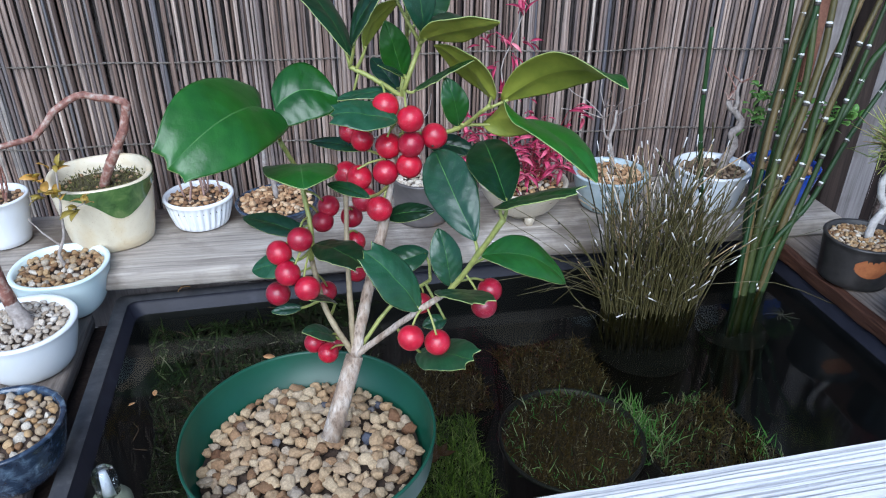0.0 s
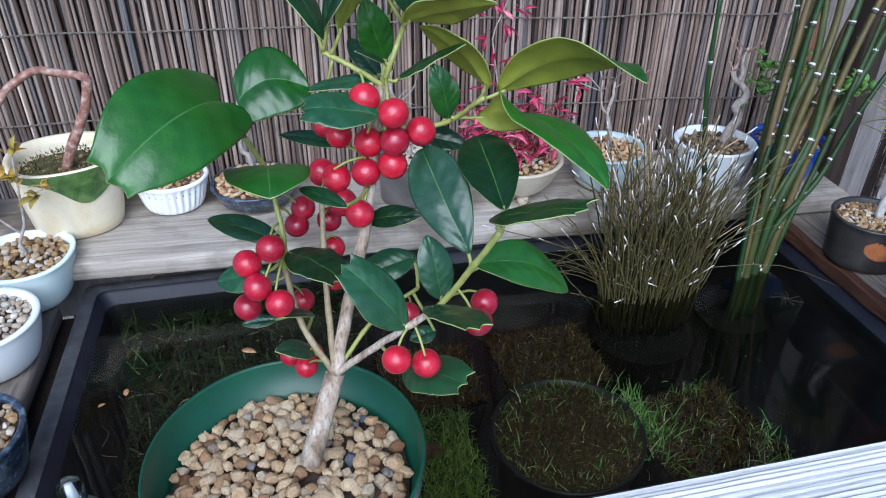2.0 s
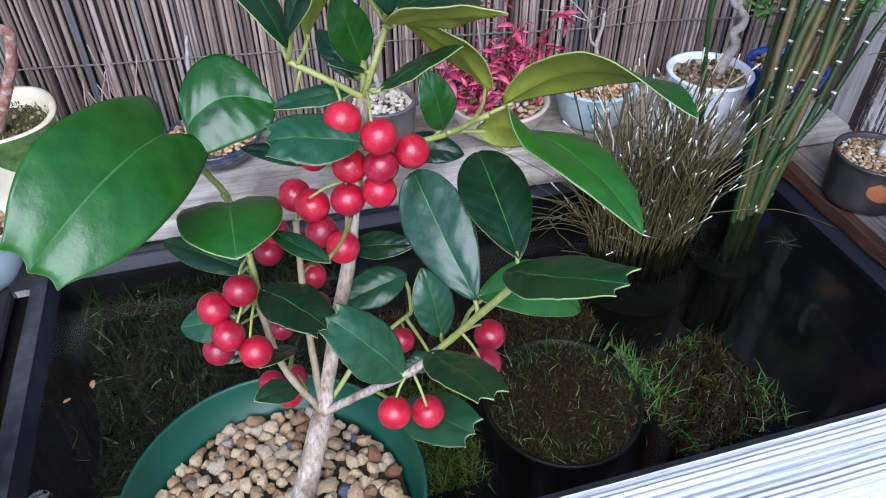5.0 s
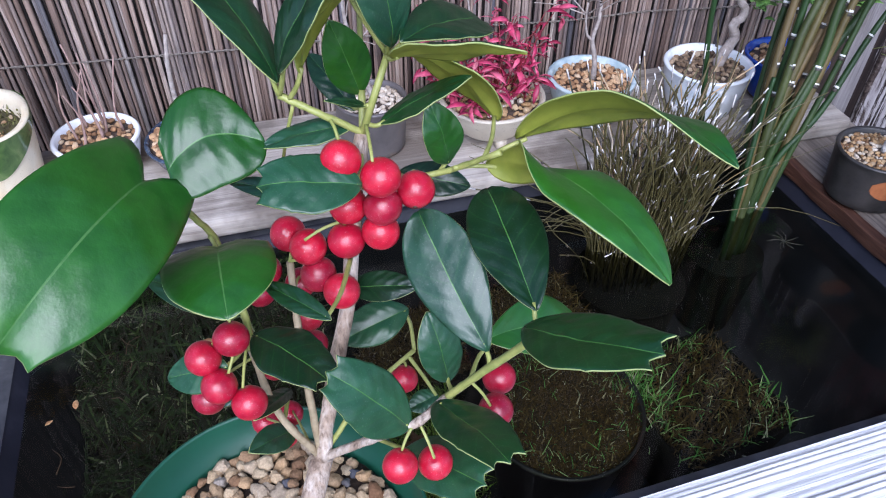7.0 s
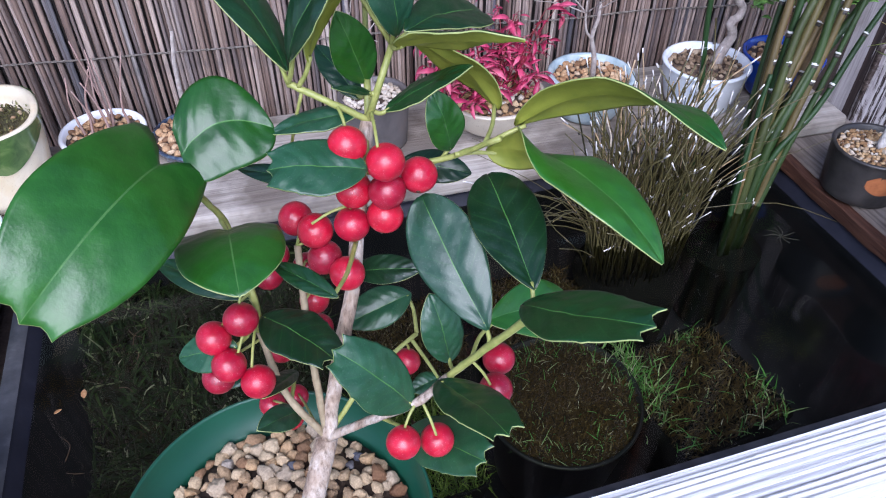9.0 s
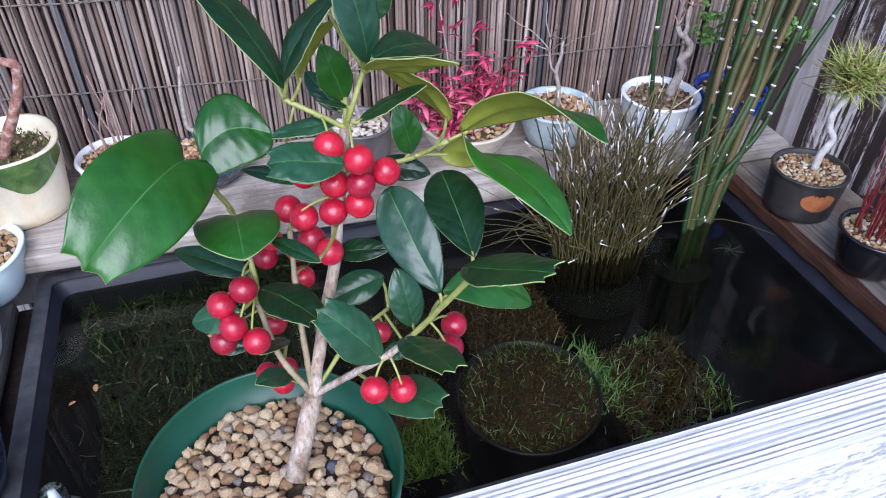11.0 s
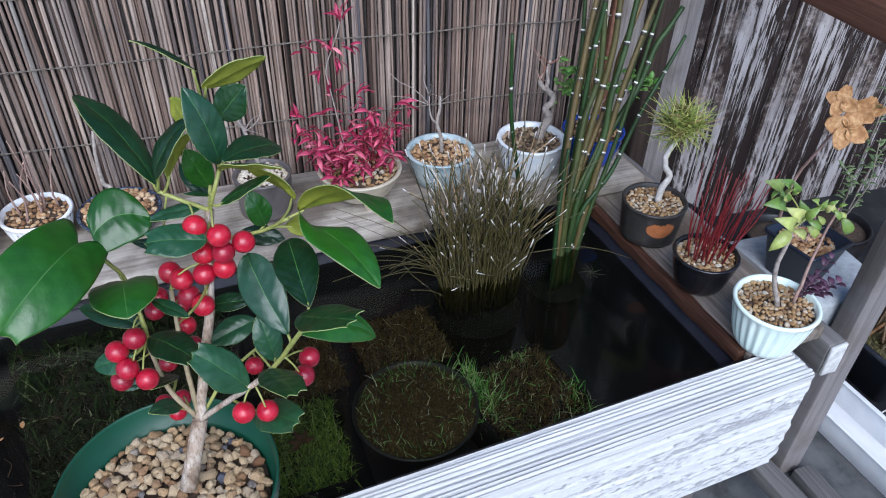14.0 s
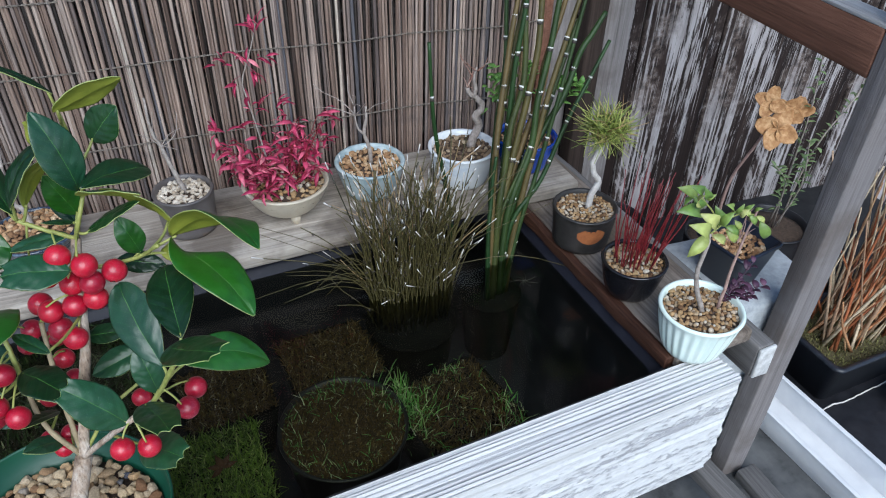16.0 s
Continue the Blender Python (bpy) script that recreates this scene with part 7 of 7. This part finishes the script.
part("box", bm, spotted("blue_black_plastic", [(0.3, (0.010, 0.012, 0.018)), (0.6, (0.018, 0.021, 0.030)), (0.8, (0.05, 0.055, 0.065))], 45, 0.4, 0.15), e)
part("soil", board(0.208, 0.125, 0.012, 0.003, 0.004, 8), M_MOSSY, e, at=pose(0, 0, 0.070))
tagged(part("moss", blades(1500, box_area(0.10, 0.058), 0.076, 0.002, 0.007, 0.001, 93, lean=1.3), M_MOSSTUFT, e, smooth=False), kind="stuff")
M_CANE = random_colour("red_brown_cane", [(0, (0.22, 0.07, 0.03)), (0.3, (0.46, 0.15, 0.06)), (0.5, (0.50, 0.28, 0.14)), (0.65, (0.62, 0.52, 0.36)), (0.85, (0.56, 0.44, 0.30)), (1, (0.34, 0.20, 0.12))], 0.5)
rnd = random.Random(91)
for i in range(95):
    p = Vector((rnd.uniform(-0.085, 0.08), rnd.uniform(-0.04, 0.05), 0.072))
    ln = rnd.uniform(0.16, 0.40)
    t_ = p + Vector((rnd.gauss(0.02, 0.08), rnd.gauss(0, 0.04), ln))
    part("cane", tube([p, p.lerp(t_, 0.5) + Vector((rnd.gauss(0, 0.006), rnd.gauss(0, 0.006), 0)), t_], rnd.uniform(0.0013, 0.0032), 0.0012, 6, swell=((0.3, 0.3, 0.02), (0.6, 0.3, 0.02))), M_CANE, e)

e = pot("hydrangea_pot", "black plastic pot with a dried tan hydrangea head", 0.905, 0.735, -0.2105, 0.045, 0.055, 0.10, M_BLACKPOT, belly=1.0)
part("soil", soil_disc(0.051, 0.088, 4), M_SOIL, e)
trunk(e, [(-0.010, 0, 0.085), (-0.016, 0, 0.16), (-0.012, 0, 0.21), (-0.006, -0.01, 0.25), (0.004, -0.015, 0.285), (0.012, -0.018, 0.305)], 0.0028, 0.0018, M_PINKTWIG)


def petal_mesh(length, cup):
    """A broad, papery, cupped petal along +x with a wavy rim and raised veins."""
    bm = bmesh.new()
    rows_ = []
    for i in range(11):
        u = i / 10
        w = length * 0.44 * max(0.03, math.sin(math.pi * min(0.97, u ** 0.72 * 0.93 + 0.02))) ** 0.62
        row = []
        for k in range(9):
            c = (k - 4) / 4
            z = cup * length * u * u + 0.10 * length * c * c + 0.05 * length * noise.noise(Vector((u * 4, c * 3, cup * 30))) + 0.012 * length * math.cos(c * 14) * u
            row.append(bm.verts.new((length * u, w * c, z)))
        rows_.append(row)
    for a, c in zip(rows_, rows_[1:]):
        for k in range(8):
            bm.faces.new((a[k], c[k], c[k + 1], a[k + 1]))
    geo = bmesh.ops.extrude_face_region(bm, geom=bm.faces[:])
    for q in geo["geom"]:
        if isinstance(q, bmesh.types.BMVert):
            q.co.z -= 0.0004
    bmesh.ops.recalc_face_normals(bm, faces=bm.faces)
    return mesh_of("petal", bm, M_DRYLEAF)


PETALS = [petal_mesh(0.026, c) for c in (-0.15, 0.05, 0.30)]
rnd = random.Random(15)
for c_, k_ in (((0.000, -0.040, 0.308), 1.15), ((-0.006, -0.020, 0.338), 0.85), ((0.026, -0.022, 0.322), 0.9), ((0.050, -0.018, 0.318), 0.8)):
    face = Vector((-0.45 + rnd.gauss(0, 0.35), -0.8, 0.35 + rnd.gauss(0, 0.3))).normalized()
    q_ = face.to_track_quat("Z", "Y").to_matrix()
    turn_ = rnd.uniform(0, 1.5)
    for k in range(4):
        a = turn_ + k * math.pi / 2 + rnd.gauss(0, 0.1)
        d_ = q_ @ Vector((math.cos(a), math.sin(a), rnd.uniform(-0.3, 0.5)))
        z_ = (face - d_ * face.dot(d_)).normalized()
        m_ = Matrix((d_, z_.cross(d_), z_)).transposed().to_4x4()
        ob = new("petal", rnd.choice(PETALS))
        ob.parent = e
        ob.matrix_basis = Matrix.Translation(Vector(c_)) @ m_ @ Matrix.Diagonal((k_, k_, k_, 1))
    part("flower_stalk", tube([(0.008, -0.017, 0.29), Vector(c_).lerp(Vector((0.008, -0.017, 0.30)), 0.4), Vector(c_) - face * 0.002], 0.0009, 0.0007, 5, smooth=2), M_PINKTWIG, e)

e = pot("sprig_pot", "black plastic pot with upright small-leaved green sprigs", 1.010, 0.735, -0.2105, 0.045, 0.055, 0.10, M_BLACKPOT, belly=1.0)
part("soil", soil_disc(0.051, 0.088, 5), M_SOIL, e)
sl = small_leaf(0.0135, 0.0055, random_colour("pale_green_leaf", [(0, (0.10, 0.16, 0.06)), (1, (0.24, 0.33, 0.14))], 0.5))
for k, pts in enumerate(([(0, 0, 0.085), (-0.03, -0.02, 0.22), (-0.045, -0.03, 0.33), (-0.065, -0.03, 0.43)], [(0.01, 0, 0.085), (0.0, -0.02, 0.24), (0.03, -0.03, 0.33), (0.05, -0.03, 0.39)], [(0, 0.01, 0.085), (-0.04, -0.03, 0.20), (-0.085, -0.04, 0.245)], [(0, 0, 0.085), (-0.02, -0.04, 0.20), (-0.05, -0.05, 0.29)])):
    trunk(e, pts, 0.0016, 0.0008, M_GREYBARK, "sprig", n=5)
    vs = [Vector(p) for p in pts]
    for i in range(34):
        u = (i + 9) / 43 * (len(vs) - 1)
        a_ = vs[int(min(u, len(vs) - 1.001))].lerp(vs[int(min(u, len(vs) - 1.001)) + 1], u - int(min(u, len(vs) - 1.001)))
        put_leaf(e, sl, a_, (rnd.gauss(0, 1), rnd.gauss(0, 1), rnd.uniform(-0.1, 0.9)), rnd.uniform(0.6, 1.2))
e = pot("black_seedling_pot", "small black plastic pot tucked beside the concrete", 0.74, 0.80, -0.2105, 0.05, 0.055, 0.12, M_BLACKPOT, belly=1.0)
part("soil", soil_disc(0.05, 0.106, 5), M_SOIL, e)
e = pot("white_far_pot", "small white glazed pot standing behind the planter", 1.262, 0.655, -0.3408, 0.030, 0.042, 0.075, M_PORCELAIN, belly=0.7)
part("soil", soil_disc(0.037, 0.062, 6), M_SOIL, e)
e = pot("grey_gravel_bowl", "pale grey bowl of gravel on the dark sheet", 1.168, 0.487, -0.3408, 0.030, 0.040, 0.034, M_OFFWHITE, belly=0.6)
fill(e, 0.040, 0.034, 0.004, 60, 0.0075, M_STONE_PALE, 206)
